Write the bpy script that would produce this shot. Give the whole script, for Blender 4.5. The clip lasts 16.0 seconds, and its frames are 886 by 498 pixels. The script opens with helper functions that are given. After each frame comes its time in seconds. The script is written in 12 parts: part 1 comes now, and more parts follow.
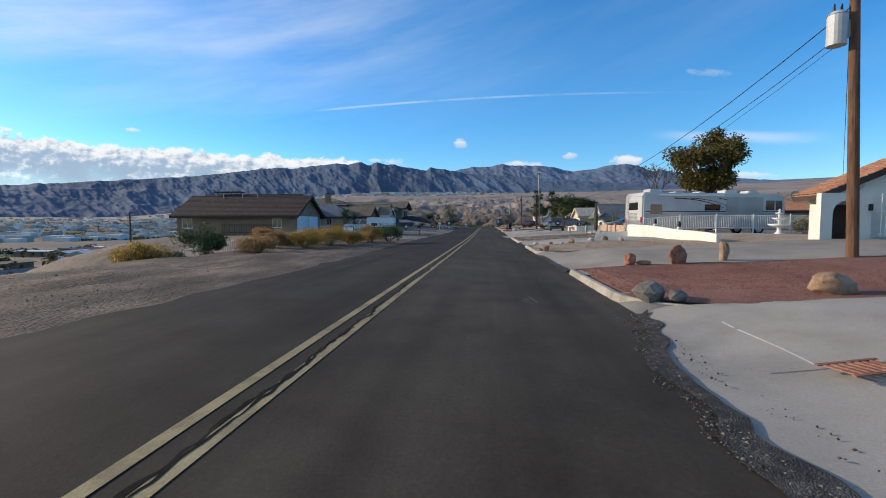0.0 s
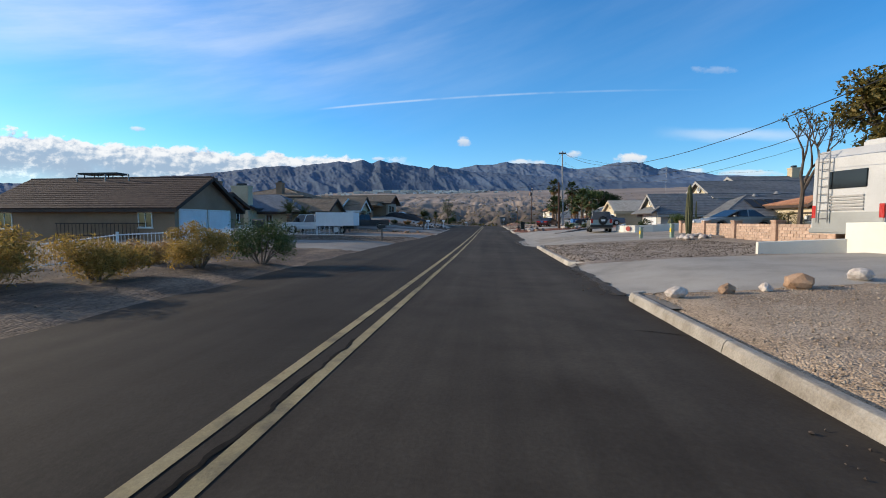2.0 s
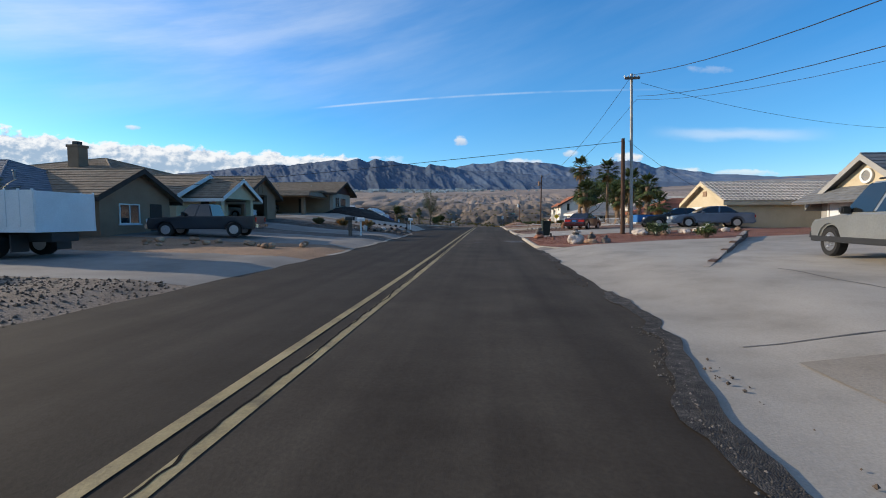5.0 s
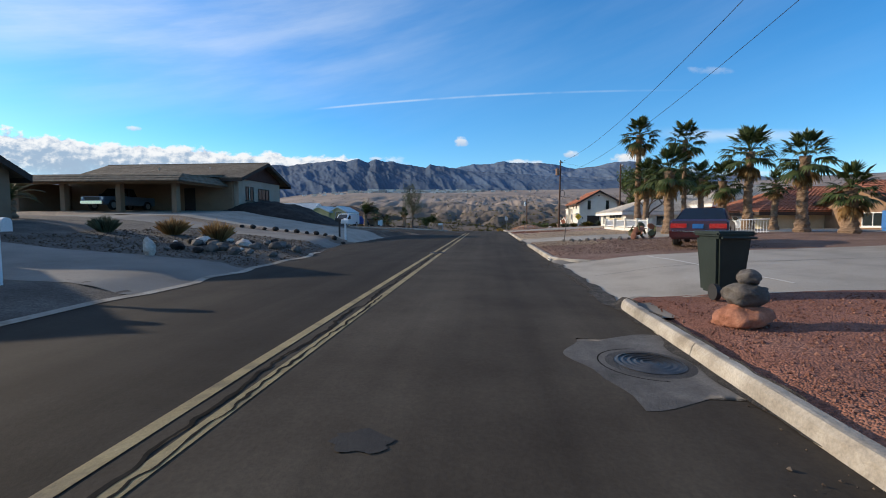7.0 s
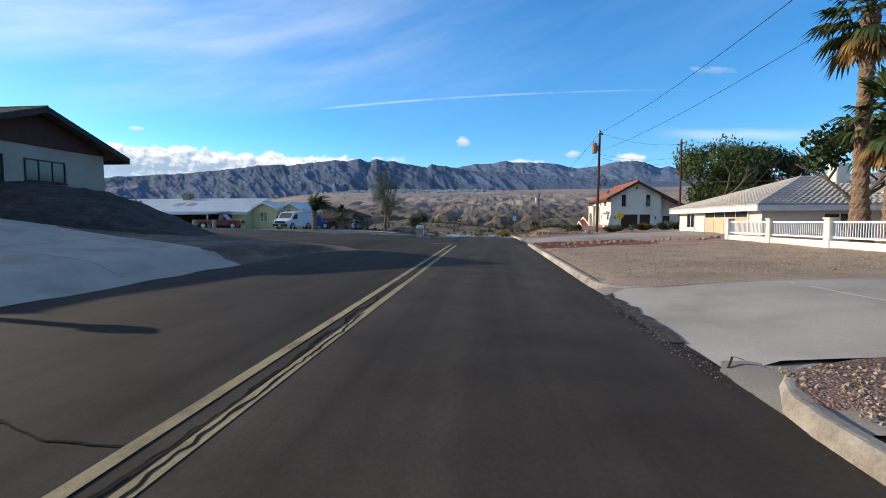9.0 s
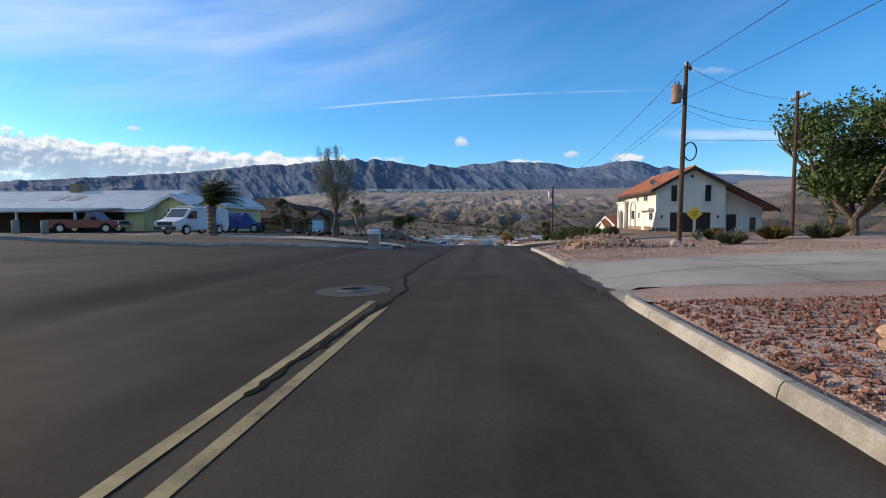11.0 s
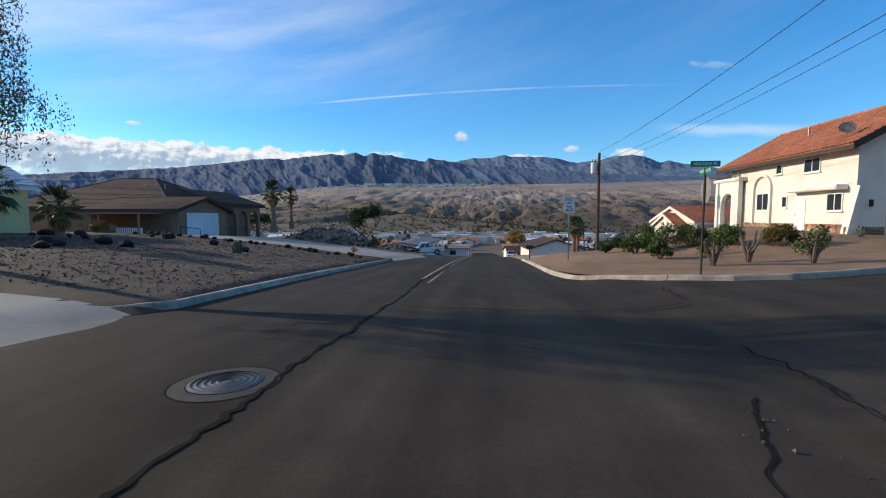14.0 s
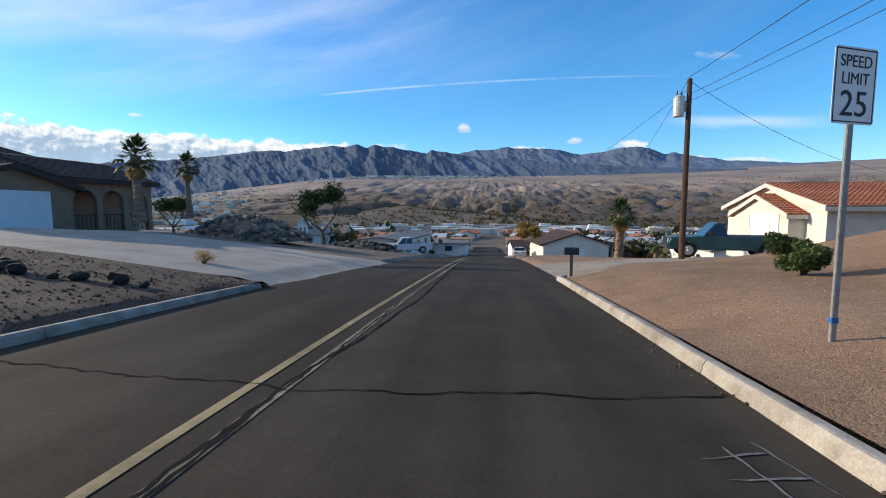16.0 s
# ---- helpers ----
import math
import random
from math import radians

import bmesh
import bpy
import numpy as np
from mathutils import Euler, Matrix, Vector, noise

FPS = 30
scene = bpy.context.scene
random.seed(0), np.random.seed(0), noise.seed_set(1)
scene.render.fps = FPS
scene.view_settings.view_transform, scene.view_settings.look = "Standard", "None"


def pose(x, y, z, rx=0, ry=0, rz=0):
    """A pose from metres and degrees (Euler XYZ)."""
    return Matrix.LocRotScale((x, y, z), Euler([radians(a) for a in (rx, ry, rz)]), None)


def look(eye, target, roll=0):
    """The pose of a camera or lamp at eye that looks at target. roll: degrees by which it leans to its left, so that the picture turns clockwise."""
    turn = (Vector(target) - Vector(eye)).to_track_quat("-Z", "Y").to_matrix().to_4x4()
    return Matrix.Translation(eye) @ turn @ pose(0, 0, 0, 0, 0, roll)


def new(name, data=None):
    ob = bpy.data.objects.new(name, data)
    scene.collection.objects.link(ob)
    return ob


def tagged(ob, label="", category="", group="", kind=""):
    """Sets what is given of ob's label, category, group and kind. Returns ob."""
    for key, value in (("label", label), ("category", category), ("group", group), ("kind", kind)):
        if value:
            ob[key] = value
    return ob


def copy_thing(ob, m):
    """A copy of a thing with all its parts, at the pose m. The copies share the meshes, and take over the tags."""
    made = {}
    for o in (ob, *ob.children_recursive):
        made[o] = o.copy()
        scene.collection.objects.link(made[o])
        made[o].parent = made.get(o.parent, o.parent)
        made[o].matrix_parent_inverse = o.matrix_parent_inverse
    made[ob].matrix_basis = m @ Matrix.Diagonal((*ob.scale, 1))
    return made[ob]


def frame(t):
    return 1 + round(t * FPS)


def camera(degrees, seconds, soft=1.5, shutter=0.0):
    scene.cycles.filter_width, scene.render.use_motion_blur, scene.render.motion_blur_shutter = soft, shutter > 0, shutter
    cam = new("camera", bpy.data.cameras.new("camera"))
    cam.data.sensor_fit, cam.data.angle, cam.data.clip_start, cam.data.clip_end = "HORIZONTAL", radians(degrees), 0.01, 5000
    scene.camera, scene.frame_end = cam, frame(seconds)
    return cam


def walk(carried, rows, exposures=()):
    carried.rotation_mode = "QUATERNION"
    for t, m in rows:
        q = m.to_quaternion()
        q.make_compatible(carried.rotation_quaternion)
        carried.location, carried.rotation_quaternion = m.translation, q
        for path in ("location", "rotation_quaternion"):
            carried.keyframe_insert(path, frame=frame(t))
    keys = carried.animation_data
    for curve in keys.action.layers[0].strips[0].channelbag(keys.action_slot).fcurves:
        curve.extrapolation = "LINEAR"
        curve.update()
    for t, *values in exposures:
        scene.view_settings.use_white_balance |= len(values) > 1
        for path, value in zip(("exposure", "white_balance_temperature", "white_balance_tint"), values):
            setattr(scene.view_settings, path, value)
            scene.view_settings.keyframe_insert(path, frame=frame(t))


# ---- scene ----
EXPO = 0.0
cam = camera(90.0, 16.0, soft=1.0)
PATH = [
    (0.0, 0.000, -0.000, 0.000, 86.663, 0, 5.704),
    (0.5, -0.044, 5.181, 0.004, 86.557, 0, 5.923),
    (1.0, -0.103, 10.432, -0.033, 86.557, 0, 6.032),
    (1.5, -0.138, 15.587, -0.056, 86.557, 0, 6.149),
    (2.0, -0.162, 20.738, -0.072, 86.443, 0, 6.149),
    (2.5, -0.180, 25.734, -0.081, 86.443, 0, 6.032),
    (3.0, -0.195, 30.629, -0.084, 86.337, 0, 5.923),
    (3.5, -0.179, 35.522, -0.088, 86.230, 0, 5.704),
    (4.0, -0.084, 40.566, -0.111, 86.230, 0, 5.704),
    (4.2, -0.034, 42.586, -0.118, 86.230, 0, 5.704),
    (6.3, 0.289, 65.331, -0.058, 86.557, 0, 5.813),
    (6.5, 0.298, 67.789, -0.036, 86.557, 0, 5.813),
    (7.0, 0.310, 73.995, 0.026, 86.443, 0, 5.813),
    (7.5, 0.292, 79.917, 0.092, 86.443, 0, 5.813),
    (8.0, 0.299, 85.494, 0.147, 86.337, 0, 5.923),
    (8.5, 0.301, 90.644, 0.155, 86.443, 0, 6.032),
    (9.0, 0.253, 95.370, 0.156, 86.443, 0, 6.032),
    (9.2, 0.236, 97.244, 0.165, 86.443, 0, 6.032),
    (11.3, 0.034, 116.493, 0.228, 86.443, 0, 5.813),
    (11.5, 0.039, 118.432, 0.233, 86.443, 0, 5.813),
    (12.0, 0.067, 123.120, 0.249, 86.443, 0, 5.813),
    (12.5, 0.097, 127.518, 0.264, 86.337, 0, 5.813),
    (13.0, 0.084, 131.792, 0.250, 86.230, 0, 5.813),
    (13.5, 0.060, 135.970, 0.152, 86.011, 0, 5.813),
    (14.0, 0.089, 140.361, 0.062, 85.799, 0, 5.813),
    (14.5, 0.127, 144.613, -0.068, 85.580, 0, 5.923),
    (15.0, 0.137, 148.630, -0.227, 85.255, 0, 5.923),
    (15.5, 0.138, 152.563, -0.409, 85.037, 0, 5.923),
    (16.0, 0.200, 156.621, -0.628, 84.826, 0, 6.149),
]
walk(cam, [(t, pose(*p)) for t, *p in PATH], [(0, EXPO), (7.5, EXPO), (8.5, EXPO + 0.07), (9.2, EXPO + 0.17), (11.3, EXPO + 0.02), (14.0, EXPO), (15.5, EXPO + 0.12), (16, EXPO + 0.12)])

# ---------------------------------------------------------------- world and sun
SUN_EL, SUN_AZ = radians(17.5), radians(-79)          # azimuth from +y towards +x
sun_dir = Vector((math.sin(SUN_AZ) * math.cos(SUN_EL), math.cos(SUN_AZ) * math.cos(SUN_EL), math.sin(SUN_EL)))
sun = new("sun", bpy.data.lights.new("sun", "SUN"))
sun.data.energy, sun.data.angle, sun.data.color = 5.0, radians(0.6), (1.0, 0.84, 0.64)
sun.matrix_world = look(sun_dir * 300, (0, 0, 0))


def make_world():
    w = bpy.data.worlds.new("sky")
    scene.world = w
    w.use_nodes = True
    nt = w.node_tree
    nt.nodes.clear()
    N = nt.nodes.new
    L = nt.links.new

    def math_(op, a, b=None, clamp=False):
        n = N("ShaderNodeMath")
        n.operation, n.use_clamp = op, clamp
        for i, v in enumerate((a, b)):
            if v is None:
                continue
            if isinstance(v, (int, float)):
                n.inputs[i].default_value = v
            else:
                L(v, n.inputs[i])
        return n.outputs[0]

    def band(v, lo, hi):
        n = N("ShaderNodeMapRange")
        n.interpolation_type = "SMOOTHSTEP"
        L(v, n.inputs[0])
        n.inputs[1].default_value, n.inputs[2].default_value = lo, hi
        return n.outputs[0]

    def mix(f, a, b):
        n = N("ShaderNodeMix")
        n.data_type = "RGBA"
        L(f, n.inputs[0])
        for i, v in ((6, a), (7, b)):
            if isinstance(v, tuple):
                n.inputs[i].default_value = (*v, 1)
            else:
                L(v, n.inputs[i])
        return n.outputs[2]

    def noise_(vec, scale, detail, rough=0.55):
        n = N("ShaderNodeTexNoise")
        L(vec, n.inputs["Vector"])
        n.inputs["Scale"].default_value, n.inputs["Detail"].default_value, n.inputs["Roughness"].default_value = scale, detail, rough
        return n.outputs[0]

    co = N("ShaderNodeTexCoord").outputs["Generated"]
    sep = N("ShaderNodeSeparateXYZ")
    L(co, sep.inputs[0])
    x, y, z = sep.outputs
    az = math_("ARCTAN2", x, y)                                  # radians, right of +y
    el = math_("ARCSINE", z)
    sky = N("ShaderNodeTexSky")
    sky.sky_type = "NISHITA"
    sky.sun_disc, sky.sun_elevation, sky.sun_rotation = False, SUN_EL, SUN_AZ
    sky.altitude, sky.air_density, sky.dust_density, sky.ozone_density = 150, 1.0, 0.15, 3.0
    tone = N("ShaderNodeHueSaturation")
    tone.inputs["Saturation"].default_value, tone.inputs["Value"].default_value = 1.40, 1.52
    L(sky.outputs[0], tone.inputs["Color"])
    tint = N("ShaderNodeMix")
    tint.data_type, tint.blend_type = "RGBA", "MULTIPLY"
    tint.inputs[0].default_value = 1.0
    L(tone.outputs[0], tint.inputs[6])
    tint.inputs[7].default_value = (0.83, 0.955, 1.06, 1)
    base = tint.outputs[2]
    # thin high veil, stretched sideways, brightest towards the sun
    st = N("ShaderNodeCombineXYZ")
    L(math_("MULTIPLY", math_("ADD", az, math_("MULTIPLY", el, 0.9)), 0.7), st.inputs[0])
    L(math_("MULTIPLY", math_("SUBTRACT", el, math_("MULTIPLY", az, 0.28)), 5.0), st.inputs[1])
    wisps = math_("ADD", math_("MULTIPLY", band(noise_(st.outputs[0], 1.9, 7, 0.58), 0.30, 0.80), 0.75), 0.25)
    veil = math_("MULTIPLY", math_("MULTIPLY", wisps, band(el, 0.10, 0.42)), math_("ADD", math_("MULTIPLY", band(az, 0.20, -1.0), 0.86), 0.12))
    out = mix(veil, base, (6.9, 7.5, 8.3))
    # flat picture of the northern sky: u runs along the horizon, v up from it, both as tangents
    ahead = math_("MAXIMUM", math_("ADD", math_("MULTIPLY", x, -0.101), math_("MULTIPLY", y, 0.995)), 0.05)
    u = math_("DIVIDE", math_("ADD", math_("MULTIPLY", x, 0.995), math_("MULTIPLY", y, 0.101)), ahead)
    v = math_("DIVIDE", z, ahead)
    front = band(ahead, 0.12, 0.3)

    def plane(du=0.0, dv=0.0, flat=1.5):
        c = N("ShaderNodeCombineXYZ")
        L(math_("ADD", u, du), c.inputs[0])
        L(math_("MULTIPLY", math_("ADD", v, dv), flat), c.inputs[1])
        return c.outputs[0]

    # paler sheet of air over the mountains
    out = mix(math_("MULTIPLY", math_("MULTIPLY", math_("MULTIPLY", band(u, -0.35, 0.15), front), band(v, 0.75, 0.12)), 0.16), out, (2.6, 5.6, 8.8))
    # cumulus bank low over the hills, thinning towards the right
    here = plane()
    big, small_ = noise_(here, 11.0, 5, 0.5), noise_(here, 30.0, 6, 0.6)
    shape = math_("ADD", math_("MULTIPLY", math_("SUBTRACT", big, 0.5), 0.085), math_("MULTIPLY", math_("SUBTRACT", small_, 0.5), 0.032))
    top = math_("SUBTRACT", 0.127, math_("MULTIPLY", u, 0.068))
    edge = math_("ADD", math_("SUBTRACT", top, v), shape)
    cover = math_("MULTIPLY", math_("MULTIPLY", band(edge, -0.001, 0.007), band(u, -0.06, -0.17)), front)
    lift = math_("SUBTRACT", small_, noise_(plane(-0.007, 0.009), 30.0, 6, 0.6))
    swell = math_("SUBTRACT", big, noise_(plane(-0.018, 0.020), 11.0, 5, 0.5))
    lit = math_("ADD", math_("ADD", math_("MULTIPLY", lift, 2.6), math_("MULTIPLY", swell, 2.6)), band(edge, 0.058, 0.0))
    cloud_col = mix(band(lit, 0.10, 1.05), (2.9, 3.8, 5.0), (7.6, 7.6, 7.6))
    out = mix(math_("MULTIPLY", cover, math_("ADD", math_("MULTIPLY", band(edge, 0.13, 0.05), 0.30), 0.66)), out, cloud_col)
    # small separate puffs: place, half width, half height
    fluff = math_("MULTIPLY", math_("SUBTRACT", noise_(plane(), 34.0, 5, 0.6), 0.5), 2.4)
    for pu, pv, wu, wv, op in ((0.04, 0.178, 0.021, 0.015, 0.75), (0.288, 0.150, 0.022, 0.010, 0.7), (0.415, 0.137, 0.048, 0.019, 0.9), (-0.69, 0.206, 0.026, 0.008, 0.7), (0.175, 0.131, 0.06, 0.010, 0.75),
                               (0.55, 0.110, 0.05, 0.012, 0.7), (-0.15, 0.140, 0.022, 0.007, 0.65), (0.68, 0.106, 0.09, 0.012, 0.6), (0.59, 0.333, 0.06, 0.012, 0.22)):
        qu, qv = math_("DIVIDE", math_("SUBTRACT", u, pu), wu), math_("DIVIDE", math_("SUBTRACT", v, pv), wv)
        r2 = math_("ADD", math_("MULTIPLY", qu, qu), math_("MULTIPLY", qv, qv))
        m = band(math_("ADD", math_("SUBTRACT", 0.75, r2), fluff), 0.0, 0.75)
        out = mix(math_("MULTIPLY", math_("MULTIPLY", m, op), front), out, mix(band(qv, -0.7, 0.5), (4.6, 5.2, 6.2), (7.4, 7.3, 7.2)))
    # one soft flat streak and one long thin trail
    streak = math_("MULTIPLY", band(math_("ABSOLUTE", math_("SUBTRACT", v, math_("ADD", 0.192, math_("MULTIPLY", math_("SUBTRACT", noise_(plane(0, 0, 3.0), 7.0, 4), 0.5), 0.03)))), 0.018, 0.0), math_("MULTIPLY", band(u, 0.44, 0.60), band(u, 0.90, 0.70)))
    out = mix(math_("MULTIPLY", streak, 0.42), out, (6.6, 7.2, 8.0))
    curve = math_("SUBTRACT", math_("ADD", 0.272, math_("MULTIPLY", u, 0.065)), math_("MULTIPLY", math_("MULTIPLY", u, u), 0.06))
    trail = math_("MULTIPLY", band(math_("ABSOLUTE", math_("SUBTRACT", v, curve)), 0.0036, 0.0), math_("MULTIPLY", band(u, -0.30, -0.22), band(u, 0.62, 0.05)))
    trail = math_("MULTIPLY", math_("MULTIPLY", trail, band(noise_(plane(0, 0, 0.2), 9.0, 3), 0.3, 0.62)), math_("MULTIPLY", front, 0.42))
    out = mix(trail, out, (6.4, 7.2, 8.0))
    bg = N("ShaderNodeBackground")
    L(out, bg.inputs[0])
    bg.inputs[1].default_value = 0.125
    L(bg.outputs[0], N("ShaderNodeOutputWorld").inputs[0])


make_world()

# ---------------------------------------------------------------- materials
MATS = {}


def surface(name, colors, scale=4.0, rough=0.85, metal=0.0, bump=0.2, fine=None, stain=0.25, obj=False, vary=0.0, cell=None, spec=0.4, coat=0.0, aniso=None):
    """Mottled surface: large stains and fine grain between the given colours; relief from the grain.
    fine: scale of the grain; vary: change of value from object to object; cell: scale of a gravel of little stones."""
    m = bpy.data.materials.new(name)
    m.use_nodes = True
    nt = m.node_tree
    N, L = nt.nodes.new, nt.links.new
    bsdf = nt.nodes["Principled BSDF"]
    bsdf.inputs["Roughness"].default_value, bsdf.inputs["Metallic"].default_value = rough, metal
    bsdf.inputs["Specular IOR Level"].default_value = spec
    bsdf.inputs["Coat Weight"].default_value = coat
    tc = N("ShaderNodeTexCoord").outputs["Object"] if obj else N("ShaderNodeNewGeometry").outputs["Position"]
    if aniso:
        mp = N("ShaderNodeMapping")
        mp.inputs["Scale"].default_value = aniso
        L(tc, mp.inputs[0])
        tc = mp.outputs[0]

    def tex(s, d, r=0.6):
        n = N("ShaderNodeTexNoise")
        L(tc, n.inputs["Vector"])
        n.inputs["Scale"].default_value, n.inputs["Detail"].default_value, n.inputs["Roughness"].default_value = s, d, r
        return n.outputs[0]

    def ramp(v, stops):
        n = N("ShaderNodeValToRGB")
        L(v, n.inputs[0])
        el = n.color_ramp.elements
        while len(el) < len(stops):
            el.new(0.5)
        for e, (p, c) in zip(el, stops):
            e.position, e.color = p, (*c, 1)
        return n.outputs[0]

    def blend(kind, f, a, b):
        n = N("ShaderNodeMix")
        n.data_type, n.blend_type = "RGBA", kind
        if isinstance(f, float):
            n.inputs[0].default_value = f
        else:
            L(f, n.inputs[0])
        L(a, n.inputs[6])
        L(b, n.inputs[7])
        return n.outputs[2]

    fine = fine or scale * 14
    k = len(colors) - 1
    col = ramp(tex(scale, 5), [(0.28 + 0.44 * i / max(k, 1), c) for i, c in enumerate(colors)])
    grain = tex(fine, 4, 0.7)
    height = grain
    g = ramp(grain, [(0.3, (0.72, 0.72, 0.72)), (0.7, (1.25, 1.25, 1.25))])
    col = blend("MULTIPLY", min(1.0, 0.35 + stain), col, g)
    if stain:
        big = ramp(tex(scale * 0.13, 6, 0.65), [(0.3, (1 - stain,) * 3), (0.68, (1 + stain * 0.6,) * 3)])
        col = blend("MULTIPLY", 1.0, col, big)
    if cell:
        v = N("ShaderNodeTexVoronoi")
        L(tc, v.inputs["Vector"])
        v.inputs["Scale"].default_value = cell
        sv = N("ShaderNodeSeparateColor")
        L(v.outputs["Color"], sv.inputs[0])
        stones = ramp(sv.outputs[0], [(0.0, (0.55, 0.55, 0.55)), (1.0, (1.45, 1.45, 1.45))])
        col = blend("MULTIPLY", 0.75, col, stones)
        inv = N("ShaderNodeMath")
        inv.operation = "SUBTRACT"
        inv.inputs[0].default_value = 1.0
        L(v.outputs["Distance"], inv.inputs[1])
        height = inv.outputs[0]
    if vary:
        oi = N("ShaderNodeObjectInfo").outputs["Random"]
        col = blend("MULTIPLY", 1.0, col, ramp(oi, [(0.0, (1 - vary,) * 3), (1.0, (1 + vary,) * 3)]))
    L(col, bsdf.inputs["Base Color"])
    if bump:
        b = N("ShaderNodeBump")
        b.inputs["Strength"].default_value, b.inputs["Distance"].default_value = min(1.0, bump * 2), 0.02
        L(height, b.inputs["Height"])
        L(b.outputs[0], bsdf.inputs["Normal"])
    MATS[name] = m
    return m


def plain(name, color, rough=0.5, metal=0.0, spec=0.5, coat=0.0, emit=0.0, alpha=1.0, trans=0.0):
    """A plain manufactured surface, with a faint wear in its gloss."""
    m = bpy.data.materials.new(name)
    m.use_nodes = True
    nt = m.node_tree
    b = nt.nodes["Principled BSDF"]
    b.inputs["Base Color"].default_value = (*color, 1)
    b.inputs["Roughness"].default_value, b.inputs["Metallic"].default_value = rough, metal
    b.inputs["Specular IOR Level"].default_value, b.inputs["Coat Weight"].default_value = spec, coat
    b.inputs["Transmission Weight"].default_value = trans
    n = nt.nodes.new("ShaderNodeTexNoise")
    n.inputs["Scale"].default_value, n.inputs["Detail"].default_value = 3.0, 5
    r = nt.nodes.new("ShaderNodeMapRange")
    r.inputs[3].default_value, r.inputs[4].default_value = max(0.02, rough - 0.08), min(1, rough + 0.12)
    nt.links.new(n.outputs[0], r.inputs[0])
    nt.links.new(r.outputs[0], b.inputs["Roughness"])
    MATS[name] = m
    return m


def asphalt_mat():
    """Worn asphalt: wheel tracks paler, patches and fine aggregate."""
    m = surface("asphalt", [(0.038, 0.031, 0.024), (0.050, 0.042, 0.033), (0.060, 0.051, 0.040)], 0.9, 0.9, 0, 0.10, 26, 0.22, spec=0.12)
    nt = m.node_tree
    N, L = nt.nodes.new, nt.links.new
    bsdf = nt.nodes["Principled BSDF"]
    src = bsdf.inputs["Base Color"].links[0].from_socket
    geo = N("ShaderNodeNewGeometry").outputs["Position"]
    mp = N("ShaderNodeMapping")
    mp.inputs["Scale"].default_value = (1.1, 0.035, 1)
    L(geo, mp.inputs[0])
    n = N("ShaderNodeTexNoise")
    n.inputs["Scale"].default_value, n.inputs["Detail"].default_value = 1.3, 4
    L(mp.outputs[0], n.inputs["Vector"])
    r = N("ShaderNodeValToRGB")
    r.color_ramp.elements[0].position, r.color_ramp.elements[1].position = 0.32, 0.68
    r.color_ramp.elements[0].color, r.color_ramp.elements[1].color = (0.74, 0.72, 0.72, 1), (1.28, 1.28, 1.28, 1)
    L(n.outputs[0], r.inputs[0])
    x = N("ShaderNodeMix")
    x.data_type, x.blend_type = "RGBA", "MULTIPLY"
    x.inputs[0].default_value = 1.0
    L(src, x.inputs[6])
    L(r.outputs[0], x.inputs[7])
    # the left lane is multiplied darker than the right, with a noisy border
    sp = N("ShaderNodeSeparateXYZ")
    L(geo, sp.inputs[0])
    nz = N("ShaderNodeTexNoise")
    nz.inputs["Scale"].default_value, nz.inputs["Detail"].default_value = 1.5, 4
    L(geo, nz.inputs["Vector"])
    ad = N("ShaderNodeMath")
    ad.operation = "MULTIPLY_ADD"
    ad.inputs[1].default_value = 0.7
    L(nz.outputs[0], ad.inputs[0])
    L(sp.outputs[0], ad.inputs[2])
    mr = N("ShaderNodeMapRange")
    mr.inputs[1].default_value, mr.inputs[2].default_value = -1.75, -1.2
    L(ad.outputs[0], mr.inputs[0])
    lane = N("ShaderNodeMix")
    lane.data_type = "RGBA"
    L(mr.outputs[0], lane.inputs[0])
    lane.inputs[6].default_value, lane.inputs[7].default_value = (0.64, 0.635, 0.63, 1), (1.08, 1.06, 1.01, 1)
    # past the crossing the right lane is darker and the left paler than before
    lane_past = N("ShaderNodeMix")
    lane_past.data_type = "RGBA"
    L(mr.outputs[0], lane_past.inputs[0])
    lane_past.inputs[6].default_value, lane_past.inputs[7].default_value = (0.76, 0.755, 0.74, 1), (0.88, 0.86, 0.82, 1)
    joint = N("ShaderNodeMapRange")
    joint.inputs[1].default_value, joint.inputs[2].default_value = 144.0, 152.0
    L(sp.outputs[1], joint.inputs[0])
    both = N("ShaderNodeMix")
    both.data_type = "RGBA"
    L(joint.outputs[0], both.inputs[0])
    L(lane.outputs[2], both.inputs[6])
    L(lane_past.outputs[2], both.inputs[7])
    y = N("ShaderNodeMix")
    y.data_type, y.blend_type = "RGBA", "MULTIPLY"
    y.inputs[0].default_value = 1.0
    L(x.outputs[2], y.inputs[6])
    L(both.outputs[2], y.inputs[7])
    L(y.outputs[2], bsdf.inputs["Base Color"])
    return m


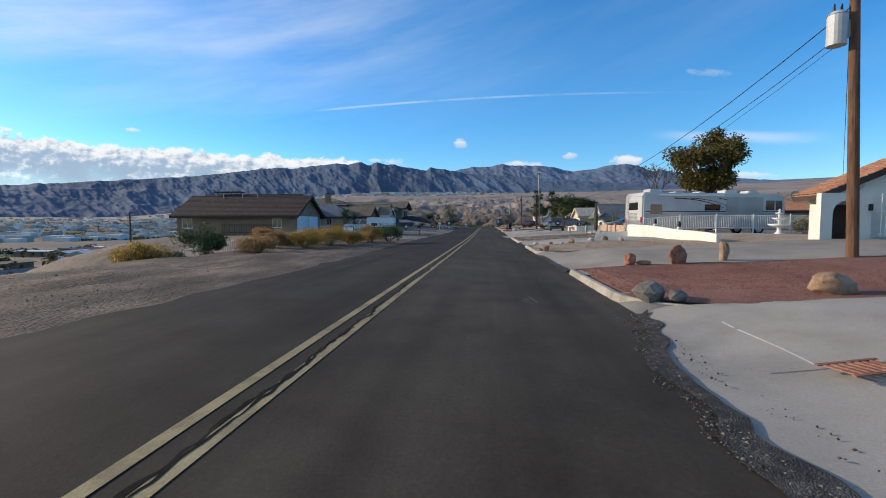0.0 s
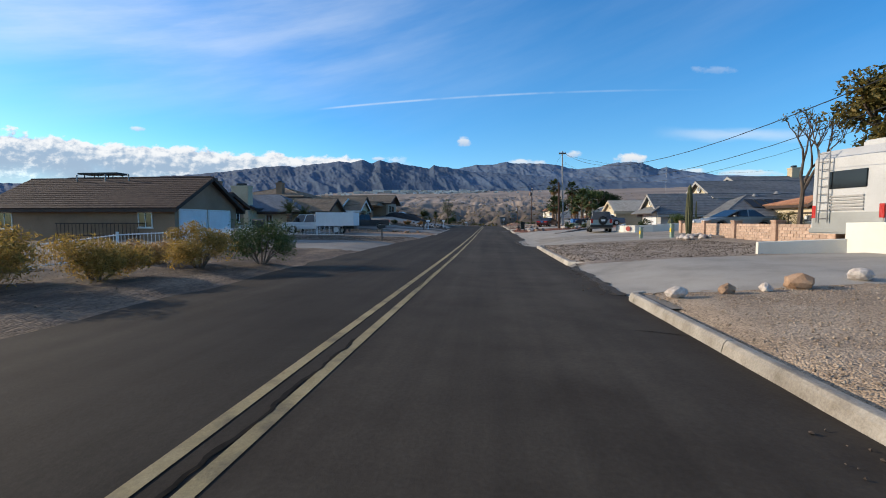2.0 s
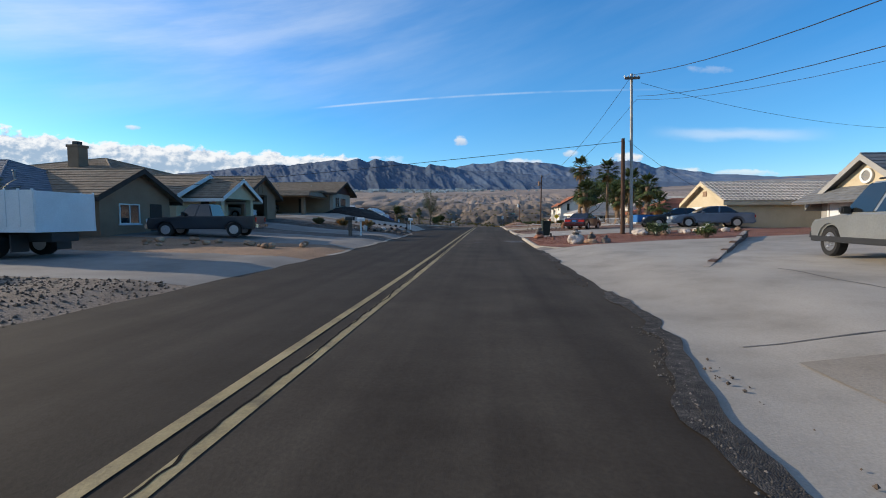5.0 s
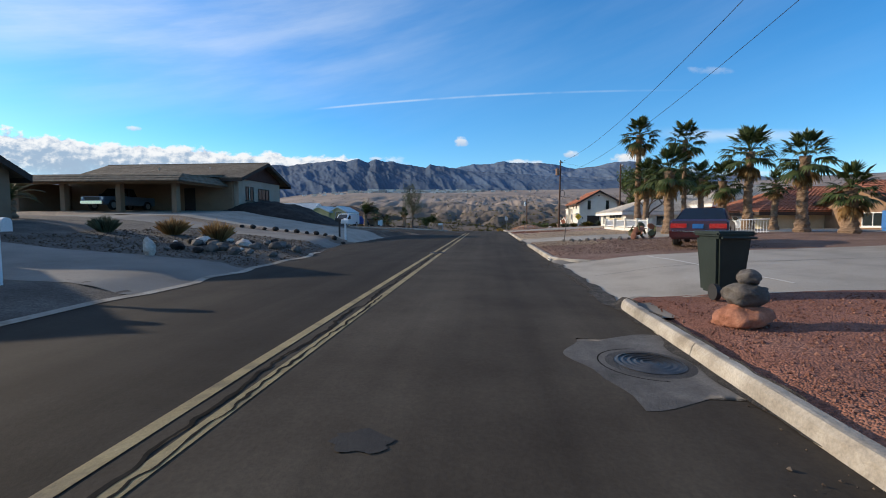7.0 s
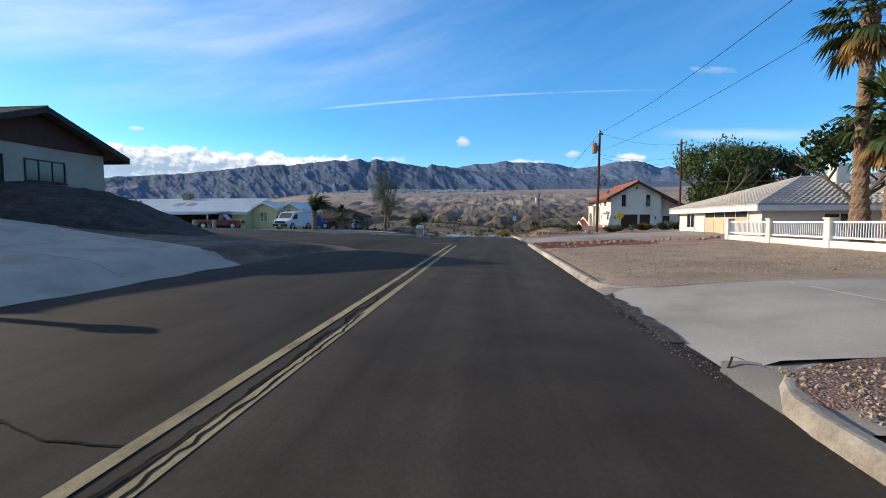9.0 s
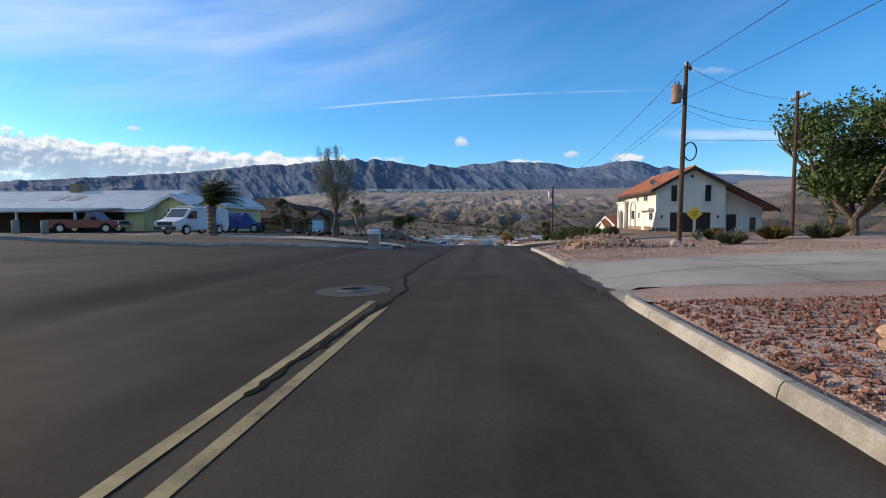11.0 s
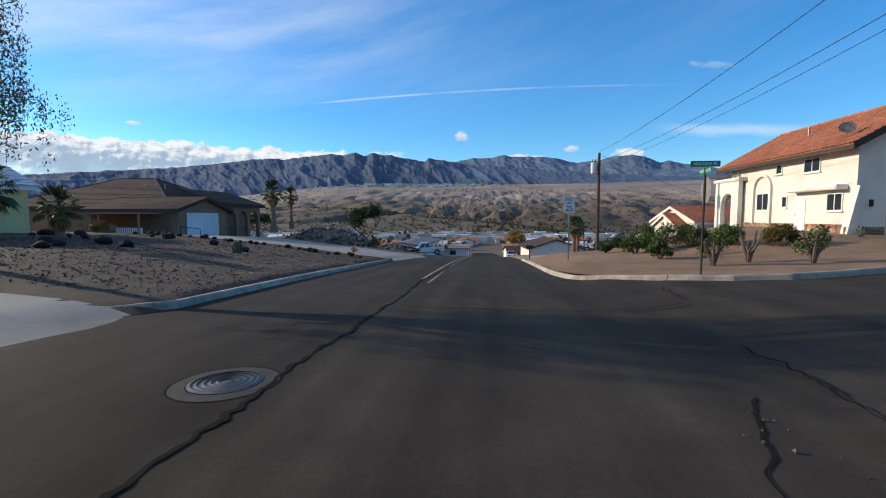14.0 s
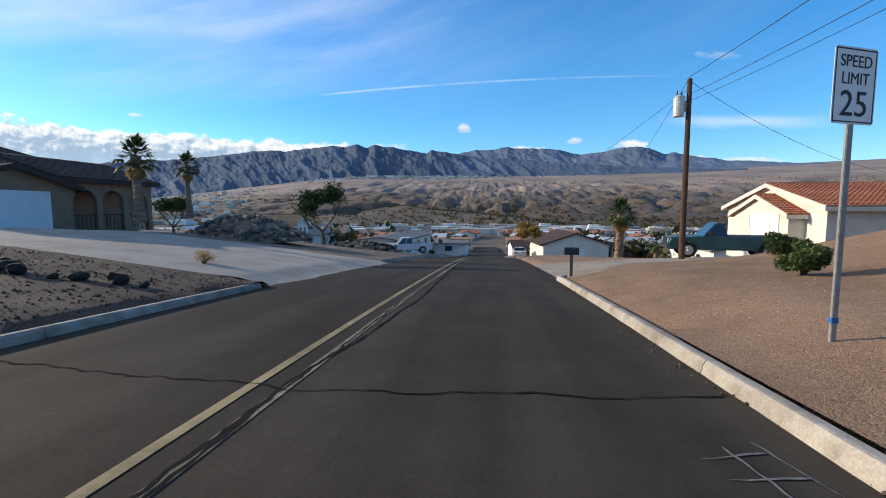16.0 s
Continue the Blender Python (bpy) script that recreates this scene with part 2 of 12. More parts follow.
ASPHALT = asphalt_mat()
CRACK = surface("crack_filler", [(0.010, 0.009, 0.008), (0.026, 0.023, 0.020)], 6, 1.0, 0, 0.0, spec=0.05)
YELLOW = surface("worn_yellow_paint", [(0.13, 0.10, 0.055), (0.29, 0.225, 0.105), (0.34, 0.27, 0.14)], 2.6, 0.8, 0, 0.15, 40, 0.3)
CONCRETE = surface("driveway_concrete", [(0.225, 0.200, 0.165), (0.31, 0.278, 0.232), (0.355, 0.320, 0.27)], 0.7, 0.9, 0, 0.12, 45, 0.18)
KERB = surface("kerb_concrete", [(0.20, 0.168, 0.128), (0.34, 0.302, 0.248), (0.41, 0.372, 0.312)], 2.2, 0.9, 0, 0.25, 40, 0.4, vary=0.12)
DIRT = surface("desert_soil", [(0.13, 0.09, 0.06), (0.20, 0.145, 0.10), (0.26, 0.195, 0.14)], 0.45, 0.95, 0, 0.5, 9, 0.3, cell=14)
SHOULDER = surface("sandy_shoulder", [(0.042, 0.027, 0.017), (0.10, 0.068, 0.044), (0.21, 0.148, 0.10)], 0.9, 0.95, 0, 0.6, 9, 0.5, cell=30, aniso=(1.0, 0.35, 1.0))
# darker concrete; on left drives, house shade is put into its colour
CONCRETE_DARK = surface("darkened_concrete", [(0.13, 0.117, 0.101), (0.19, 0.173, 0.151), (0.235, 0.217, 0.191)], 0.5, 0.92, 0, 0.12, 45, 0.3)
YARD_BROWN = surface("brown_gravel_yard", [(0.040, 0.027, 0.018), (0.068, 0.047, 0.031), (0.105, 0.075, 0.052)], 0.8, 0.95, 0, 0.35, 22, 0.3, cell=38)
REDDISH_GRAVEL = surface("reddish_brown_gravel", [(0.12, 0.068, 0.048), (0.185, 0.11, 0.08), (0.24, 0.155, 0.118)], 0.8, 0.95, 0, 0.4, 22, 0.28, cell=38)
DARK_GRAVEL = surface("dark_gravel", [(0.055, 0.046, 0.038), (0.09, 0.076, 0.063), (0.14, 0.12, 0.10)], 0.8, 0.95, 0, 0.35, 22, 0.3, cell=38)
RED_GRAVEL = surface("red_gravel", [(0.15, 0.062, 0.040), (0.22, 0.094, 0.062), (0.27, 0.132, 0.09)], 0.8, 0.95, 0, 0.5, 30, 0.25, cell=48)
BROWN_GRAVEL = surface("brown_gravel", [(0.19, 0.145, 0.105), (0.28, 0.22, 0.165), (0.35, 0.285, 0.22)], 0.8, 0.95, 0, 0.35, 22, 0.28, cell=38)
CRUMBLE = surface("crumbled_asphalt", [(0.022, 0.019, 0.017), (0.05, 0.044, 0.038), (0.11, 0.096, 0.082)], 7.0, 0.95, 0, 0.6, 40, 0.35, cell=80)
TAN_GRAVEL = surface("tan_gravel", [(0.235, 0.168, 0.108), (0.32, 0.235, 0.157), (0.38, 0.292, 0.205)], 0.8, 0.95, 0, 0.4, 22, 0.25, cell=42)
GREY_GRAVEL = surface("grey_gravel", [(0.11, 0.082, 0.06), (0.16, 0.122, 0.09), (0.22, 0.172, 0.13)], 0.8, 0.95, 0, 0.35, 22, 0.28, cell=38)
BROWN_SOIL = surface("brown_yard_soil", [(0.18, 0.110, 0.062), (0.26, 0.160, 0.094), (0.30, 0.194, 0.12)], 0.6, 0.95, 0, 0.3, 24, 0.28, cell=60)
PINK_GRAVEL = surface("pinkish_gravel", [(0.25, 0.155, 0.115), (0.34, 0.225, 0.17), (0.40, 0.29, 0.23)], 0.7, 0.95, 0, 0.35, 22, 0.25, cell=42)
BLACK_ROCK = surface("dark_lava_rock", [(0.010, 0.008, 0.007), (0.022, 0.018, 0.016), (0.04, 0.033, 0.029)], 1.8, 0.95, 0, 0.8, 9, 0.3, cell=8)
ROCK_TAN = surface("tan_rock", [(0.24, 0.140, 0.082), (0.36, 0.228, 0.142), (0.43, 0.31, 0.215)], 3, 0.9, 0, 0.6, 18, 0.3, obj=True, vary=0.3)
ROCK_RED = surface("red_rock", [(0.20, 0.075, 0.045), (0.33, 0.14, 0.085), (0.38, 0.19, 0.12)], 4, 0.9, 0, 0.6, 22, 0.3, obj=True, vary=0.2)
ROCK_GREY = surface("grey_boulder", [(0.06, 0.052, 0.048), (0.14, 0.122, 0.108), (0.22, 0.198, 0.172)], 3, 0.9, 0, 0.6, 18, 0.3, obj=True, vary=0.25)
ROCK_WHITE = surface("pale_quartz_rock", [(0.38, 0.31, 0.26), (0.52, 0.45, 0.39), (0.60, 0.55, 0.5)], 4, 0.85, 0, 0.5, 18, 0.25, obj=True, vary=0.15)
STUCCO_WHITE = surface("white_stucco", [(0.58, 0.54, 0.47), (0.68, 0.64, 0.56), (0.72, 0.68, 0.61)], 0.6, 0.9, 0, 0.18, 50, 0.08)
STUCCO_CREAM = surface("cream_stucco", [(0.46, 0.38, 0.25), (0.55, 0.46, 0.31), (0.60, 0.51, 0.36)], 0.6, 0.9, 0, 0.18, 50, 0.08)
STUCCO_TAN = surface("tan_stucco", [(0.21, 0.132, 0.083), (0.265, 0.17, 0.108), (0.30, 0.198, 0.13)], 0.6, 0.9, 0, 0.18, 50, 0.1)
STUCCO_BEIGE = surface("beige_stucco", [(0.36, 0.27, 0.205), (0.44, 0.335, 0.26), (0.48, 0.375, 0.295)], 0.6, 0.9, 0, 0.18, 50, 0.1)
STUCCO_YELLOW = surface("yellow_siding", [(0.60, 0.46, 0.20), (0.68, 0.54, 0.26), (0.72, 0.58, 0.32)], 0.6, 0.85, 0, 0.1, 50, 0.08)
STUCCO_GREY = surface("grey_stucco", [(0.26, 0.25, 0.235), (0.33, 0.32, 0.30), (0.37, 0.36, 0.34)], 0.6, 0.9, 0, 0.15, 50, 0.08)
SHINGLE_BROWN = surface("brown_shingles", [(0.034, 0.019, 0.014), (0.054, 0.031, 0.023), (0.075, 0.045, 0.034)], 2.5, 0.95, 0, 0.35, 30, 0.2, aniso=(1, 1, 3))
SHINGLE_GREY = surface("grey_shingles", [(0.10, 0.105, 0.11), (0.15, 0.155, 0.16), (0.19, 0.195, 0.2)], 2.5, 0.95, 0, 0.35, 30, 0.15)
SHINGLE_BLUE = surface("blue_grey_shingles", [(0.075, 0.095, 0.12), (0.11, 0.135, 0.165), (0.14, 0.165, 0.2)], 2.5, 0.95, 0, 0.35, 30, 0.15)
SHINGLE_TAN = surface("tan_shingles", [(0.13, 0.096, 0.066), (0.185, 0.14, 0.098), (0.23, 0.178, 0.128)], 2.5, 0.95, 0, 0.35, 30, 0.15)
TILE_RED = surface("red_clay_tiles", [(0.24, 0.075, 0.04), (0.36, 0.13, 0.07), (0.42, 0.18, 0.10)], 3.0, 0.85, 0, 0.25, 24, 0.2)
TILE_ORANGE = surface("orange_clay_tiles", [(0.30, 0.13, 0.07), (0.42, 0.20, 0.11), (0.48, 0.26, 0.16)], 3.0, 0.85, 0, 0.25, 24, 0.2)
TILE_PALE = surface("pale_roof_tiles", [(0.36, 0.32, 0.27), (0.47, 0.42, 0.36), (0.53, 0.48, 0.42)], 3.0, 0.85, 0, 0.25, 24, 0.15)
ROOF_METAL = surface("pale_metal_roof", [(0.42, 0.44, 0.45), (0.52, 0.54, 0.55), (0.58, 0.6, 0.6)], 0.8, 0.5, 0.2, 0.05, 20, 0.12)
TRIM_BROWN = surface("dark_brown_trim", [(0.04, 0.026, 0.02), (0.065, 0.043, 0.033)], 5, 0.8, 0, 0.1)
TRIM_WHITE = surface("white_trim_paint", [(0.66, 0.65, 0.62), (0.74, 0.73, 0.7)], 2, 0.6, 0, 0.05, 30, 0.08)
WHITE_PAINT = surface("white_painted_metal", [(0.68, 0.68, 0.67), (0.76, 0.76, 0.75)], 1.2, 0.55, 0, 0.04, 30, 0.1)
BRICK = surface("tan_slump_block", [(0.33, 0.21, 0.15), (0.44, 0.30, 0.22), (0.5, 0.36, 0.27)], 5, 0.92, 0, 0.4, 40, 0.15, obj=True, vary=0.16)
BRICK_DARK = surface("dark_split_block", [(0.085, 0.05, 0.04), (0.13, 0.08, 0.06), (0.17, 0.11, 0.085)], 6, 0.95, 0, 0.6, 40, 0.2, obj=True, vary=0.2)
MORTAR = surface("mortar", [(0.28, 0.24, 0.2), (0.36, 0.31, 0.26)], 4, 0.95, 0, 0.3)
WOOD_POLE = surface("creosoted_pole_wood", [(0.042, 0.022, 0.014), (0.082, 0.042, 0.025), (0.115, 0.060, 0.036)], 5, 0.9, 0, 0.5, 30, 0.25, aniso=(3, 3, 0.35), obj=True)
WOOD_ORANGE = surface("orange_pole_wood", [(0.075, 0.038, 0.022), (0.15, 0.075, 0.04), (0.20, 0.105, 0.06)], 5, 0.9, 0, 0.5, 30, 0.25, aniso=(3, 3, 0.35), obj=True)
WOOD_GREY = surface("weathered_wood", [(0.10, 0.08, 0.065), (0.17, 0.14, 0.115)], 5, 0.9, 0, 0.4, 30, 0.2, aniso=(3, 3, 0.35), obj=True)
STEEL = surface("galvanised_steel", [(0.22, 0.215, 0.21), (0.32, 0.315, 0.305)], 2, 0.55, 0.45, 0.03, 20, 0.2)
WIRE = plain("black_cable", (0.012, 0.012, 0.012), 0.6)
GLASS = plain("window_glass", (0.018, 0.026, 0.03), 0.06, 0, 0.9)
GLASS_CAR = plain("tinted_car_glass", (0.012, 0.014, 0.015), 0.05, 0, 0.9)
# near-black colour painted as the shade inside openings
SHADE_IN = plain("painted_inner_shade", (0.012, 0.011, 0.010), 0.9)
DOOR_DARK = surface("dark_brown_garage_door", [(0.022, 0.014, 0.011), (0.035, 0.023, 0.018)], 4, 0.6, 0, 0.1)
DOOR_WHITE = surface("white_garage_door", [(0.66, 0.68, 0.70), (0.73, 0.75, 0.77)], 2, 0.55, 0, 0.04, 30, 0.08)
TYRE = surface("tyre_rubber", [(0.012, 0.012, 0.012), (0.022, 0.021, 0.02)], 8, 0.9, 0, 0.15)
RIM = plain("alloy_rim", (0.5, 0.5, 0.51), 0.3, 0.9)
CHROME = plain("chrome", (0.6, 0.6, 0.61), 0.15, 1.0)
PLASTIC_BLACK = plain("black_plastic", (0.015, 0.015, 0.015), 0.55)
LIGHT_RED = plain("red_lamp_lens", (0.42, 0.02, 0.015), 0.25)
LIGHT_CLEAR = plain("clear_lamp_lens", (0.62, 0.63, 0.62), 0.15)
CAR_WHITE = surface("white_car_paint", [(0.64, 0.65, 0.66), (0.72, 0.73, 0.74)], 0.8, 0.35, 0, 0, 30, 0.1, coat=0.5, obj=True)
RV_WHITE = surface("aged_white_gelcoat", [(0.42, 0.415, 0.40), (0.52, 0.515, 0.50)], 0.8, 0.4, 0, 0, 30, 0.15, coat=0.3, obj=True)
CAR_SILVER = surface("silver_car_paint", [(0.27, 0.275, 0.26), (0.34, 0.345, 0.33)], 0.8, 0.35, 0.5, 0, 30, 0.1, coat=0.5, obj=True)
CAR_DARK = surface("dark_blue_car_paint", [(0.012, 0.016, 0.022), (0.022, 0.028, 0.038)], 0.8, 0.35, 0.2, 0, 30, 0.1, coat=0.5, obj=True)
CAR_RED = surface("maroon_car_paint", [(0.04, 0.006, 0.007), (0.065, 0.010, 0.010)], 0.8, 0.3, 0.2, 0, 30, 0.1, coat=0.6, obj=True)
CAR_RED2 = surface("faded_red_paint", [(0.14, 0.022, 0.018), (0.22, 0.04, 0.032)], 0.8, 0.45, 0, 0, 30, 0.2, coat=0.3, obj=True)
CAR_BLUE = surface("blue_grey_car_paint", [(0.10, 0.14, 0.20), (0.15, 0.20, 0.27)], 0.8, 0.35, 0.3, 0, 30, 0.1, coat=0.5, obj=True)
CAR_TEAL = surface("dark_teal_paint", [(0.012, 0.06, 0.065), (0.02, 0.09, 0.095)], 0.8, 0.4, 0.1, 0, 30, 0.1, coat=0.5, obj=True)
BLUE_TARP = surface("blue_tarpaulin", [(0.008, 0.022, 0.12), (0.014, 0.04, 0.2)], 3, 0.55, 0, 0.4, 12, 0.2, obj=True)
BLUE_PAINT = surface("bright_blue_paint", [(0.015, 0.10, 0.30), (0.025, 0.15, 0.4)], 2, 0.5, 0, 0.1, 20, 0.15, obj=True)
BARK = surface("tree_bark", [(0.06, 0.042, 0.03), (0.12, 0.09, 0.068), (0.17, 0.13, 0.10)], 6, 0.95, 0, 0.7, 30, 0.25, aniso=(2, 2, 0.5), obj=True)
PALM_BARK = surface("palm_trunk", [(0.13, 0.075, 0.045), (0.23, 0.15, 0.095), (0.31, 0.22, 0.15)], 7, 0.95, 0, 0.8, 26, 0.25, aniso=(1, 1, 2.5), obj=True)


def leaf_mat(name, colors, rough=0.6, trans=0.12):
    m = bpy.data.materials.new(name)
    m.use_nodes = True
    nt = m.node_tree
    b = nt.nodes["Principled BSDF"]
    b.inputs["Roughness"].default_value = rough
    b.inputs["Specular IOR Level"].default_value = 0.25
    b.inputs["Subsurface Weight"].default_value = 0.0
    r = nt.nodes.new("ShaderNodeValToRGB")
    el = r.color_ramp.elements
    while len(el) < len(colors):
        el.new(0.5)
    for i, (e, c) in enumerate(zip(el, colors)):
        e.position, e.color = i / max(1, len(colors) - 1), (*c, 1)
    g = nt.nodes.new("ShaderNodeNewGeometry")
    nt.links.new(g.outputs["Random Per Island"], r.inputs[0])
    nt.links.new(r.outputs[0], b.inputs["Base Color"])
    t = nt.nodes.new("ShaderNodeBsdfTranslucent")
    nt.links.new(r.outputs[0], t.inputs[0])
    mx = nt.nodes.new("ShaderNodeMixShader")
    mx.inputs[0].default_value = trans
    nt.links.new(b.outputs[0], mx.inputs[1])
    nt.links.new(t.outputs[0], mx.inputs[2])
    nt.links.new(mx.outputs[0], nt.nodes["Material Output"].inputs[0])
    MATS[name] = m
    return m


LEAF_OLIVE = leaf_mat("olive_leaves", [(0.045, 0.045, 0.012), (0.10, 0.085, 0.02), (0.18, 0.125, 0.028)], trans=0.2)
LEAF_TOWN = leaf_mat("dusty_town_leaves", [(0.025, 0.030, 0.010), (0.055, 0.052, 0.018), (0.10, 0.080, 0.03)])
LEAF_DARK = leaf_mat("dark_green_leaves", [(0.014, 0.030, 0.009), (0.032, 0.055, 0.015), (0.06, 0.085, 0.022)])
LEAF_GREEN = leaf_mat("green_leaves", [(0.03, 0.055, 0.014), (0.06, 0.095, 0.025), (0.11, 0.13, 0.035)])
LEAF_PALM = leaf_mat("palm_fronds", [(0.022, 0.038, 0.012), (0.05, 0.07, 0.02), (0.10, 0.115, 0.04)])
LEAF_DRY = leaf_mat("dry_straw", [(0.20, 0.115, 0.045), (0.33, 0.20, 0.078), (0.44, 0.29, 0.125)], trans=0.4)
LEAF_SAGE = leaf_mat("grey_green_leaves", [(0.055, 0.062, 0.035), (0.10, 0.11, 0.06), (0.15, 0.15, 0.085)])
LEAF_GOLD = leaf_mat("golden_scrub", [(0.16, 0.115, 0.028), (0.31, 0.205, 0.048), (0.46, 0.29, 0.08)], trans=0.45)
AGAVE = leaf_mat("agave_blades", [(0.10, 0.13, 0.10), (0.16, 0.19, 0.15)])

# ---------------------------------------------------------------- building helpers
def link_mesh(name, bm, mats, parent=None, label="", smooth=False):
    me = bpy.data.meshes.new(name)
    bm.normal_update()
    bm.to_mesh(me)
    bm.free()
    for m in mats if isinstance(mats, (list, tuple)) else [mats]:
        me.materials.append(m)
    if smooth:
        me.polygons.foreach_set("use_smooth", [True] * len(me.polygons))
    ob = new(name, me)
    if parent is not None:
        ob.parent = parent
    if label:
        tagged(ob, label)
    return ob


def part(name, bm, material, parent, label="", smooth=False):
    return link_mesh(name, bm, material, parent, label, smooth)


def thing(name, x, y, z, rz=0.0, label="", category="", group="", kind=""):
    ob = new(name)
    ob.matrix_basis = pose(x, y, z, 0, 0, rz)
    return tagged(ob, label, category, group, kind)


def data_mesh(name, verts, faces, mats, parent=None, smooth=False, label=""):
    me = bpy.data.meshes.new(name)
    me.from_pydata(verts, [], faces)
    for m in mats if isinstance(mats, (list, tuple)) else [mats]:
        me.materials.append(m)
    if smooth:
        me.polygons.foreach_set("use_smooth", [True] * len(me.polygons))
    me.update()
    ob = new(name, me)
    if parent is not None:
        ob.parent = parent
    if label:
        tagged(ob, label)
    return ob


def box(bm, x0, x1, y0, y1, z0, z1, bevel=0.0, m=None):
    """A box, bevelled on request; returns its vertices."""
    vs = [bm.verts.new((x, y, z)) for z in (z0, z1) for x, y in ((x0, y0), (x1, y0), (x1, y1), (x0, y1))]
    fs = [bm.faces.new([vs[i] for i in f]) for f in ((3, 2, 1, 0), (4, 5, 6, 7), (0, 1, 5, 4), (1, 2, 6, 5), (2, 3, 7, 6), (3, 0, 4, 7))]
    if m is not None:
        bmesh.ops.transform(bm, matrix=m, verts=vs)
    if bevel:
        es = list({e for f in fs for e in f.edges})
        r = bmesh.ops.bevel(bm, geom=es, offset=bevel, segments=2, affect="EDGES", clamp_overlap=True)
        vs = r["verts"]
    return vs


def tube(bm, a, b, r0, r1, n=8, cap=True):
    a, b = Vector(a), Vector(b)
    d = (b - a).normalized()
    q = d.to_track_quat("Z", "Y").to_matrix()
    rings = []
    for p, r in ((a, r0), (b, r1)):
        rings.append([bm.verts.new(p + q @ Vector((r * math.cos(2 * math.pi * i / n), r * math.sin(2 * math.pi * i / n), 0))) for i in range(n)])
    for i in range(n):
        bm.faces.new((rings[0][i], rings[0][(i + 1) % n], rings[1][(i + 1) % n], rings[1][i]))
    if cap:
        bm.faces.new(rings[1])
        bm.faces.new(rings[0][::-1])


def pipe(bm, pts, radii, n=6):
    """A tube through many points."""
    rings = []
    pts = [Vector(p) for p in pts]
    for i, p in enumerate(pts):
        d = (pts[min(i + 1, len(pts) - 1)] - pts[max(i - 1, 0)]).normalized()
        q = d.to_track_quat("Z", "Y").to_matrix()
        r = radii[i] if isinstance(radii, (list, tuple)) else radii
        rings.append([bm.verts.new(p + q @ Vector((r * math.cos(2 * math.pi * k / n), r * math.sin(2 * math.pi * k / n), 0))) for k in range(n)])
    for a, b in zip(rings, rings[1:]):
        # keep the seam short where the frame turns
        best = min(range(n), key=lambda s: sum((a[k].co - b[(k + s) % n].co).length for k in range(n)))
        for k in range(n):
            bm.faces.new((a[k], a[(k + 1) % n], b[(k + 1 + best) % n], b[(k + best) % n]))
    bm.faces.new(rings[0][::-1])
    bm.faces.new(rings[-1])


def prism(bm, outline, axis, a, b):
    """Extrudes an outline of (u, v) pairs: along axis 'x' (u=y, v=z), 'y' (u=x, v=z) or 'z' (u=x, v=y), from a to b."""
    def p(u, v, w):
        return {"x": (w, u, v), "y": (u, w, v), "z": (u, v, w)}[axis]
    r0 = [bm.verts.new(p(u, v, a)) for u, v in outline]
    r1 = [bm.verts.new(p(u, v, b)) for u, v in outline]
    n = len(outline)
    fs = [bm.faces.new((r0[i], r0[(i + 1) % n], r1[(i + 1) % n], r1[i])) for i in range(n)]
    fs.append(bm.faces.new(r1))
    fs.append(bm.faces.new(r0[::-1]))
    bmesh.ops.recalc_face_normals(bm, faces=fs)
    return fs


def smooth01(v):
    v = min(1.0, max(0.0, v))
    return v * v * (3 - 2 * v)


# ---------------------------------------------------------------- lie of the land
ROAD_Y = (-60, 0, 20, 45, 65, 80, 95, 117, 128, 133, 140, 150, 160, 170, 185, 200, 230, 300, 420, 600)
ROAD_Z = (-1.25, -1.44, -1.51, -1.56, -1.50, -1.35, -1.28, -1.21, -1.18, -1.19, -1.38, -1.73, -2.22, -2.85, -3.95, -5.3, -8.6, -14.5, -18.0, -18.5)
LEFT, RIGHT = -6.2, 2.6                          # edges of the asphalt


def road_z(y):
    """Height of the street: knots joined by a smooth curve."""
    y = np.asarray(y, float)
    out = 0
    for o in (-6, -3, 0, 3, 6):
        out = out + np.interp(y + o, ROAD_Y, ROAD_Z)
    return out / 5


# rise of the left yards over the street, by distance from it and along it
LX = (-6.4, -13, -20, -30)
LY = (-60, 30, 44, 66, 85, 105, 113, 121, 136, 150, 165, 180, 195, 230)
LTAB = ((0.02, 0.0, -2.0, -5.0), (0.04, 0.1, -1.2, -4.0), (0.04, 0.1, 0.15, 0.1), (0.05, 0.15, 0.25, 0.2), (0.08, 0.5, 1.2, 1.5), (0.08, 0.8, 1.8, 2.0),
        (0.08, 1.0, 2.4, 2.5), (0.04, 0.2, 0.9, 1.0), (0.02, 0.2, 0.45, 0.5), (0.12, 0.75, 0.9, 1.0), (0.13, 0.9, 1.5, 1.7), (0.13, 0.9, 1.7, 1.9), (0.13, 0.8, 1.6, 1.8), (0.1, 0.4, 0.6, 0.8))
DRIVES_R = ((-12, 7.6), (14.2, 22.0), (29.8, 35.6), (47.0, 66.0), (66.0, 71.8), (82.0, 89.0), (100.1, 104.4), (123.1, 128.0), (141.2, 153.0), (172, 180))
FAR_D = (0, 60, 150, 300, 480, 520, 620, 900, 1300, 1800, 3200, 4900)
FAR_Z = (-3.0, -8.0, -15.5, -17.5, -18.5, -17.0, -8.0, 14.0, 48.0, 98.0, 245.0, 400.0)
FAR_LEFT = (-3.0, -8.0, -15.0, -16.0, -16.0, -16.0, -15.0, -12.0, -6.0, 4.0, 45.0, 100.0)
RIVER_AZ, RIVER_D = (-80, -45, -28, -8, 10, 30, 60), (1900, 1500, 1150, 720, 520, 470, 460)


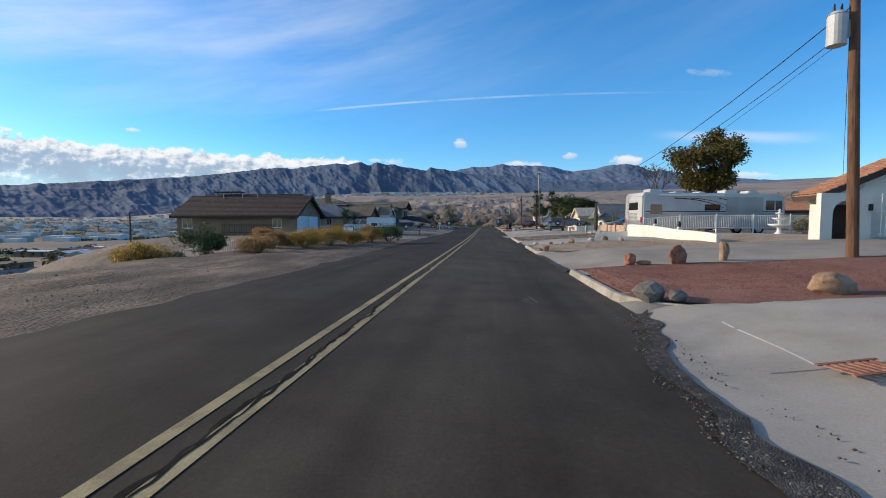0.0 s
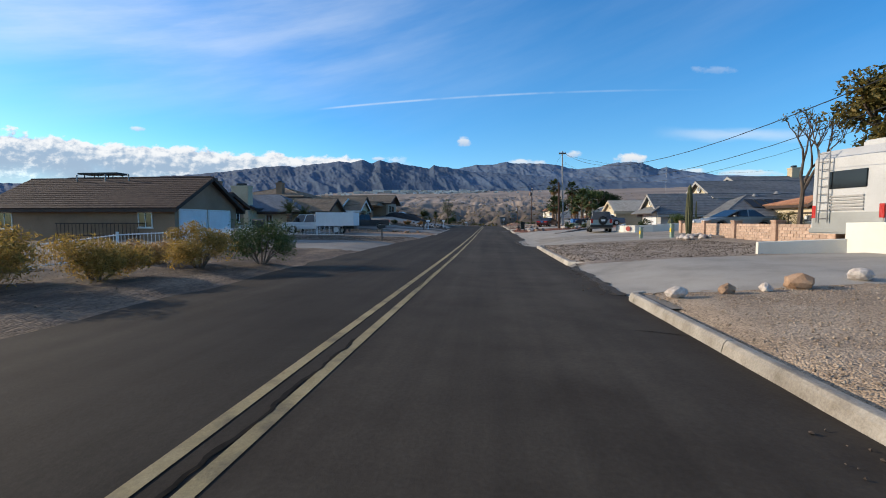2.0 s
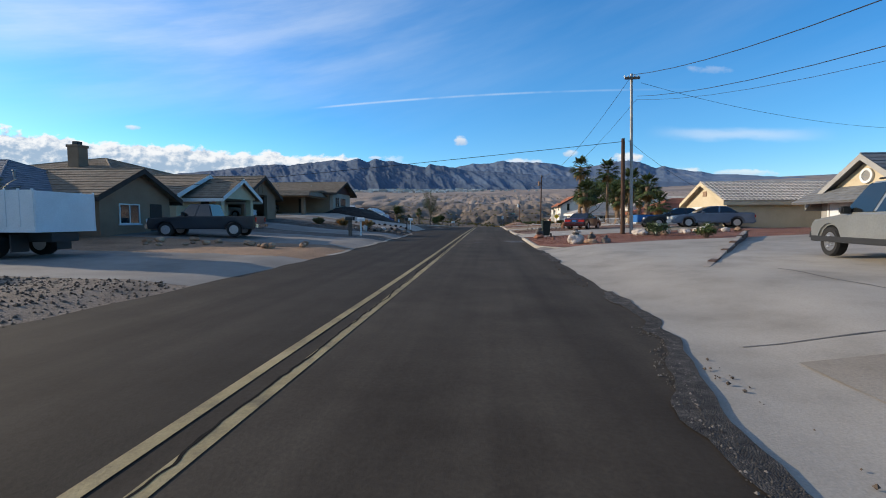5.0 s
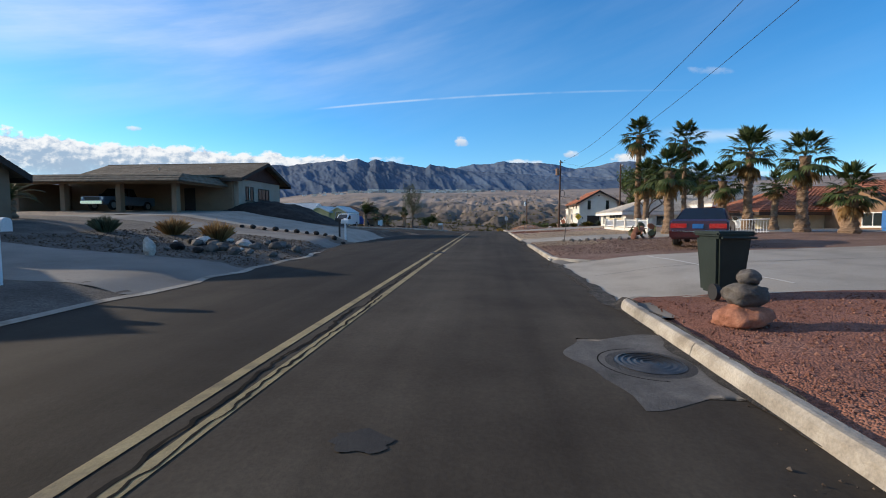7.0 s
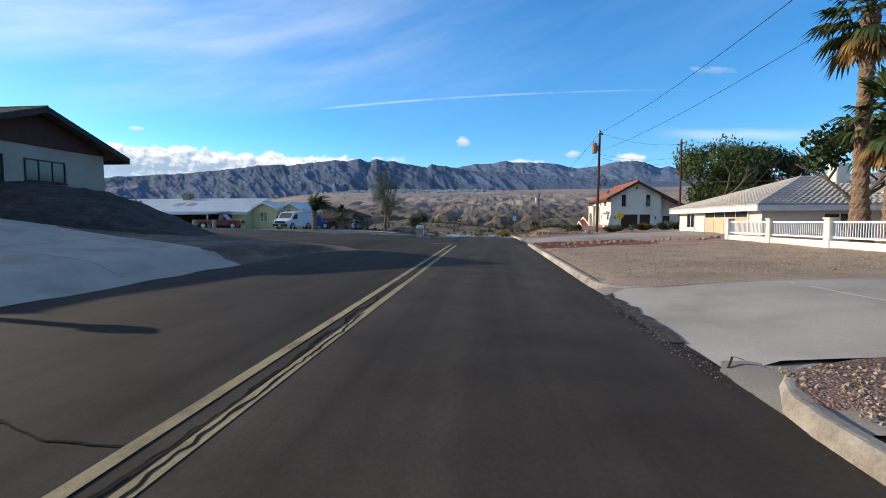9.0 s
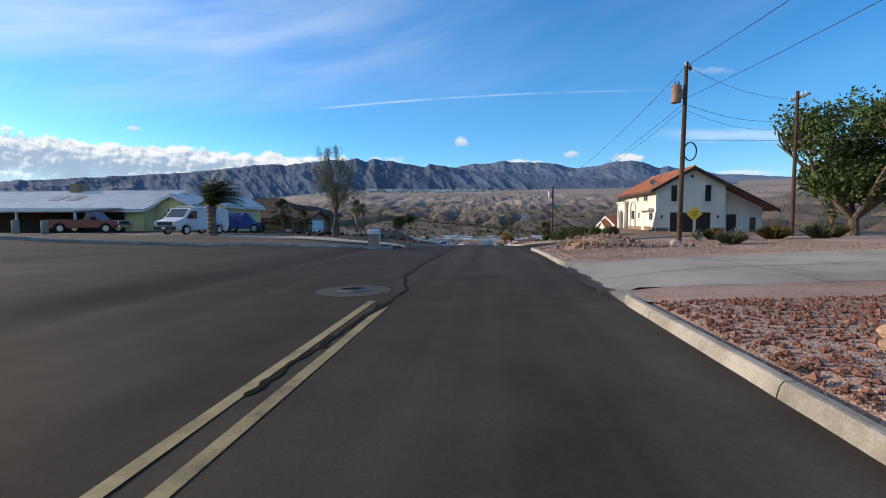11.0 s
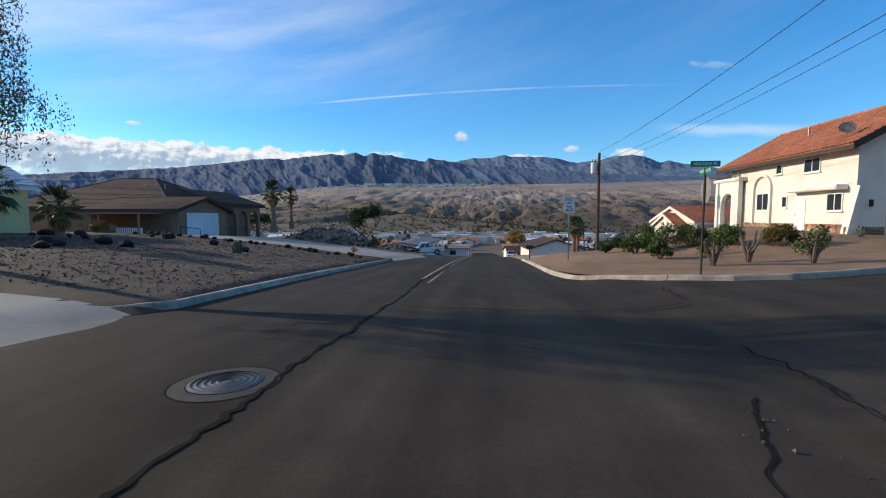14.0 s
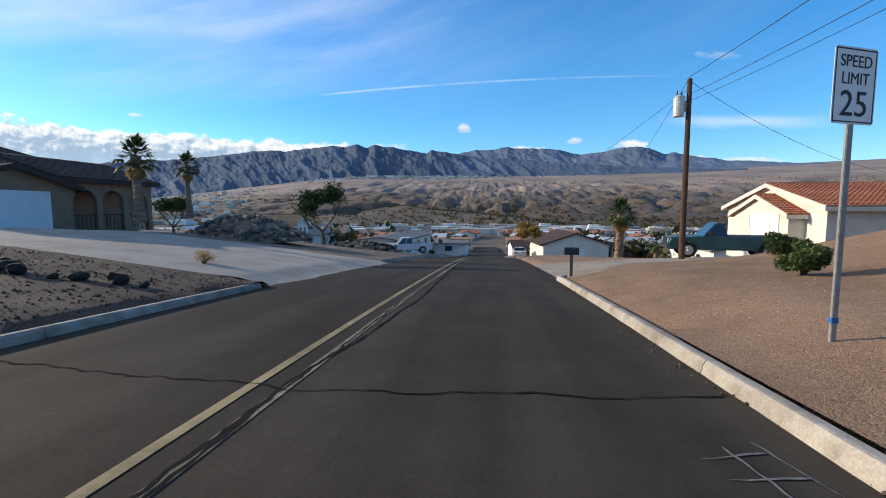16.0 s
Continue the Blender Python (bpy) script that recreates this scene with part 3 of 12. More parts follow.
def hash2(i, j, s):
    h = np.sin(i * 127.1 + j * 311.7 + s * 74.7) * 43758.5453
    return h - np.floor(h)


def vnoise(x, y, s=0):
    xi, yi = np.floor(x), np.floor(y)
    u, v = x - xi, y - yi
    u, v = u * u * (3 - 2 * u), v * v * (3 - 2 * v)
    a, b = hash2(xi, yi, s), hash2(xi + 1, yi, s)
    c, d = hash2(xi, yi + 1, s), hash2(xi + 1, yi + 1, s)
    return (a + (b - a) * u) * (1 - v) + (c + (d - c) * u) * v


def fbm(x, y, octaves=4, s=0):
    out, amp, tot = 0, 1.0, 0
    for k in range(octaves):
        out = out + amp * vnoise(x, y, s + k)
        tot += amp
        x, y, amp = x * 2.03 + 11.3, y * 2.03 + 5.7, amp * 0.5
    return out / tot


def sstep(v):
    v = np.clip(v, 0, 1)
    return v * v * (3 - 2 * v)


def in_drive(y):
    """1 where a driveway meets the street on the right, 0 along the kerb."""
    y = np.asarray(y, float)
    out = np.zeros_like(y)
    for a, b in DRIVES_R:
        out = np.maximum(out, sstep((y - a + 0.4) / 0.8) * sstep((b + 0.4 - y) / 0.8))
    return out


def left_edge_np(y):
    y = np.asarray(y, float)
    e = LEFT - 0.35 + 0.35 * np.sin(y * 0.11) + (vnoise(y * 0.9, y * 0 + 0.5, 2) - 0.5) * 0.5
    e = e - 1.4 * sstep((y - 90) / 10) * sstep((117 - y) / 3)
    return e + 0.55 * sstep((y - 140) / 3)


def land(x, y):
    """Height of the yards and the open land at (x, y)."""
    x, y = np.asarray(x, float), np.asarray(y, float)
    r = road_z(y)
    # right of the street
    dx = np.maximum(x - RIGHT, 0)
    d = in_drive(y)
    bend = np.interp(y, (152.0, 153.1, 153.95, 154.9, 156, 157.4), (6.2, 4.62, 3.92, 3.32, 2.87, 2.6))
    turn = np.interp(y, (139.9, 140.7, 141.55, 142.25, 143.45), (2.6, 2.8, 3.4, 4.25, 6.2))
    d = np.where(((y > 151.5) & (y < 157.4) & (x < bend)) | ((y > 139.9) & (y < 143.4) & (x < turn)), 1.0, d)
    step = 0.088 * (1 - d) + 0.15 * d * sstep(dx / 3.0) - 0.05 * d * (1 - sstep(dx / 2.0))
    right = step + 0.05 * np.minimum(dx, 13)
    up = sstep((y - 155.5) / 9) * sstep((177 - y) / 6)
    right = right + up * (0.28 * sstep((dx - 0.25) / 2.2) + 0.55 * sstep((dx - 4.5) / 8.0))
    knoll = np.exp(-(((x - 14.5) / 4.5) ** 2 + ((y - 169.5) / 4.5) ** 2))
    right = right + 0.75 * knoll
    far_cut = sstep((y - 180) / 14) * sstep((dx - 3) / 10)
    right = right - 1.2 * far_cut
    # left of the street
    ly = np.clip(y, LY[0], LY[-1])
    cols = []
    for k in range(4):
        col = 0
        for o in (-4, -2, 0, 2, 4):
            col = col + np.interp(ly + o, LY, [row[k] for row in LTAB])
        cols.append(col / 5)
    xx = np.clip(x, LX[-1], LX[0])
    left = np.where(xx > LX[1], cols[0] + (cols[1] - cols[0]) * (LX[0] - xx) / (LX[0] - LX[1]),
                    np.where(xx > LX[2], cols[1] + (cols[2] - cols[1]) * (LX[1] - xx) / (LX[1] - LX[2]), cols[2] + (cols[3] - cols[2]) * (LX[2] - xx) / (LX[2] - LX[3])))
    # the verge starts a little below the asphalt's edge and climbs to the yard
    out = left_edge_np(y) + 0.3 - x
    mouth = np.maximum(sstep((y - 142.8) / 0.8) * sstep((148.0 - y) / 0.8), sstep((y - 168.0) / 0.8) * sstep((181.6 - y) / 0.8))
    soft = 1.5 - 1.38 * sstep((y - 139) / 3) * (1 - mouth)
    rise = sstep((out - 0.1) / soft)
    left = (-0.012 * np.abs(x + 1.9) - 0.028) * (1 - rise) + left * rise
    z = r + np.where(x > RIGHT, right, np.where(out > 0, left, np.where(x > 1.2, -0.012 * np.abs(x + 1.9) - 0.02, -0.09)))
    z = z + np.where((x > RIGHT + 0.6) | (x < LEFT - 1.0), (fbm(x * 0.5, y * 0.5, 3, 3) - 0.5) * 0.10, 0)
    rut = (y < 44) & (x < LEFT - 1.2) & (x > -16)
    z = z + np.where(rut, (fbm(x * 1.6, y * 0.22, 4, 33) - 0.5) * 0.30 * sstep((LEFT - 1.2 - x) / 2.0), 0)
    # open land beyond the street
    dist = np.hypot(x * 0.92, y - 150)
    far = np.interp(dist, FAR_D, FAR_Z)
    az = np.degrees(np.arctan2(x, np.maximum(y - 150, 1e-3) + 0 * x))
    az = np.where(y < 150, np.where(x < 0, -90.0, 90.0), az)
    west = sstep((az + 48) / 34)
    far = far * west + np.interp(dist, FAR_D, FAR_LEFT) * (1 - west)
    hills = np.abs(fbm(x * 0.0052, y * 0.0052, 5, 20) - 0.5) * 2
    gully = sstep((dist - 540) / 200) * sstep((2600 - dist) / 1300)
    bed = np.interp(az, RIVER_AZ, RIVER_D)
    band = np.exp(-(((dist - bed) / 75.0) ** 4))
    level = np.interp(bed, FAR_D, FAR_Z) * west + np.interp(bed, FAR_D, FAR_LEFT) * (1 - west) - 1.0
    gully = gully * (0.25 + 0.75 * west)
    ravine = np.clip(1 - np.abs(fbm(x * 0.0085 + 3, y * 0.0075, 5, 24) - 0.5) * 9.0, 0, 1)
    rill = np.clip(1 - np.abs(fbm(x * 0.021, y * 0.016, 4, 27) - 0.5) * 7.0, 0, 1)
    far = (far + gully * ((1 - hills) ** 2 * 9 + 2 - 13 * ravine - 6 * rill)) * (1 - band) + level * band
    far = far + (1 - band) * sstep((dist - 250) / 200) * (fbm(x * 0.02, y * 0.02, 4, 9) - 0.5) * 3
    w = np.maximum(np.maximum(sstep((x - 60) / 60), sstep((-x - 34) / 40)), np.maximum(sstep((y - 232) / 60), sstep((-y - 60) / 60)))
    wl = sstep((-x - 13) / 24) * sstep((41 - y) / 10) * sstep((y + 40) / 20)
    near_town = -1.5 - 9.0 * sstep((-x - 13) / 45)
    z = z * (1 - wl) + np.minimum(z, near_town) * wl
    side_far = np.where(x < 0, np.minimum(far, -10.0 + 0 * far) * sstep((260 - dist) / 80) + far * (1 - sstep((260 - dist) / 80)), far)
    return z * (1 - w) + side_far * w


def lz(x, y):
    return float(land(x, y))


def grid_axis(lo, hi, step, far_lo, far_hi, grow):
    mid = list(np.arange(lo, hi + 1e-6, step))
    s, v, up = step, hi, []
    while v < far_hi:
        s *= grow
        v += s
        up.append(v)
    s, v, dn = step, lo, []
    while v > far_lo:
        s *= grow
        v -= s
        dn.append(v)
    return np.array(dn[::-1] + mid + up)


def far_ground_mat():
    m = surface("desert_land", [(0.066, 0.047, 0.033), (0.112, 0.081, 0.058), (0.165, 0.125, 0.094)], 0.02, 0.95, 0, 0.0, 0.35, 0.35)
    nt = m.node_tree
    N, L = nt.nodes.new, nt.links.new
    bsdf = nt.nodes["Principled BSDF"]
    src = bsdf.inputs["Base Color"].links[0].from_socket
    geo = N("ShaderNodeNewGeometry").outputs["Position"]
    n = N("ShaderNodeTexNoise")
    n.inputs["Scale"].default_value, n.inputs["Detail"].default_value, n.inputs["Roughness"].default_value = 0.11, 5, 0.7
    L(geo, n.inputs["Vector"])
    r = N("ShaderNodeMapRange")
    r.inputs[1].default_value, r.inputs[2].default_value = 0.52, 0.66
    L(n.outputs[0], r.inputs[0])
    x = N("ShaderNodeMix")
    x.data_type = "RGBA"
    L(r.outputs[0], x.inputs[0])
    L(src, x.inputs[6])
    x.inputs[7].default_value = (0.055, 0.05, 0.028, 1)
    # the high plain past the ravines is bare pinkish sand
    sp = N("ShaderNodeSeparateXYZ")
    L(geo, sp.inputs[0])
    nz = N("ShaderNodeTexNoise")
    nz.inputs["Scale"].default_value, nz.inputs["Detail"].default_value = 0.004, 5
    L(geo, nz.inputs["Vector"])
    ad = N("ShaderNodeMath")
    ad.operation = "MULTIPLY_ADD"
    ad.inputs[1].default_value = 900.0
    L(nz.outputs[0], ad.inputs[0])
    L(sp.outputs[1], ad.inputs[2])
    mr = N("ShaderNodeMapRange")
    mr.inputs[1].default_value, mr.inputs[2].default_value = 1350.0, 2100.0
    L(ad.outputs[0], mr.inputs[0])
    sand = N("ShaderNodeValToRGB")
    sand.color_ramp.elements[0].position, sand.color_ramp.elements[1].position = 0.35, 0.68
    sand.color_ramp.elements[0].color, sand.color_ramp.elements[1].color = (0.20, 0.155, 0.125, 1), (0.33, 0.255, 0.20, 1)
    L(nz.outputs[0], sand.inputs[0])
    w = N("ShaderNodeMix")
    w.data_type = "RGBA"
    L(mr.outputs[0], w.inputs[0])
    L(x.outputs[2], w.inputs[6])
    L(sand.outputs[0], w.inputs[7])
    L(w.outputs[2], bsdf.inputs["Base Color"])
    return m


LAND = far_ground_mat()


def build_ground():
    xs = grid_axis(-46, 46, 1.0, -4300, 4300, 1.022)
    ys = grid_axis(-40, 236, 1.0, -700, 4700, 1.020)
    X, Y = np.meshgrid(xs, ys)
    Z = land(X, Y)
    Z = Z - np.where((X > -25) & (X < 34) & (Y < 205) & (Y > -45), 0.07, 0)
    Z = Z - np.where((X > LEFT - 2.2) & (X < RIGHT + 0.8) & (Y < 330), 0.12, 0)
    Z = Z - np.where((X > -39) & (X < LEFT - 1.5) & (Y > 148) & (Y < 168), 0.12, 0)
    ny, nx = X.shape
    verts = np.stack([X, Y, Z], -1).reshape(-1, 3)
    i = np.arange(ny * nx).reshape(ny, nx)
    faces = np.stack([i[:-1, :-1], i[:-1, 1:], i[1:, 1:], i[1:, :-1]], -1).reshape(-1, 4)
    me = bpy.data.meshes.new("ground")
    me.vertices.add(len(verts))
    me.vertices.foreach_set("co", verts.ravel())
    me.loops.add(faces.size)
    me.loops.foreach_set("vertex_index", faces.ravel())
    me.polygons.add(len(faces))
    me.polygons.foreach_set("loop_start", np.arange(0, faces.size, 4))
    me.polygons.foreach_set("loop_total", np.full(len(faces), 4))
    me.materials.append(LAND)
    me.materials.append(DIRT)
    cx, cy = (X[:-1, :-1] + X[1:, 1:]) / 2, (Y[:-1, :-1] + Y[1:, 1:]) / 2
    near = (np.abs(cx) < 60) & (cy < 240) & (cy > -60)
    me.polygons.foreach_set("material_index", near.ravel().astype(np.int32))
    me.polygons.foreach_set("use_smooth", np.ones(len(faces), bool))
    me.update()
    me.validate()
    return tagged(new("ground", me), "dry brown desert ground running from the yards to the hills", "ground", kind="structure")


build_ground()


# ---------------------------------------------------------------- street, kerbs and drives
def drape(name, xa, xb, y0, y1, mat, lift=0.0, step=0.5, parent=None, flat=None, ragged=0.0, kind="structure", label="", category="", xstep=None):
    """A surface between the lines x = xa(y) and x = xb(y), laid over the land."""
    fa = xa if callable(xa) else (lambda y, v=xa: v)
    fb = xb if callable(xb) else (lambda y, v=xb: v)
    ny = max(2, int((y1 - y0) / step) + 1)
    width = max(abs(fb(y) - fa(y)) for y in np.linspace(y0, y1, 9))
    nx = max(2, int(width / (xstep or step)) + 1)
    verts, faces = [], []
    for j in range(ny):
        y = y0 + (y1 - y0) * j / (ny - 1)
        a, b = fa(y), fb(y)
        if ragged:
            a += (float(vnoise(np.array(y * 1.7), np.array(3.1), 5)) - 0.5) * ragged
        xsv = np.linspace(a, b, nx)
        yy = np.full(nx, y)
        if ragged and j in (0, ny - 1):
            yy = yy + (vnoise(xsv * 1.3, np.full(nx, 7.7), 8) - 0.5) * ragged
        zz = (flat(xsv, yy) if flat else land(xsv, yy)) + lift
        verts += [(float(p), float(q), float(r)) for p, q, r in zip(xsv, yy, zz)]
    for j in range(ny - 1):
        for i in range(nx - 1):
            k = j * nx + i
            faces.append((k, k + 1, k + nx + 1, k + nx))
    ob = data_mesh(name, verts, faces, mat, parent, smooth=True)
    return tagged(ob, label, category, kind=kind)


def street_flat(xv, yv):
    return road_z(yv) - 0.012 * np.abs(xv + 1.9)


def left_edge(y):
    return float(left_edge_np(y))


def right_edge(y):
    if y < 7.6 or 47 < y < 58:
        j = float(vnoise(np.array(y * 1.9), np.array(9.5), 4)) - 0.5
        pull = smooth01((7.6 - y) / 3.5) * 0.65 if y < 7.6 else smooth01((y - 47) / 2) * smooth01((58 - y) / 5) * 0.75
        return RIGHT - 0.02 - pull + 0.22 * j
    return RIGHT - 0.02 + 0.12 * float(in_drive(y)) * (float(vnoise(np.array(y * 2.3), np.array(9.5), 4)) - 0.3)


road = tagged(new("road"), "grey worn asphalt street with a double yellow line", "road", kind="structure")
drape("asphalt_surface", left_edge, right_edge, -45, 330, ASPHALT, 0.0, 0.5, road, street_flat, kind="")
# the side street on the left and the one on the right
CORNER_Y, CORNER_X = (112, 118, 130.5, 134.4, 136.3, 137.6, 138.4, 139.3, 140.2, 141.6, 143.4), (-57, -45, -20, -13.5, -10.7, -8.0, -6.25, -5.75, -5.75, -6.0, -6.45)


def corner_x(y):
    return float(np.interp(y, CORNER_Y, CORNER_X))


drape("asphalt_surface", lambda y: corner_x(y) - 0.05, lambda y: LEFT + 0.9, 117.6, 143.4, ASPHALT, -0.006, 0.5, road, lambda xv, yv: np.maximum(street_flat(xv, yv), land(xv, yv) + 0.03), kind="")
drape("asphalt_surface", lambda y: RIGHT - 0.5, 60, 141.0, 153.6, ASPHALT, -0.006, 0.8, road, lambda xv, yv: np.maximum(street_flat(xv, yv), land(xv, yv) - 0.02), kind="")


drape("asphalt_surface", RIGHT - 0.5, lambda y: float(np.interp(y, (153.1, 153.95, 154.9, 156, 157.4), (4.62, 3.92, 3.32, 2.87, 2.62))), 152.8, 157.4, ASPHALT, -0.004, 0.3, road, lambda xv, yv: np.maximum(street_flat(xv, yv), land(xv, yv) - 0.02), kind="", xstep=0.2)


drape("asphalt_surface", RIGHT - 0.5, lambda y: float(np.interp(y, (139.9, 140.7, 141.55, 142.25, 143.45), (2.6, 2.8, 3.4, 4.25, 6.2))), 139.9, 143.4, ASPHALT, -0.004, 0.3, road, lambda xv, yv: np.maximum(street_flat(xv, yv), land(xv, yv) - 0.02), kind="", xstep=0.2)
YELLOW_FADED = surface("faded_yellow_paint", [(0.06, 0.05, 0.038), (0.20, 0.16, 0.095), (0.30, 0.25, 0.17)], 5.0, 0.85, 0, 0.2, 40, 0.5)


def line_shift(y):
    return float(np.interp(y, (0, 12, 40, 80, 120, 160), (-0.10, -0.08, 0.06, 0.11, 0.06, 0.02)))


def stripe(x, y0, y1, w, mat, name, parent, lift=0.006, wob=0.0, step=1.0):
    """A painted line or a sealed crack along the street."""
    verts, faces = [], []
    n = max(2, int((y1 - y0) / step))
    for j in range(n + 1):
        y = y0 + (y1 - y0) * j / n
        c = x + line_shift(y) + (float(fbm(np.array(y * 0.8), np.array(x * 3.0), 3, 6)) - 0.5) * wob
        ww = w * (1 + (0.9 * (float(vnoise(np.array(y * 3.1), np.array(x), 7)) - 0.5) if wob else 0))
        for xv in (c - ww / 2, c + ww / 2):
            verts.append((xv, y, float(street_flat(np.array(xv), np.array(y))) + lift))
    faces = [(2 * j, 2 * j + 1, 2 * j + 3, 2 * j + 2) for j in range(n)]
    return data_mesh(name, verts, faces, mat, parent)


for xs_, end_ in ((-2.07, 121.3), (-1.73, 120.9)):
    stripe(xs_, -40, end_, 0.125, YELLOW, "yellow_line", road)
stripe(-2.02, 154.4, 215, 0.11, YELLOW, "yellow_line", road)
stripe(-1.68, 153.2, 215, 0.10, YELLOW_FADED, "yellow_line", road)


def crack(pts, w, name="crack", rough=0.5, parent=None, mat=None, lift=0.008):
    """A ragged sealed crack through (x, y) points: wanders finely and changes its width."""
    fine = []
    for (xa, ya), (xb, yb) in zip(pts, pts[1:]):
        n = max(2, int(math.hypot(xb - xa, yb - ya) / 0.05))
        fine += [(xa + (xb - xa) * i / n, ya + (yb - ya) * i / n) for i in range(n)]
    fine.append(pts[-1])
    f = np.array(fine)
    d = np.gradient(f, axis=0)
    d /= np.maximum(np.hypot(d[:, 0], d[:, 1])[:, None], 1e-6)
    nrm = np.stack([-d[:, 1], d[:, 0]], 1)
    along = np.cumsum(np.r_[0, np.hypot(*np.diff(f, axis=0).T)])
    k = pts[0][0] * 3.1 + pts[0][1] * 1.7
    off = (fbm(along * 1.3, along * 0 + k, 5, 12) - 0.5) * rough + (vnoise(along * 9.0, along * 0 + k, 15) - 0.5) * w * 1.3
    ww = w * (0.25 + 1.35 * fbm(along * 2.4, along * 0 + k + 5, 3, 13))
    ww[0] = ww[-1] = 0.004
    c = f + nrm * off[:, None]
    bite_l, bite_r = 0.15 + 1.7 * fbm(along * 7.0, along * 0 + k + 9, 3, 17), 0.15 + 1.7 * fbm(along * 7.0, along * 0 + k + 21, 3, 19)
    l, r = c - nrm * (ww * bite_l)[:, None] / 2, c + nrm * (ww * bite_r)[:, None] / 2
    v = np.stack([l, r], 1).reshape(-1, 2)
    zz = np.where((v[:, 0] > RIGHT) | (v[:, 0] < LEFT), land(v[:, 0], v[:, 1]) + 0.03, street_flat(v[:, 0], v[:, 1])) + lift
    verts = [(float(a), float(b), float(q)) for (a, b), q in zip(v, zz)]
    return data_mesh(name, verts, [(2 * j, 2 * j + 1, 2 * j + 3, 2 * j + 2) for j in range(len(f) - 1)], mat or CRACK, parent or road)


def shifted(x, ys):
    return [(x + line_shift(y), y) for y in ys]


crack(shifted(-1.86, range(62, 118, 8)), 0.04, rough=0.22)
crack(shifted(-1.82, range(-30, 32, 8)), 0.035, rough=0.16)
crack(shifted(-1.78, range(30, 64, 8)), 0.028, rough=0.14)
crack([(-1.95, 117), (-1.75, 120.3), (-1.6, 122.6), (-2.1, 125.0), (-2.09, 129.5), (-2.0, 131.0), (-2.06, 132.7), (-2.04, 134.8), (-1.65, 139.5)], 0.065, rough=0.2)
crack([(-1.65, 139.5), (-2.0, 143.0), (-1.93, 146.9), (-1.9, 149.0), (-1.86, 150.3), (-1.95, 154.6)], 0.055, rough=0.2)
crack([(-1.95, 154.4), (-1.7, 158.8), (-1.66, 161.2), (-1.52, 162.4), (-1.36, 166.4), (-1.5, 178), (-1.6, 196)], 0.045, rough=0.10)
for pts_, w_ in (([(-1.98, 130.95), (-1.33, 130.8), (-0.58, 130.68), (0.34, 130.7), (0.68, 131.26), (2.3, 131.42)], 0.05), ([(1.1, 130.6), (2.4, 130.95)], 0.04), ([(-6.0, 131.4), (-4.2, 131.0), (-2.1, 131.2)], 0.03),
                 ([(-1.78, 148.98), (-0.06, 148.86), (1.2, 148.93), (3.86, 149.26)], 0.055), ([(3.86, 149.26), (4.04, 149.8), (4.27, 151.4)], 0.04), ([(-2.0, 147.1), (-2.9, 147.15), (-3.1, 146.4)], 0.035),
                 ([(-5.6, 160.9), (-3.86, 160.68), (-2.15, 160.5), (-1.55, 160.42), (-0.23, 160.42), (2.35, 160.7)], 0.05), ([(-5.0, 157.2), (-3.3, 157.1)], 0.025), ([(-1.5, 157.5), (0.4, 157.3), (2.4, 157.6)], 0.04),
                 ([(-3.3, 98.15), (-2.05, 97.85)], 0.03), ([(-5.8, 98.4), (-3.2, 98.1)], 0.02), ([(1.85, 102.7), (2.3, 102.5), (2.62, 99.7)], 0.035), ([(-3.4, 122.6), (-5.4, 123.2)], 0.025), ([(-1.7, 122.2), (0.2, 122.3), (2.3, 122.0)], 0.035),
                 ([(2.3, 122.0), (2.5, 123.0), (2.2, 124.4)], 0.03), ([(-2.2, 72.9), (-0.5, 73.2), (2.2, 73.0)], 0.02), ([(-5.6, 44.3), (-2.1, 43.4)], 0.03), ([(1.0, 137.9), (1.3, 138.9), (2.2, 138.6)], 0.05), ([(1.15, 138.4), (0.8, 139.2)], 0.05),
                 ([(1.6, 141.4), (1.9, 143.2), (2.5, 144.6)], 0.05), ([(2.3, 140.4), (3.0, 142.6), (3.3, 146.2)], 0.06), ([(-0.5, 137.4), (-0.9, 138.0)], 0.06), ([(-5.9, 171.0), (-1.8, 171.2), (2.4, 170.9)], 0.04), ([(-5.9, 182.0), (2.4, 182.2)], 0.04),
                 ([(-1.6, 109.0), (0.5, 109.3), (2.3, 109.0)], 0.018), ([(-5.9, 89.6), (-4.2, 90.2)], 0.02), ([(-6.0, 125.6), (-4.4, 126.4), (-3.2, 126.2)], 0.02), ([(-5.4, 14.0), (-3.0, 14.3)], 0.015), ([(1.7, 27.0), (2.4, 26.8)], 0.03)):
    crack(pts_, w_ * 0.6, rough=0.35)
# worn places where the paint has broken off
for y0_, y1_, x_ in ((1.0, 6.0, -1.78), (66.5, 82, -1.72), (95.5, 102, -1.74), (118.4, 121.2, -1.9), (157.0, 172.0, -1.68)):
    crack([(x_ + line_shift(y0_), y0_), (x_ + line_shift(y1_), y1_)], 0.03, "worn_patch", 0.12, lift=0.009)


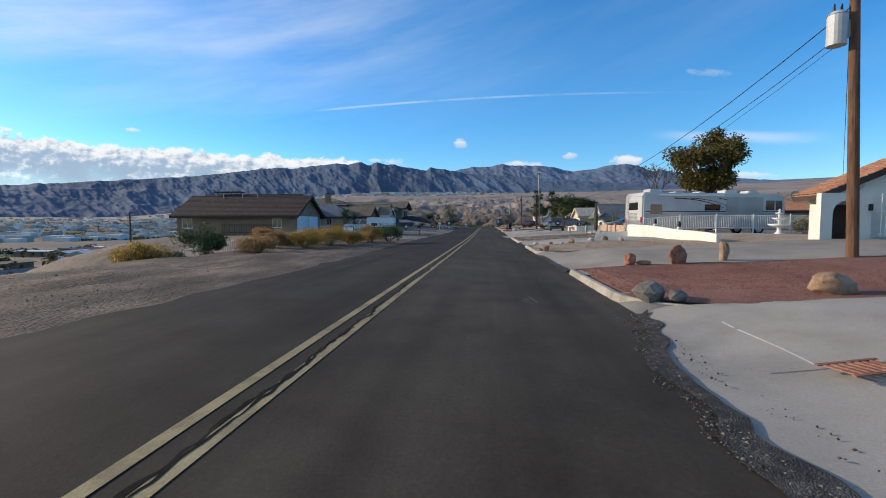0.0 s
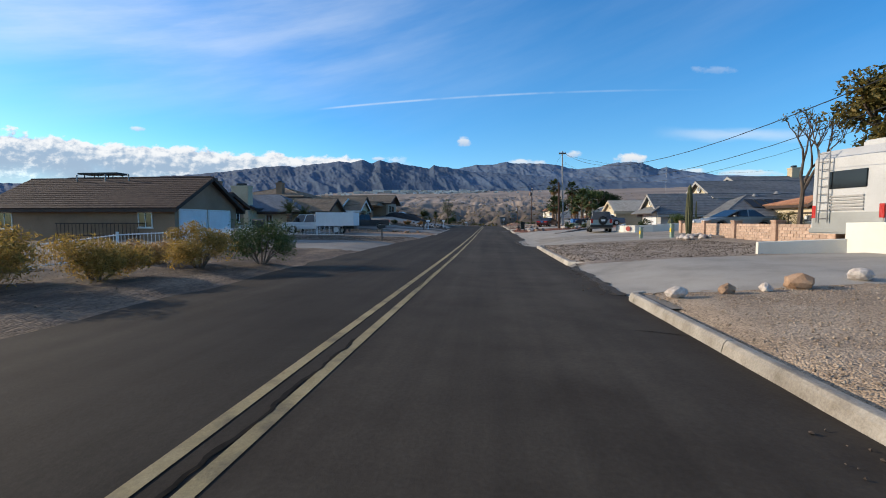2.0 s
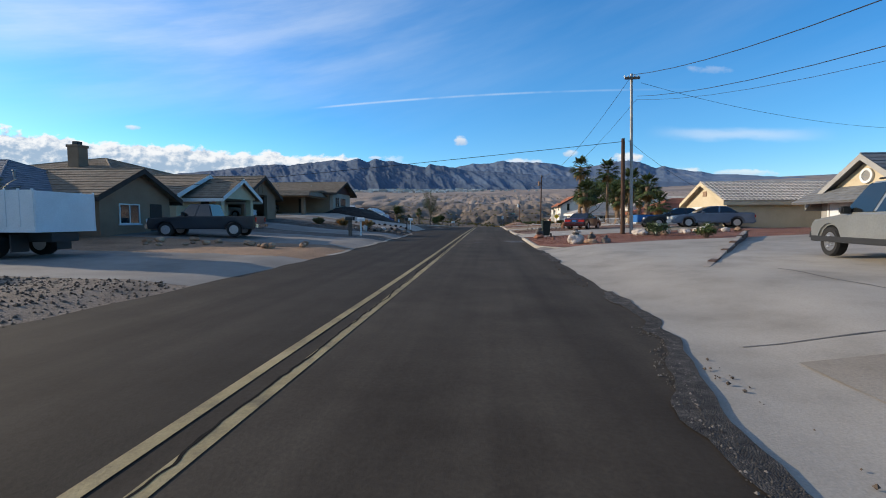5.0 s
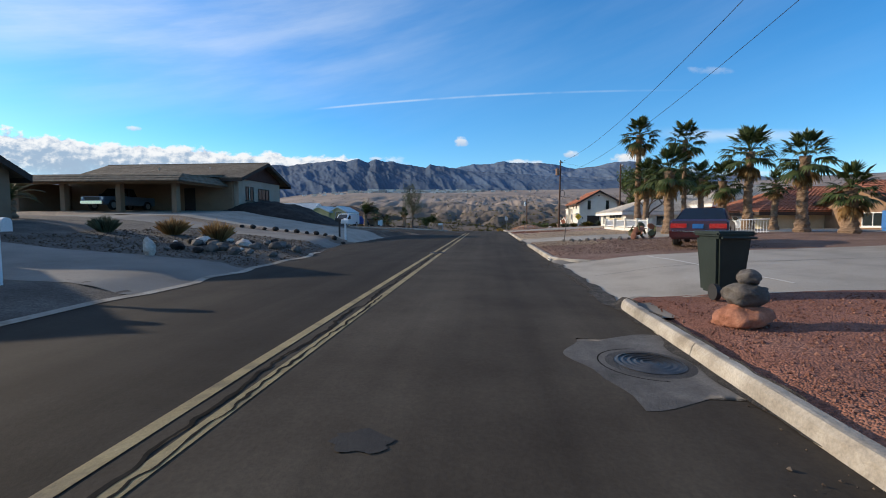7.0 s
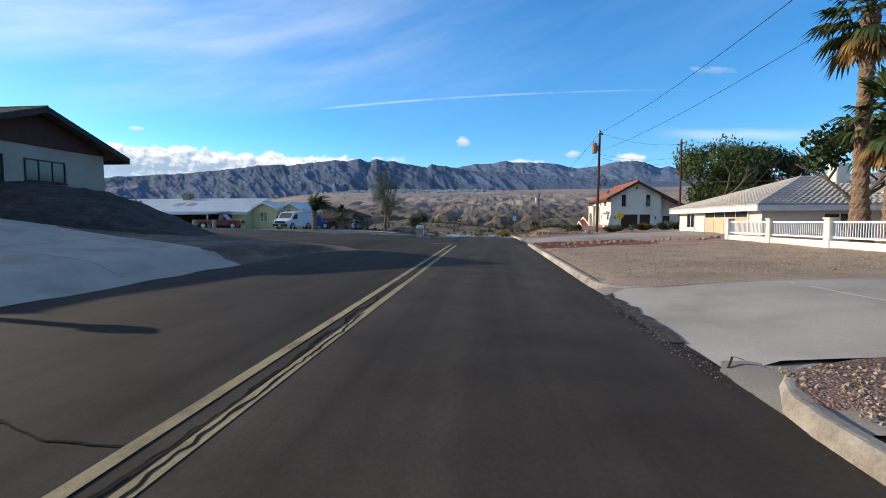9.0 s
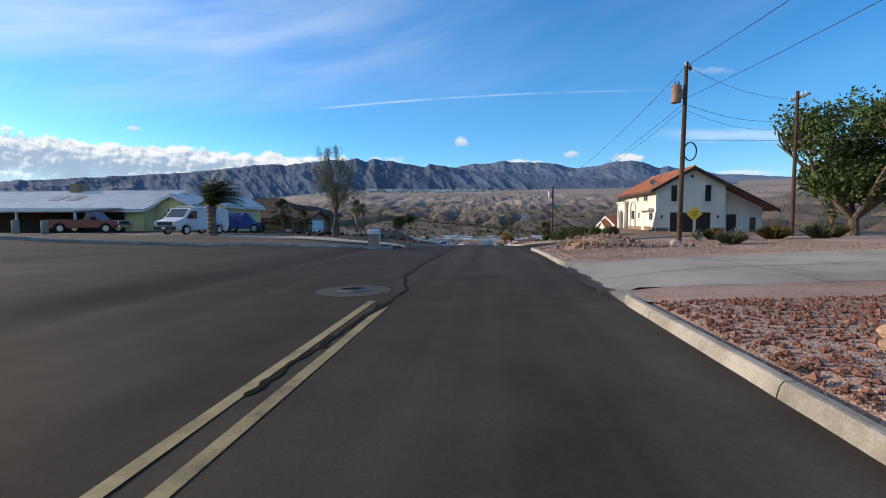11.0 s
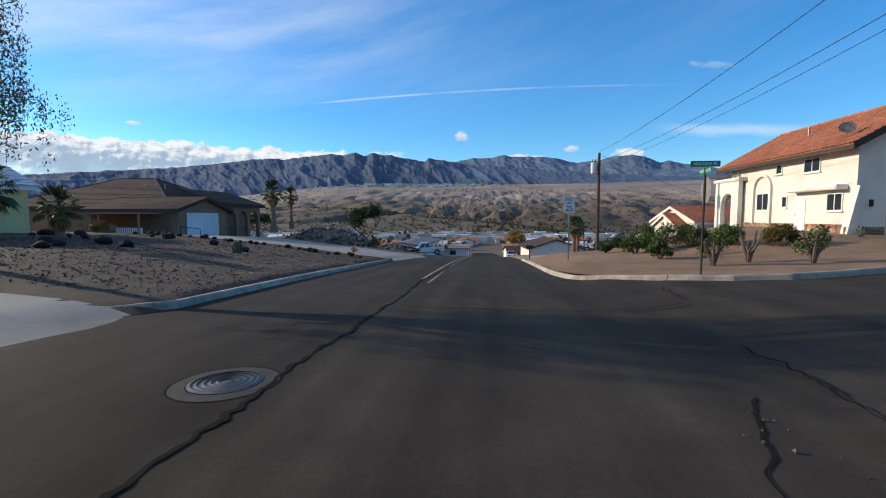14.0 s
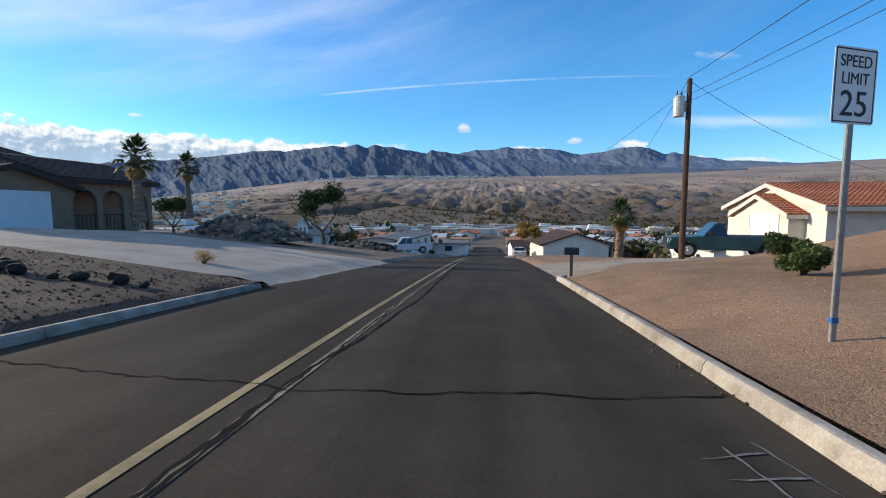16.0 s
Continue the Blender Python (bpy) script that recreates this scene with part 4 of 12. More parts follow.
def kerb(points, section=3.0, height=0.15, width=0.17):
    """A kerb of cast sections along a line of (x, y) points; its back stands at the yard."""
    k = tagged(new("kerb"), "pale stained concrete kerb of cast sections", "kerb", kind="structure")
    pts = [Vector((x, y, 0)) for x, y in points]
    fine = [pts[0]]
    for a, b in zip(pts, pts[1:]):
        n = max(1, int((b - a).length / 0.5))
        fine += [a.lerp(b, i / n) for i in range(1, n + 1)]
    prof = ((-0.03, -0.45), (0.0, -0.02), (0.03, height * 0.7), (0.06, height * 0.97), (0.09, height), (width, height - 0.005), (width + 0.02, -0.45))
    acc, cur = 0.0, []
    runs = []
    for i, p in enumerate(fine):
        if i:
            acc += (p - fine[i - 1]).length
        cur.append(i)
        if acc >= section or i == len(fine) - 1:
            if len(cur) > 1:
                runs.append(cur)
            cur, acc = [i], 0.0
    for run in runs:
        bm = bmesh.new()
        rings = []
        for n_, i in enumerate(run):
            p = fine[i].copy()
            d = (fine[min(i + 1, len(fine) - 1)] - fine[max(i - 1, 0)]).normalized()
            if n_ == 0:
                p += d * 0.008
            if n_ == len(run) - 1:
                p -= d * 0.008
            side = Vector((d.y, -d.x, 0))
            base = float(street_flat(np.array(min(max(p.x, LEFT), RIGHT)), np.array(p.y)))
            if (p.x > RIGHT + 0.4 and 140.3 < p.y < 164) or (p.x < LEFT and 115 < p.y < 143):
                base = max(base, float(land(p.x, p.y)) + (0.02 if p.x < 0 else -0.03))
            back = max(base, float(land(p.x + side.x * 0.4, p.y + side.y * 0.4)) - height - 0.01)
            w = 0.004 * math.sin(i * 2.7)
            rings.append([bm.verts.new((p.x + side.x * (o + w), p.y + side.y * (o + w), max(base, back - 0.05) + z)) for o, z in prof])
        for a, b in zip(rings, rings[1:]):
            for j in range(len(prof) - 1):
                bm.faces.new((a[j], a[j + 1], b[j + 1], b[j]))
        bm.faces.new(rings[0][::-1])
        bm.faces.new(rings[-1])
        bmesh.ops.recalc_face_normals(bm, faces=bm.faces[:])
        part("kerb_section", bm, KERB, k, smooth=False)
    return k


def arc(cx, cy, r, a0, a1, n=6):
    return [(cx + r * math.cos(radians(a0 + (a1 - a0) * i / n)), cy + r * math.sin(radians(a0 + (a1 - a0) * i / n))) for i in range(n + 1)]


KX = 2.46
kerb([(8.0, 7.9), (5.5, 7.45), (4.1, 7.4)] + arc(4.1, 9.1, 1.64, -90, -180) + [(KX, 13.2)] + arc(KX + 0.5, 13.6, 0.5, 180, 110, 3))
kerb([(5.4, 22.0)] + arc(3.9, 23.4, 1.44, -90, -180) + [(KX, 29.2)] + arc(KX + 0.5, 29.4, 0.5, 180, 110, 3))
kerb([(KX + 0.6, 35.7), (KX, 36.3), (KX, 46.6), (KX + 0.25, 47.0)])
kerb([(8.0, 71.4), (5.0, 71.6)] + arc(4.2, 73.2, 1.74, -90, -180) + [(KX, 81.0)] + arc(KX + 0.7, 81.3, 0.7, 180, 100, 4))
kerb([(7.5, 88.3), (5.0, 88.5)] + arc(4.0, 90.1, 1.54, -90, -180) + [(KX, 98.6)] + arc(KX + 1.4, 98.6, 1.4, 180, 90, 6) + [(5.2, 100.02), (8.0, 100.05)])
kerb([(5.5, 104.5), (3.9, 104.5)] + arc(3.4, 105.4, 0.94, -90, -180, 4) + [(KX, 121.6)] + arc(KX + 1.3, 121.6, 1.3, 180, 90, 6) + [(5.0, 122.92)])
kerb([(30.0, 128.4), (5.0, 128.1)] + arc(3.4, 129.0, 0.94, -90, -180, 4) + [(KX, 139.3), (2.52, 140.0), (2.76, 140.7), (3.34, 141.55), (4.2, 142.25), (6.2, 143.45), (14.0, 147.2), (24.0, 152.0), (40.0, 159.0)])
kerb([(40, 163.0), (24.0, 158.0), (14.9, 154.1), (10.6, 152.5), (8.6, 151.9), (7.4, 151.75), (6.2, 152.0), (5.3, 152.45), (4.5, 153.1), (3.8, 153.95), (3.2, 154.9), (2.75, 156.0), (2.5, 157.4), (KX - 0.02, 159.5), (KX - 0.02, 172.0), (KX + 0.3, 172.6)])
# left kerbs face the other way: listed towards the camera
kerb([(-6.3, 142.8)] + list(zip(CORNER_X, CORNER_Y))[-2:1:-1] + [(-45, 118)])
kerb([(-6.0, 168.0), (-5.85, 160), (-5.95, 148.4), (-6.8, 147.4)])
kerb([(-6.0, 215.0), (-6.0, 181.5), (-6.6, 181.0)])


def yard(name, y0, y1, x1, mat, label, r0=0.0, r1=0.0, lift=0.0):
    """A front yard behind the right kerb, with corners rounded like the kerb's."""
    def edge(y):
        e = RIGHT + 0.0
        if r0 and y < y0 + r0:
            e += r0 - math.sqrt(max(0.0, r0 * r0 - (y0 + r0 - y) ** 2))
        if r1 and y > y1 - r1:
            e += r1 - math.sqrt(max(0.0, r1 * r1 - (y - y1 + r1) ** 2))
        return e
    return drape(name, edge, x1, y0, y1, mat, lift, 0.25, label=label, category="yard", xstep=0.4)


yard("red_gravel_yard", 7.6, 14.05, 17, RED_GRAVEL, "front yard of loose red gravel behind the kerb", 1.5, 0.4)
yard("tan_gravel_yard", 22.1, 29.85, 30, TAN_GRAVEL, "front yard of fine tan gravel behind the kerb", 1.3, 0.4)
yard("grey_gravel_yard", 35.5, 47.2, 12.5, BROWN_GRAVEL, "bare front yard of grey-brown gravel behind the kerb", 0.5, 0.2)
yard("red_gravel_yard", 71.6, 81.95, 30, RED_GRAVEL, "front yard of loose red gravel with boulders", 1.6, 0.6)
yard("brown_yard", 88.65, 99.85, 40, REDDISH_GRAVEL, "bare reddish brown yard under the palms", 1.4, 1.2)
yard("tan_gravel_yard", 104.55, 114.5, 40, TAN_GRAVEL, "front yard of fine tan gravel beside the white fence", 0.8, 0)
yard("red_gravel_yard", 114.4, 122.75, 40, PINK_GRAVEL, "front yard of pinkish gravel with a line of stones", 0, 1.1)
yard("pinkish_yard", 128.15, 140.95, 40, PINK_GRAVEL, "corner yard of pinkish gravel below the utility pole", 0.8, 0.2)
def corner_rise(xv, yv):
    """The corner yard keeps its height beside the side street, and starts flush with the yard before it."""
    ground = land(xv, yv)
    high = np.maximum(ground + 0.012, road_z(yv) + 0.092 + 0.05 * np.minimum(np.maximum(xv - RIGHT, 0), 13))
    return ground + 0.004 + (high - ground) * np.clip((yv - 140.75) / 0.5, 0, 1)


drape("pinkish_yard", lambda y: float(np.interp(y, (140.0, 140.7, 141.55, 142.25, 143.45, 147.2, 152, 159), (2.7, 2.95, 3.5, 4.35, 6.35, 14.2, 24.2, 40))), 40.2, 140.75, 159, PINK_GRAVEL, 0.0, 0.35, flat=corner_rise, label="pinkish gravel corner running along the side street", category="yard", xstep=0.7)
yard("brown_yard", 157.3, 200, 40, BROWN_SOIL, "bare reddish brown slope rising from the kerb to the house", 0, 0)
TAN_DRIVE = surface("worn_tan_drive", [(0.20, 0.168, 0.130), (0.27, 0.232, 0.184), (0.315, 0.275, 0.222)], 0.6, 0.92, 0, 0.2, 40, 0.25)
DRV = "pale concrete driveway slab meeting the street"
drape("driveway", lambda y: RIGHT - 0.1 - 0.85 * smooth01((7.4 - y) / 3.0), 30, -12, 7.7, CONCRETE, 0.004, 0.5, label=DRV, category="driveway")
drape("driveway", RIGHT - 0.1, 30, 14.0, 21.8, TAN_DRIVE, 0.004, 0.5, label=DRV, category="driveway")
drape("driveway", RIGHT - 0.1, 24, 29.5, 35.7, CONCRETE, 0.004, 0.5, label=DRV, category="driveway")
drape("driveway", lambda y: RIGHT - 0.1 - 0.9 * smooth01((y - 47) / 2) * smooth01((59 - y) / 5), 19, 47.0, 71.5, CONCRETE, 0.004, 0.5, label="wide pale concrete driveway with dark joints", category="driveway")
drape("driveway", RIGHT - 0.1, 18, 81.7, 88.6, CONCRETE, 0.004, 0.5, label=DRV, category="driveway")
drape("driveway", RIGHT - 0.1, 30, 99.8, 104.5, CONCRETE, 0.004, 0.5, label=DRV, category="driveway")
drape("driveway", RIGHT - 0.1, 40, 122.7, 128.3, CONCRETE, 0.004, 0.5, label=DRV, category="driveway")
drape("driveway", RIGHT - 0.1, 20, 172.3, 180.5, TAN_DRIVE, 0.004, 0.5, label=DRV, category="driveway")
# left side
drape("sandy_shoulder", -24, lambda y: left_edge(y) + 0.25, -45, 43.2, SHOULDER, 0.0, 0.5, ragged=0.4, label="sandy road shoulder with tyre ruts", category="shoulder")
drape("driveway", -23, lambda y: left_edge(y) + 0.05, 43.0, 51.5, CONCRETE_DARK, 0.004, 0.5, label="wide pale concrete driveway leading to the garage", category="driveway")
drape("grey_gravel_yard", -26, lambda y: left_edge(y) + 0.2, 51.3, 60.2, GREY_GRAVEL, 0.0, 0.5, ragged=0.3, label="grey gravel yard with a mailbox at the street", category="yard")
drape("driveway", -30, lambda y: left_edge(y) + 0.05, 60.0, 66.4, CONCRETE_DARK, 0.004, 0.5, label="concrete driveway under the white truck", category="driveway")
drape("brown_yard", -30, lambda y: left_edge(y) + 0.2, 66.2, 72.2, BROWN_SOIL, 0.0, 0.5, ragged=0.3, label="brown gravel yard with loose stones", category="yard")
drape("driveway", -24, lambda y: left_edge(y) + 0.05, 72.0, 78.6, CONCRETE_DARK, 0.004, 0.5, label="concrete driveway rising to the garage", category="driveway")
drape("grey_gravel_yard", -30, lambda y: left_edge(y) + 0.2, 78.4, 82.0, DARK_GRAVEL, 0.0, 0.5, ragged=0.3, label="strip of grey gravel between two driveways", category="yard")
drape("driveway", -22, lambda y: left_edge(y) + 0.05, 81.8, 86.4, CONCRETE_DARK, 0.004, 0.5, label="concrete driveway rising to the carport", category="driveway")
drape("dark_gravel_yard", -30, lambda y: left_edge(y) + 0.2, 86.2, 96.2, DARK_GRAVEL, 0.0, 0.5, ragged=0.4, label="dark gravel yard with rocks and grass tufts", category="yard")
drape("driveway", -24, lambda y: left_edge(y) + 0.05, 96.0, 99.4, CONCRETE_DARK, 0.004, 0.5, label="concrete driveway rising to the double carport", category="driveway")
drape("grey_gravel_yard", -22, lambda y: left_edge(y) + 0.2, 99.2, 101.4, GREY_GRAVEL, 0.0, 0.5, ragged=0.3, label="planting strip edged with round stones", category="yard")
drape("driveway", -26, lambda y: left_edge(y) + 0.05, 101.2, 109.6, CONCRETE, 0.004, 0.5, label="broad pale driveway climbing from the street", category="driveway")
drape("sandy_shoulder", -30, lambda y: left_edge(y) + 0.2, 109.4, 118.6, SHOULDER, 0.0, 0.5, ragged=0.5, label="bare sandy strip at the street corner", category="shoulder")
drape("grey_gravel_yard", -45, lambda y: corner_x(y) - 0.14, 118.5, 143.4, YARD_BROWN, 0.0, 0.5, flat=lambda xv, yv: land(xv, yv) + 0.13 * np.clip((143.6 - yv) / 1.5, 0.05, 1), label="brown gravel strip behind the kerb", category="yard")
drape("driveway", -27, lambda y: left_edge(y) + 0.12, 143.2, 147.6, CONCRETE, 0.004, 0.5, label="curving pale concrete driveway beside the pillar", category="driveway")
drape("grey_gravel_yard", -40, -6.05, 147.4, 168.6, YARD_BROWN, 0.0, 0.5, ragged=0.2, label="brown gravel yard with dark rocks", category="yard")
drape("driveway", -25.3, lambda y: left_edge(y) + 0.12, 168.4, 181.2, CONCRETE, 0.006, 0.5, label="pale concrete driveway rising to the garage", category="driveway")
drape("grey_gravel_yard", -40, -6.05, 181.0, 215, GREY_GRAVEL, 0.0, 0.5, ragged=0.2, label="brown gravel yard below the rock pile", category="yard")

# concrete gutters at the drives' mouths and the thin lip along the left side
for a_, b_ in DRIVES_R[:-2]:
    for y0_, y1_ in ((a_ - 1.7, a_ + 0.4), (b_ - 0.4, b_ + 1.7)):
        drape("gutter", RIGHT - 0.2, 4.8, y0_, y1_, CONCRETE_DARK, -0.035, 0.3, label="concrete gutter apron at the drive's mouth", category="gutter")
drape("gutter_lip", lambda y: left_edge(y) - 0.16, lambda y: left_edge(y) + 0.05, 68, 93, KERB, 0.035, 0.5, label="thin pale concrete lip along the asphalt", category="gutter", xstep=0.1)
PATCH = surface("patched_street", [(0.06, 0.054, 0.047), (0.10, 0.09, 0.08), (0.15, 0.137, 0.12)], 2.5, 0.92, 0, 0.2, 40, 0.35)
# cast patch round the sewer cover
drape("asphalt_patch", 1.35, RIGHT - 0.1, 77.6, 79.6, PATCH, 0.004, 0.12, None, street_flat, ragged=0.7, label="pale patch of concrete round the sewer cover", category="patch")
STAIN_MAT = surface("oily_asphalt", [(0.016, 0.014, 0.012), (0.032, 0.027, 0.022)], 5.0, 0.8, 0, 0.1, 26, 0.3)
STAIN = [(-0.5 + (0.20 + 0.03 * math.sin(k * 2.1)) * math.cos(k * 0.2618), 76.72 + (0.15 + 0.03 * math.sin(k * 1.3)) * math.sin(k * 0.2618)) for k in range(24)]
data_mesh("oil_stain", [(a_, b_, float(street_flat(np.array(a_), np.array(b_))) + 0.007) for a_, b_ in STAIN], [list(range(24))], STAIN_MAT, road)
drape("asphalt_patch", 3.2, 15.0, 50.6, 55.4, TAN_DRIVE, 0.010, 0.4, label="older grey panel of the wide driveway", category="patch")

# crumbling edge of the asphalt along the drives and the gutter
def crumble_in(y):
    return right_edge(y) - 0.06 - 0.42 * float(fbm(np.array(y * 1.1), np.array(3.3), 4, 44)) ** 1.5


for y0_, y1_ in ((-6, 7.6), (14.2, 21.8), (30, 35.6), (47.2, 60), (66, 71.4), (77, 88.4), (100.9, 104.3), (123.2, 127.9), (132, 139)):
    drape("crumbled_edge", crumble_in, lambda y: right_edge(y) + 0.10 * float(vnoise(np.array(y * 4.0), np.array(1.0), 3)), y0_, y1_, CRUMBLE, 0.011, 0.14, None, lambda xv, yv: np.where(xv > RIGHT - 0.05, np.maximum(land(xv, yv), street_flat(xv, yv)) + 0.006, street_flat(xv, yv)), label="crumbling dark edge of the asphalt", category="edge", xstep=0.12)
drape("brown_yard", lambda y: float(np.interp(y, (151.9, 152.15, 153.2, 155.0, 156.1, 157.4, 160), (7.4, 6.3, 4.7, 3.4, 2.95, 2.7, 2.64))), lambda y: float(np.interp(y, (151.9, 152.6, 154.2, 158, 163), (8.2, 10.6, 14.9, 24, 40))), 151.9, 163, BROWN_SOIL, 0.0, 0.25, flat=lambda xv, yv: np.maximum(land(xv, yv) + 0.02, road_z(yv) + 0.10 + 0.05 * np.minimum(np.maximum(xv - RIGHT, 0), 13)), label="bare brown corner behind the side street's kerb", category="yard", xstep=0.5)

# ---------------------------------------------------------------- houses
SIDING_RED = surface("red_brown_siding", [(0.07, 0.025, 0.018), (0.105, 0.04, 0.03)], 4, 0.85, 0, 0.2)

def slope(bm, A, B, C, D, rows=0.32, tile=False, thick=0.11):
    """One roof slope: eave A-B, ridge D-C. Courses step down the slope; clay tiles also bulge along the eave."""
    A, B, C, D = (Vector(p) for p in (A, B, C, D))
    ea = (B - A)
    elen = ea.length
    ea = ea.normalized()
    mid_e, mid_r = (A + B) / 2, (C + D) / 2
    up = (D - A) - ea * (D - A).dot(ea)
    slen = up.length
    upn = up.normalized()
    nrm = ea.cross(upn)
    if nrm.z < 0:
        nrm = -nrm
    nr = max(2, int(slen / rows))
    dl, dr = (D - A).dot(ea), (C - A).dot(ea)
    pitch = 0.30
    for r in range(nr):
        v0, v1 = r / nr, (r + 1) / nr
        lines = []
        for v, h in ((v0, 0.022 if not tile else 0.04), (v1, 0.0)):
            lo, hi = dl * v, elen + (dr - elen) * v
            if hi - lo < 0.02:
                hi = lo + 0.02
            if tile:
                n = max(1, int(round((hi - lo) / pitch)))
                us = []
                for k in range(n):
                    us += [lo + (hi - lo) * (k + q) / n for q in (0.0, 0.25, 0.5, 0.75)]
                us.append(hi)
                off = [h + 0.06 * max(0.0, math.sin(math.pi * ((i % 4) / 4) )) for i in range(len(us))]
            else:
                us, off = [lo, hi], [h, h]
            lines.append([A + ea * u + upn * (slen * v) + nrm * (thick + o) for u, o in zip(us, off)])
        a, b = lines
        if len(a) != len(b):
            # resample the upper line to the lower one's count
            m = len(a)
            lo_p, hi_p = b[0], b[-1]
            b = [lo_p.lerp(hi_p, i / (m - 1)) + nrm * ((a[i] - (a[0].lerp(a[-1], i / (m - 1)))).dot(nrm)) for i in range(m)]
        prev = vb if r else None
        va, vb = [bm.verts.new(p) for p in a], [bm.verts.new(p) for p in b]
        vl = [bm.verts.new(p - nrm * (0.03 if not tile else 0.05)) for p in a]
        for i in range(len(a) - 1):
            bm.faces.new((va[i], va[i + 1], vb[i + 1], vb[i]))
            bm.faces.new((vl[i], vl[i + 1], va[i + 1], va[i]))
        if prev and len(prev) == len(vl):
            for i in range(len(a) - 1):
                bm.faces.new((prev[i], prev[i + 1], vl[i + 1], vl[i]))
        elif prev:
            bm.faces.new((prev[0], vl[1], vl[0]))
        else:
            first = vl
    q = [bm.verts.new(p) for p in (A, B, C, D)]
    t = [bm.verts.new(p + nrm * (thick - 0.015)) for p in (A, B, C, D)]
    bm.faces.new(q[::-1])
    bm.faces.new((t[0], first[1], first[0]))
    for i in range(4):
        if (q[i].co - q[(i + 1) % 4].co).length > 1e-4:
            bm.faces.new((q[i], q[(i + 1) % 4], t[(i + 1) % 4], t[i]))


def board(bm, a, b, h=0.2, t=0.035, drop=0.0):
    """A fascia or barge board hung along the line a-b."""
    a, b = Vector(a), Vector(b)
    d = (b - a)
    side = Vector((d.y, -d.x, 0))
    if side.length < 1e-6:
        return
    side = side.normalized() * t
    vs = []
    for p in (a, b):
        for s in (-0.5, 0.5):
            for z in (-h - drop, 0.13 - drop):
                vs.append(bm.verts.new(p + side * s + Vector((0, 0, z))))
    for f in ((0, 1, 3, 2), (4, 6, 7, 5), (0, 4, 5, 1), (2, 3, 7, 6), (1, 5, 7, 3), (0, 2, 6, 4)):
        bm.faces.new([vs[i] for i in f])


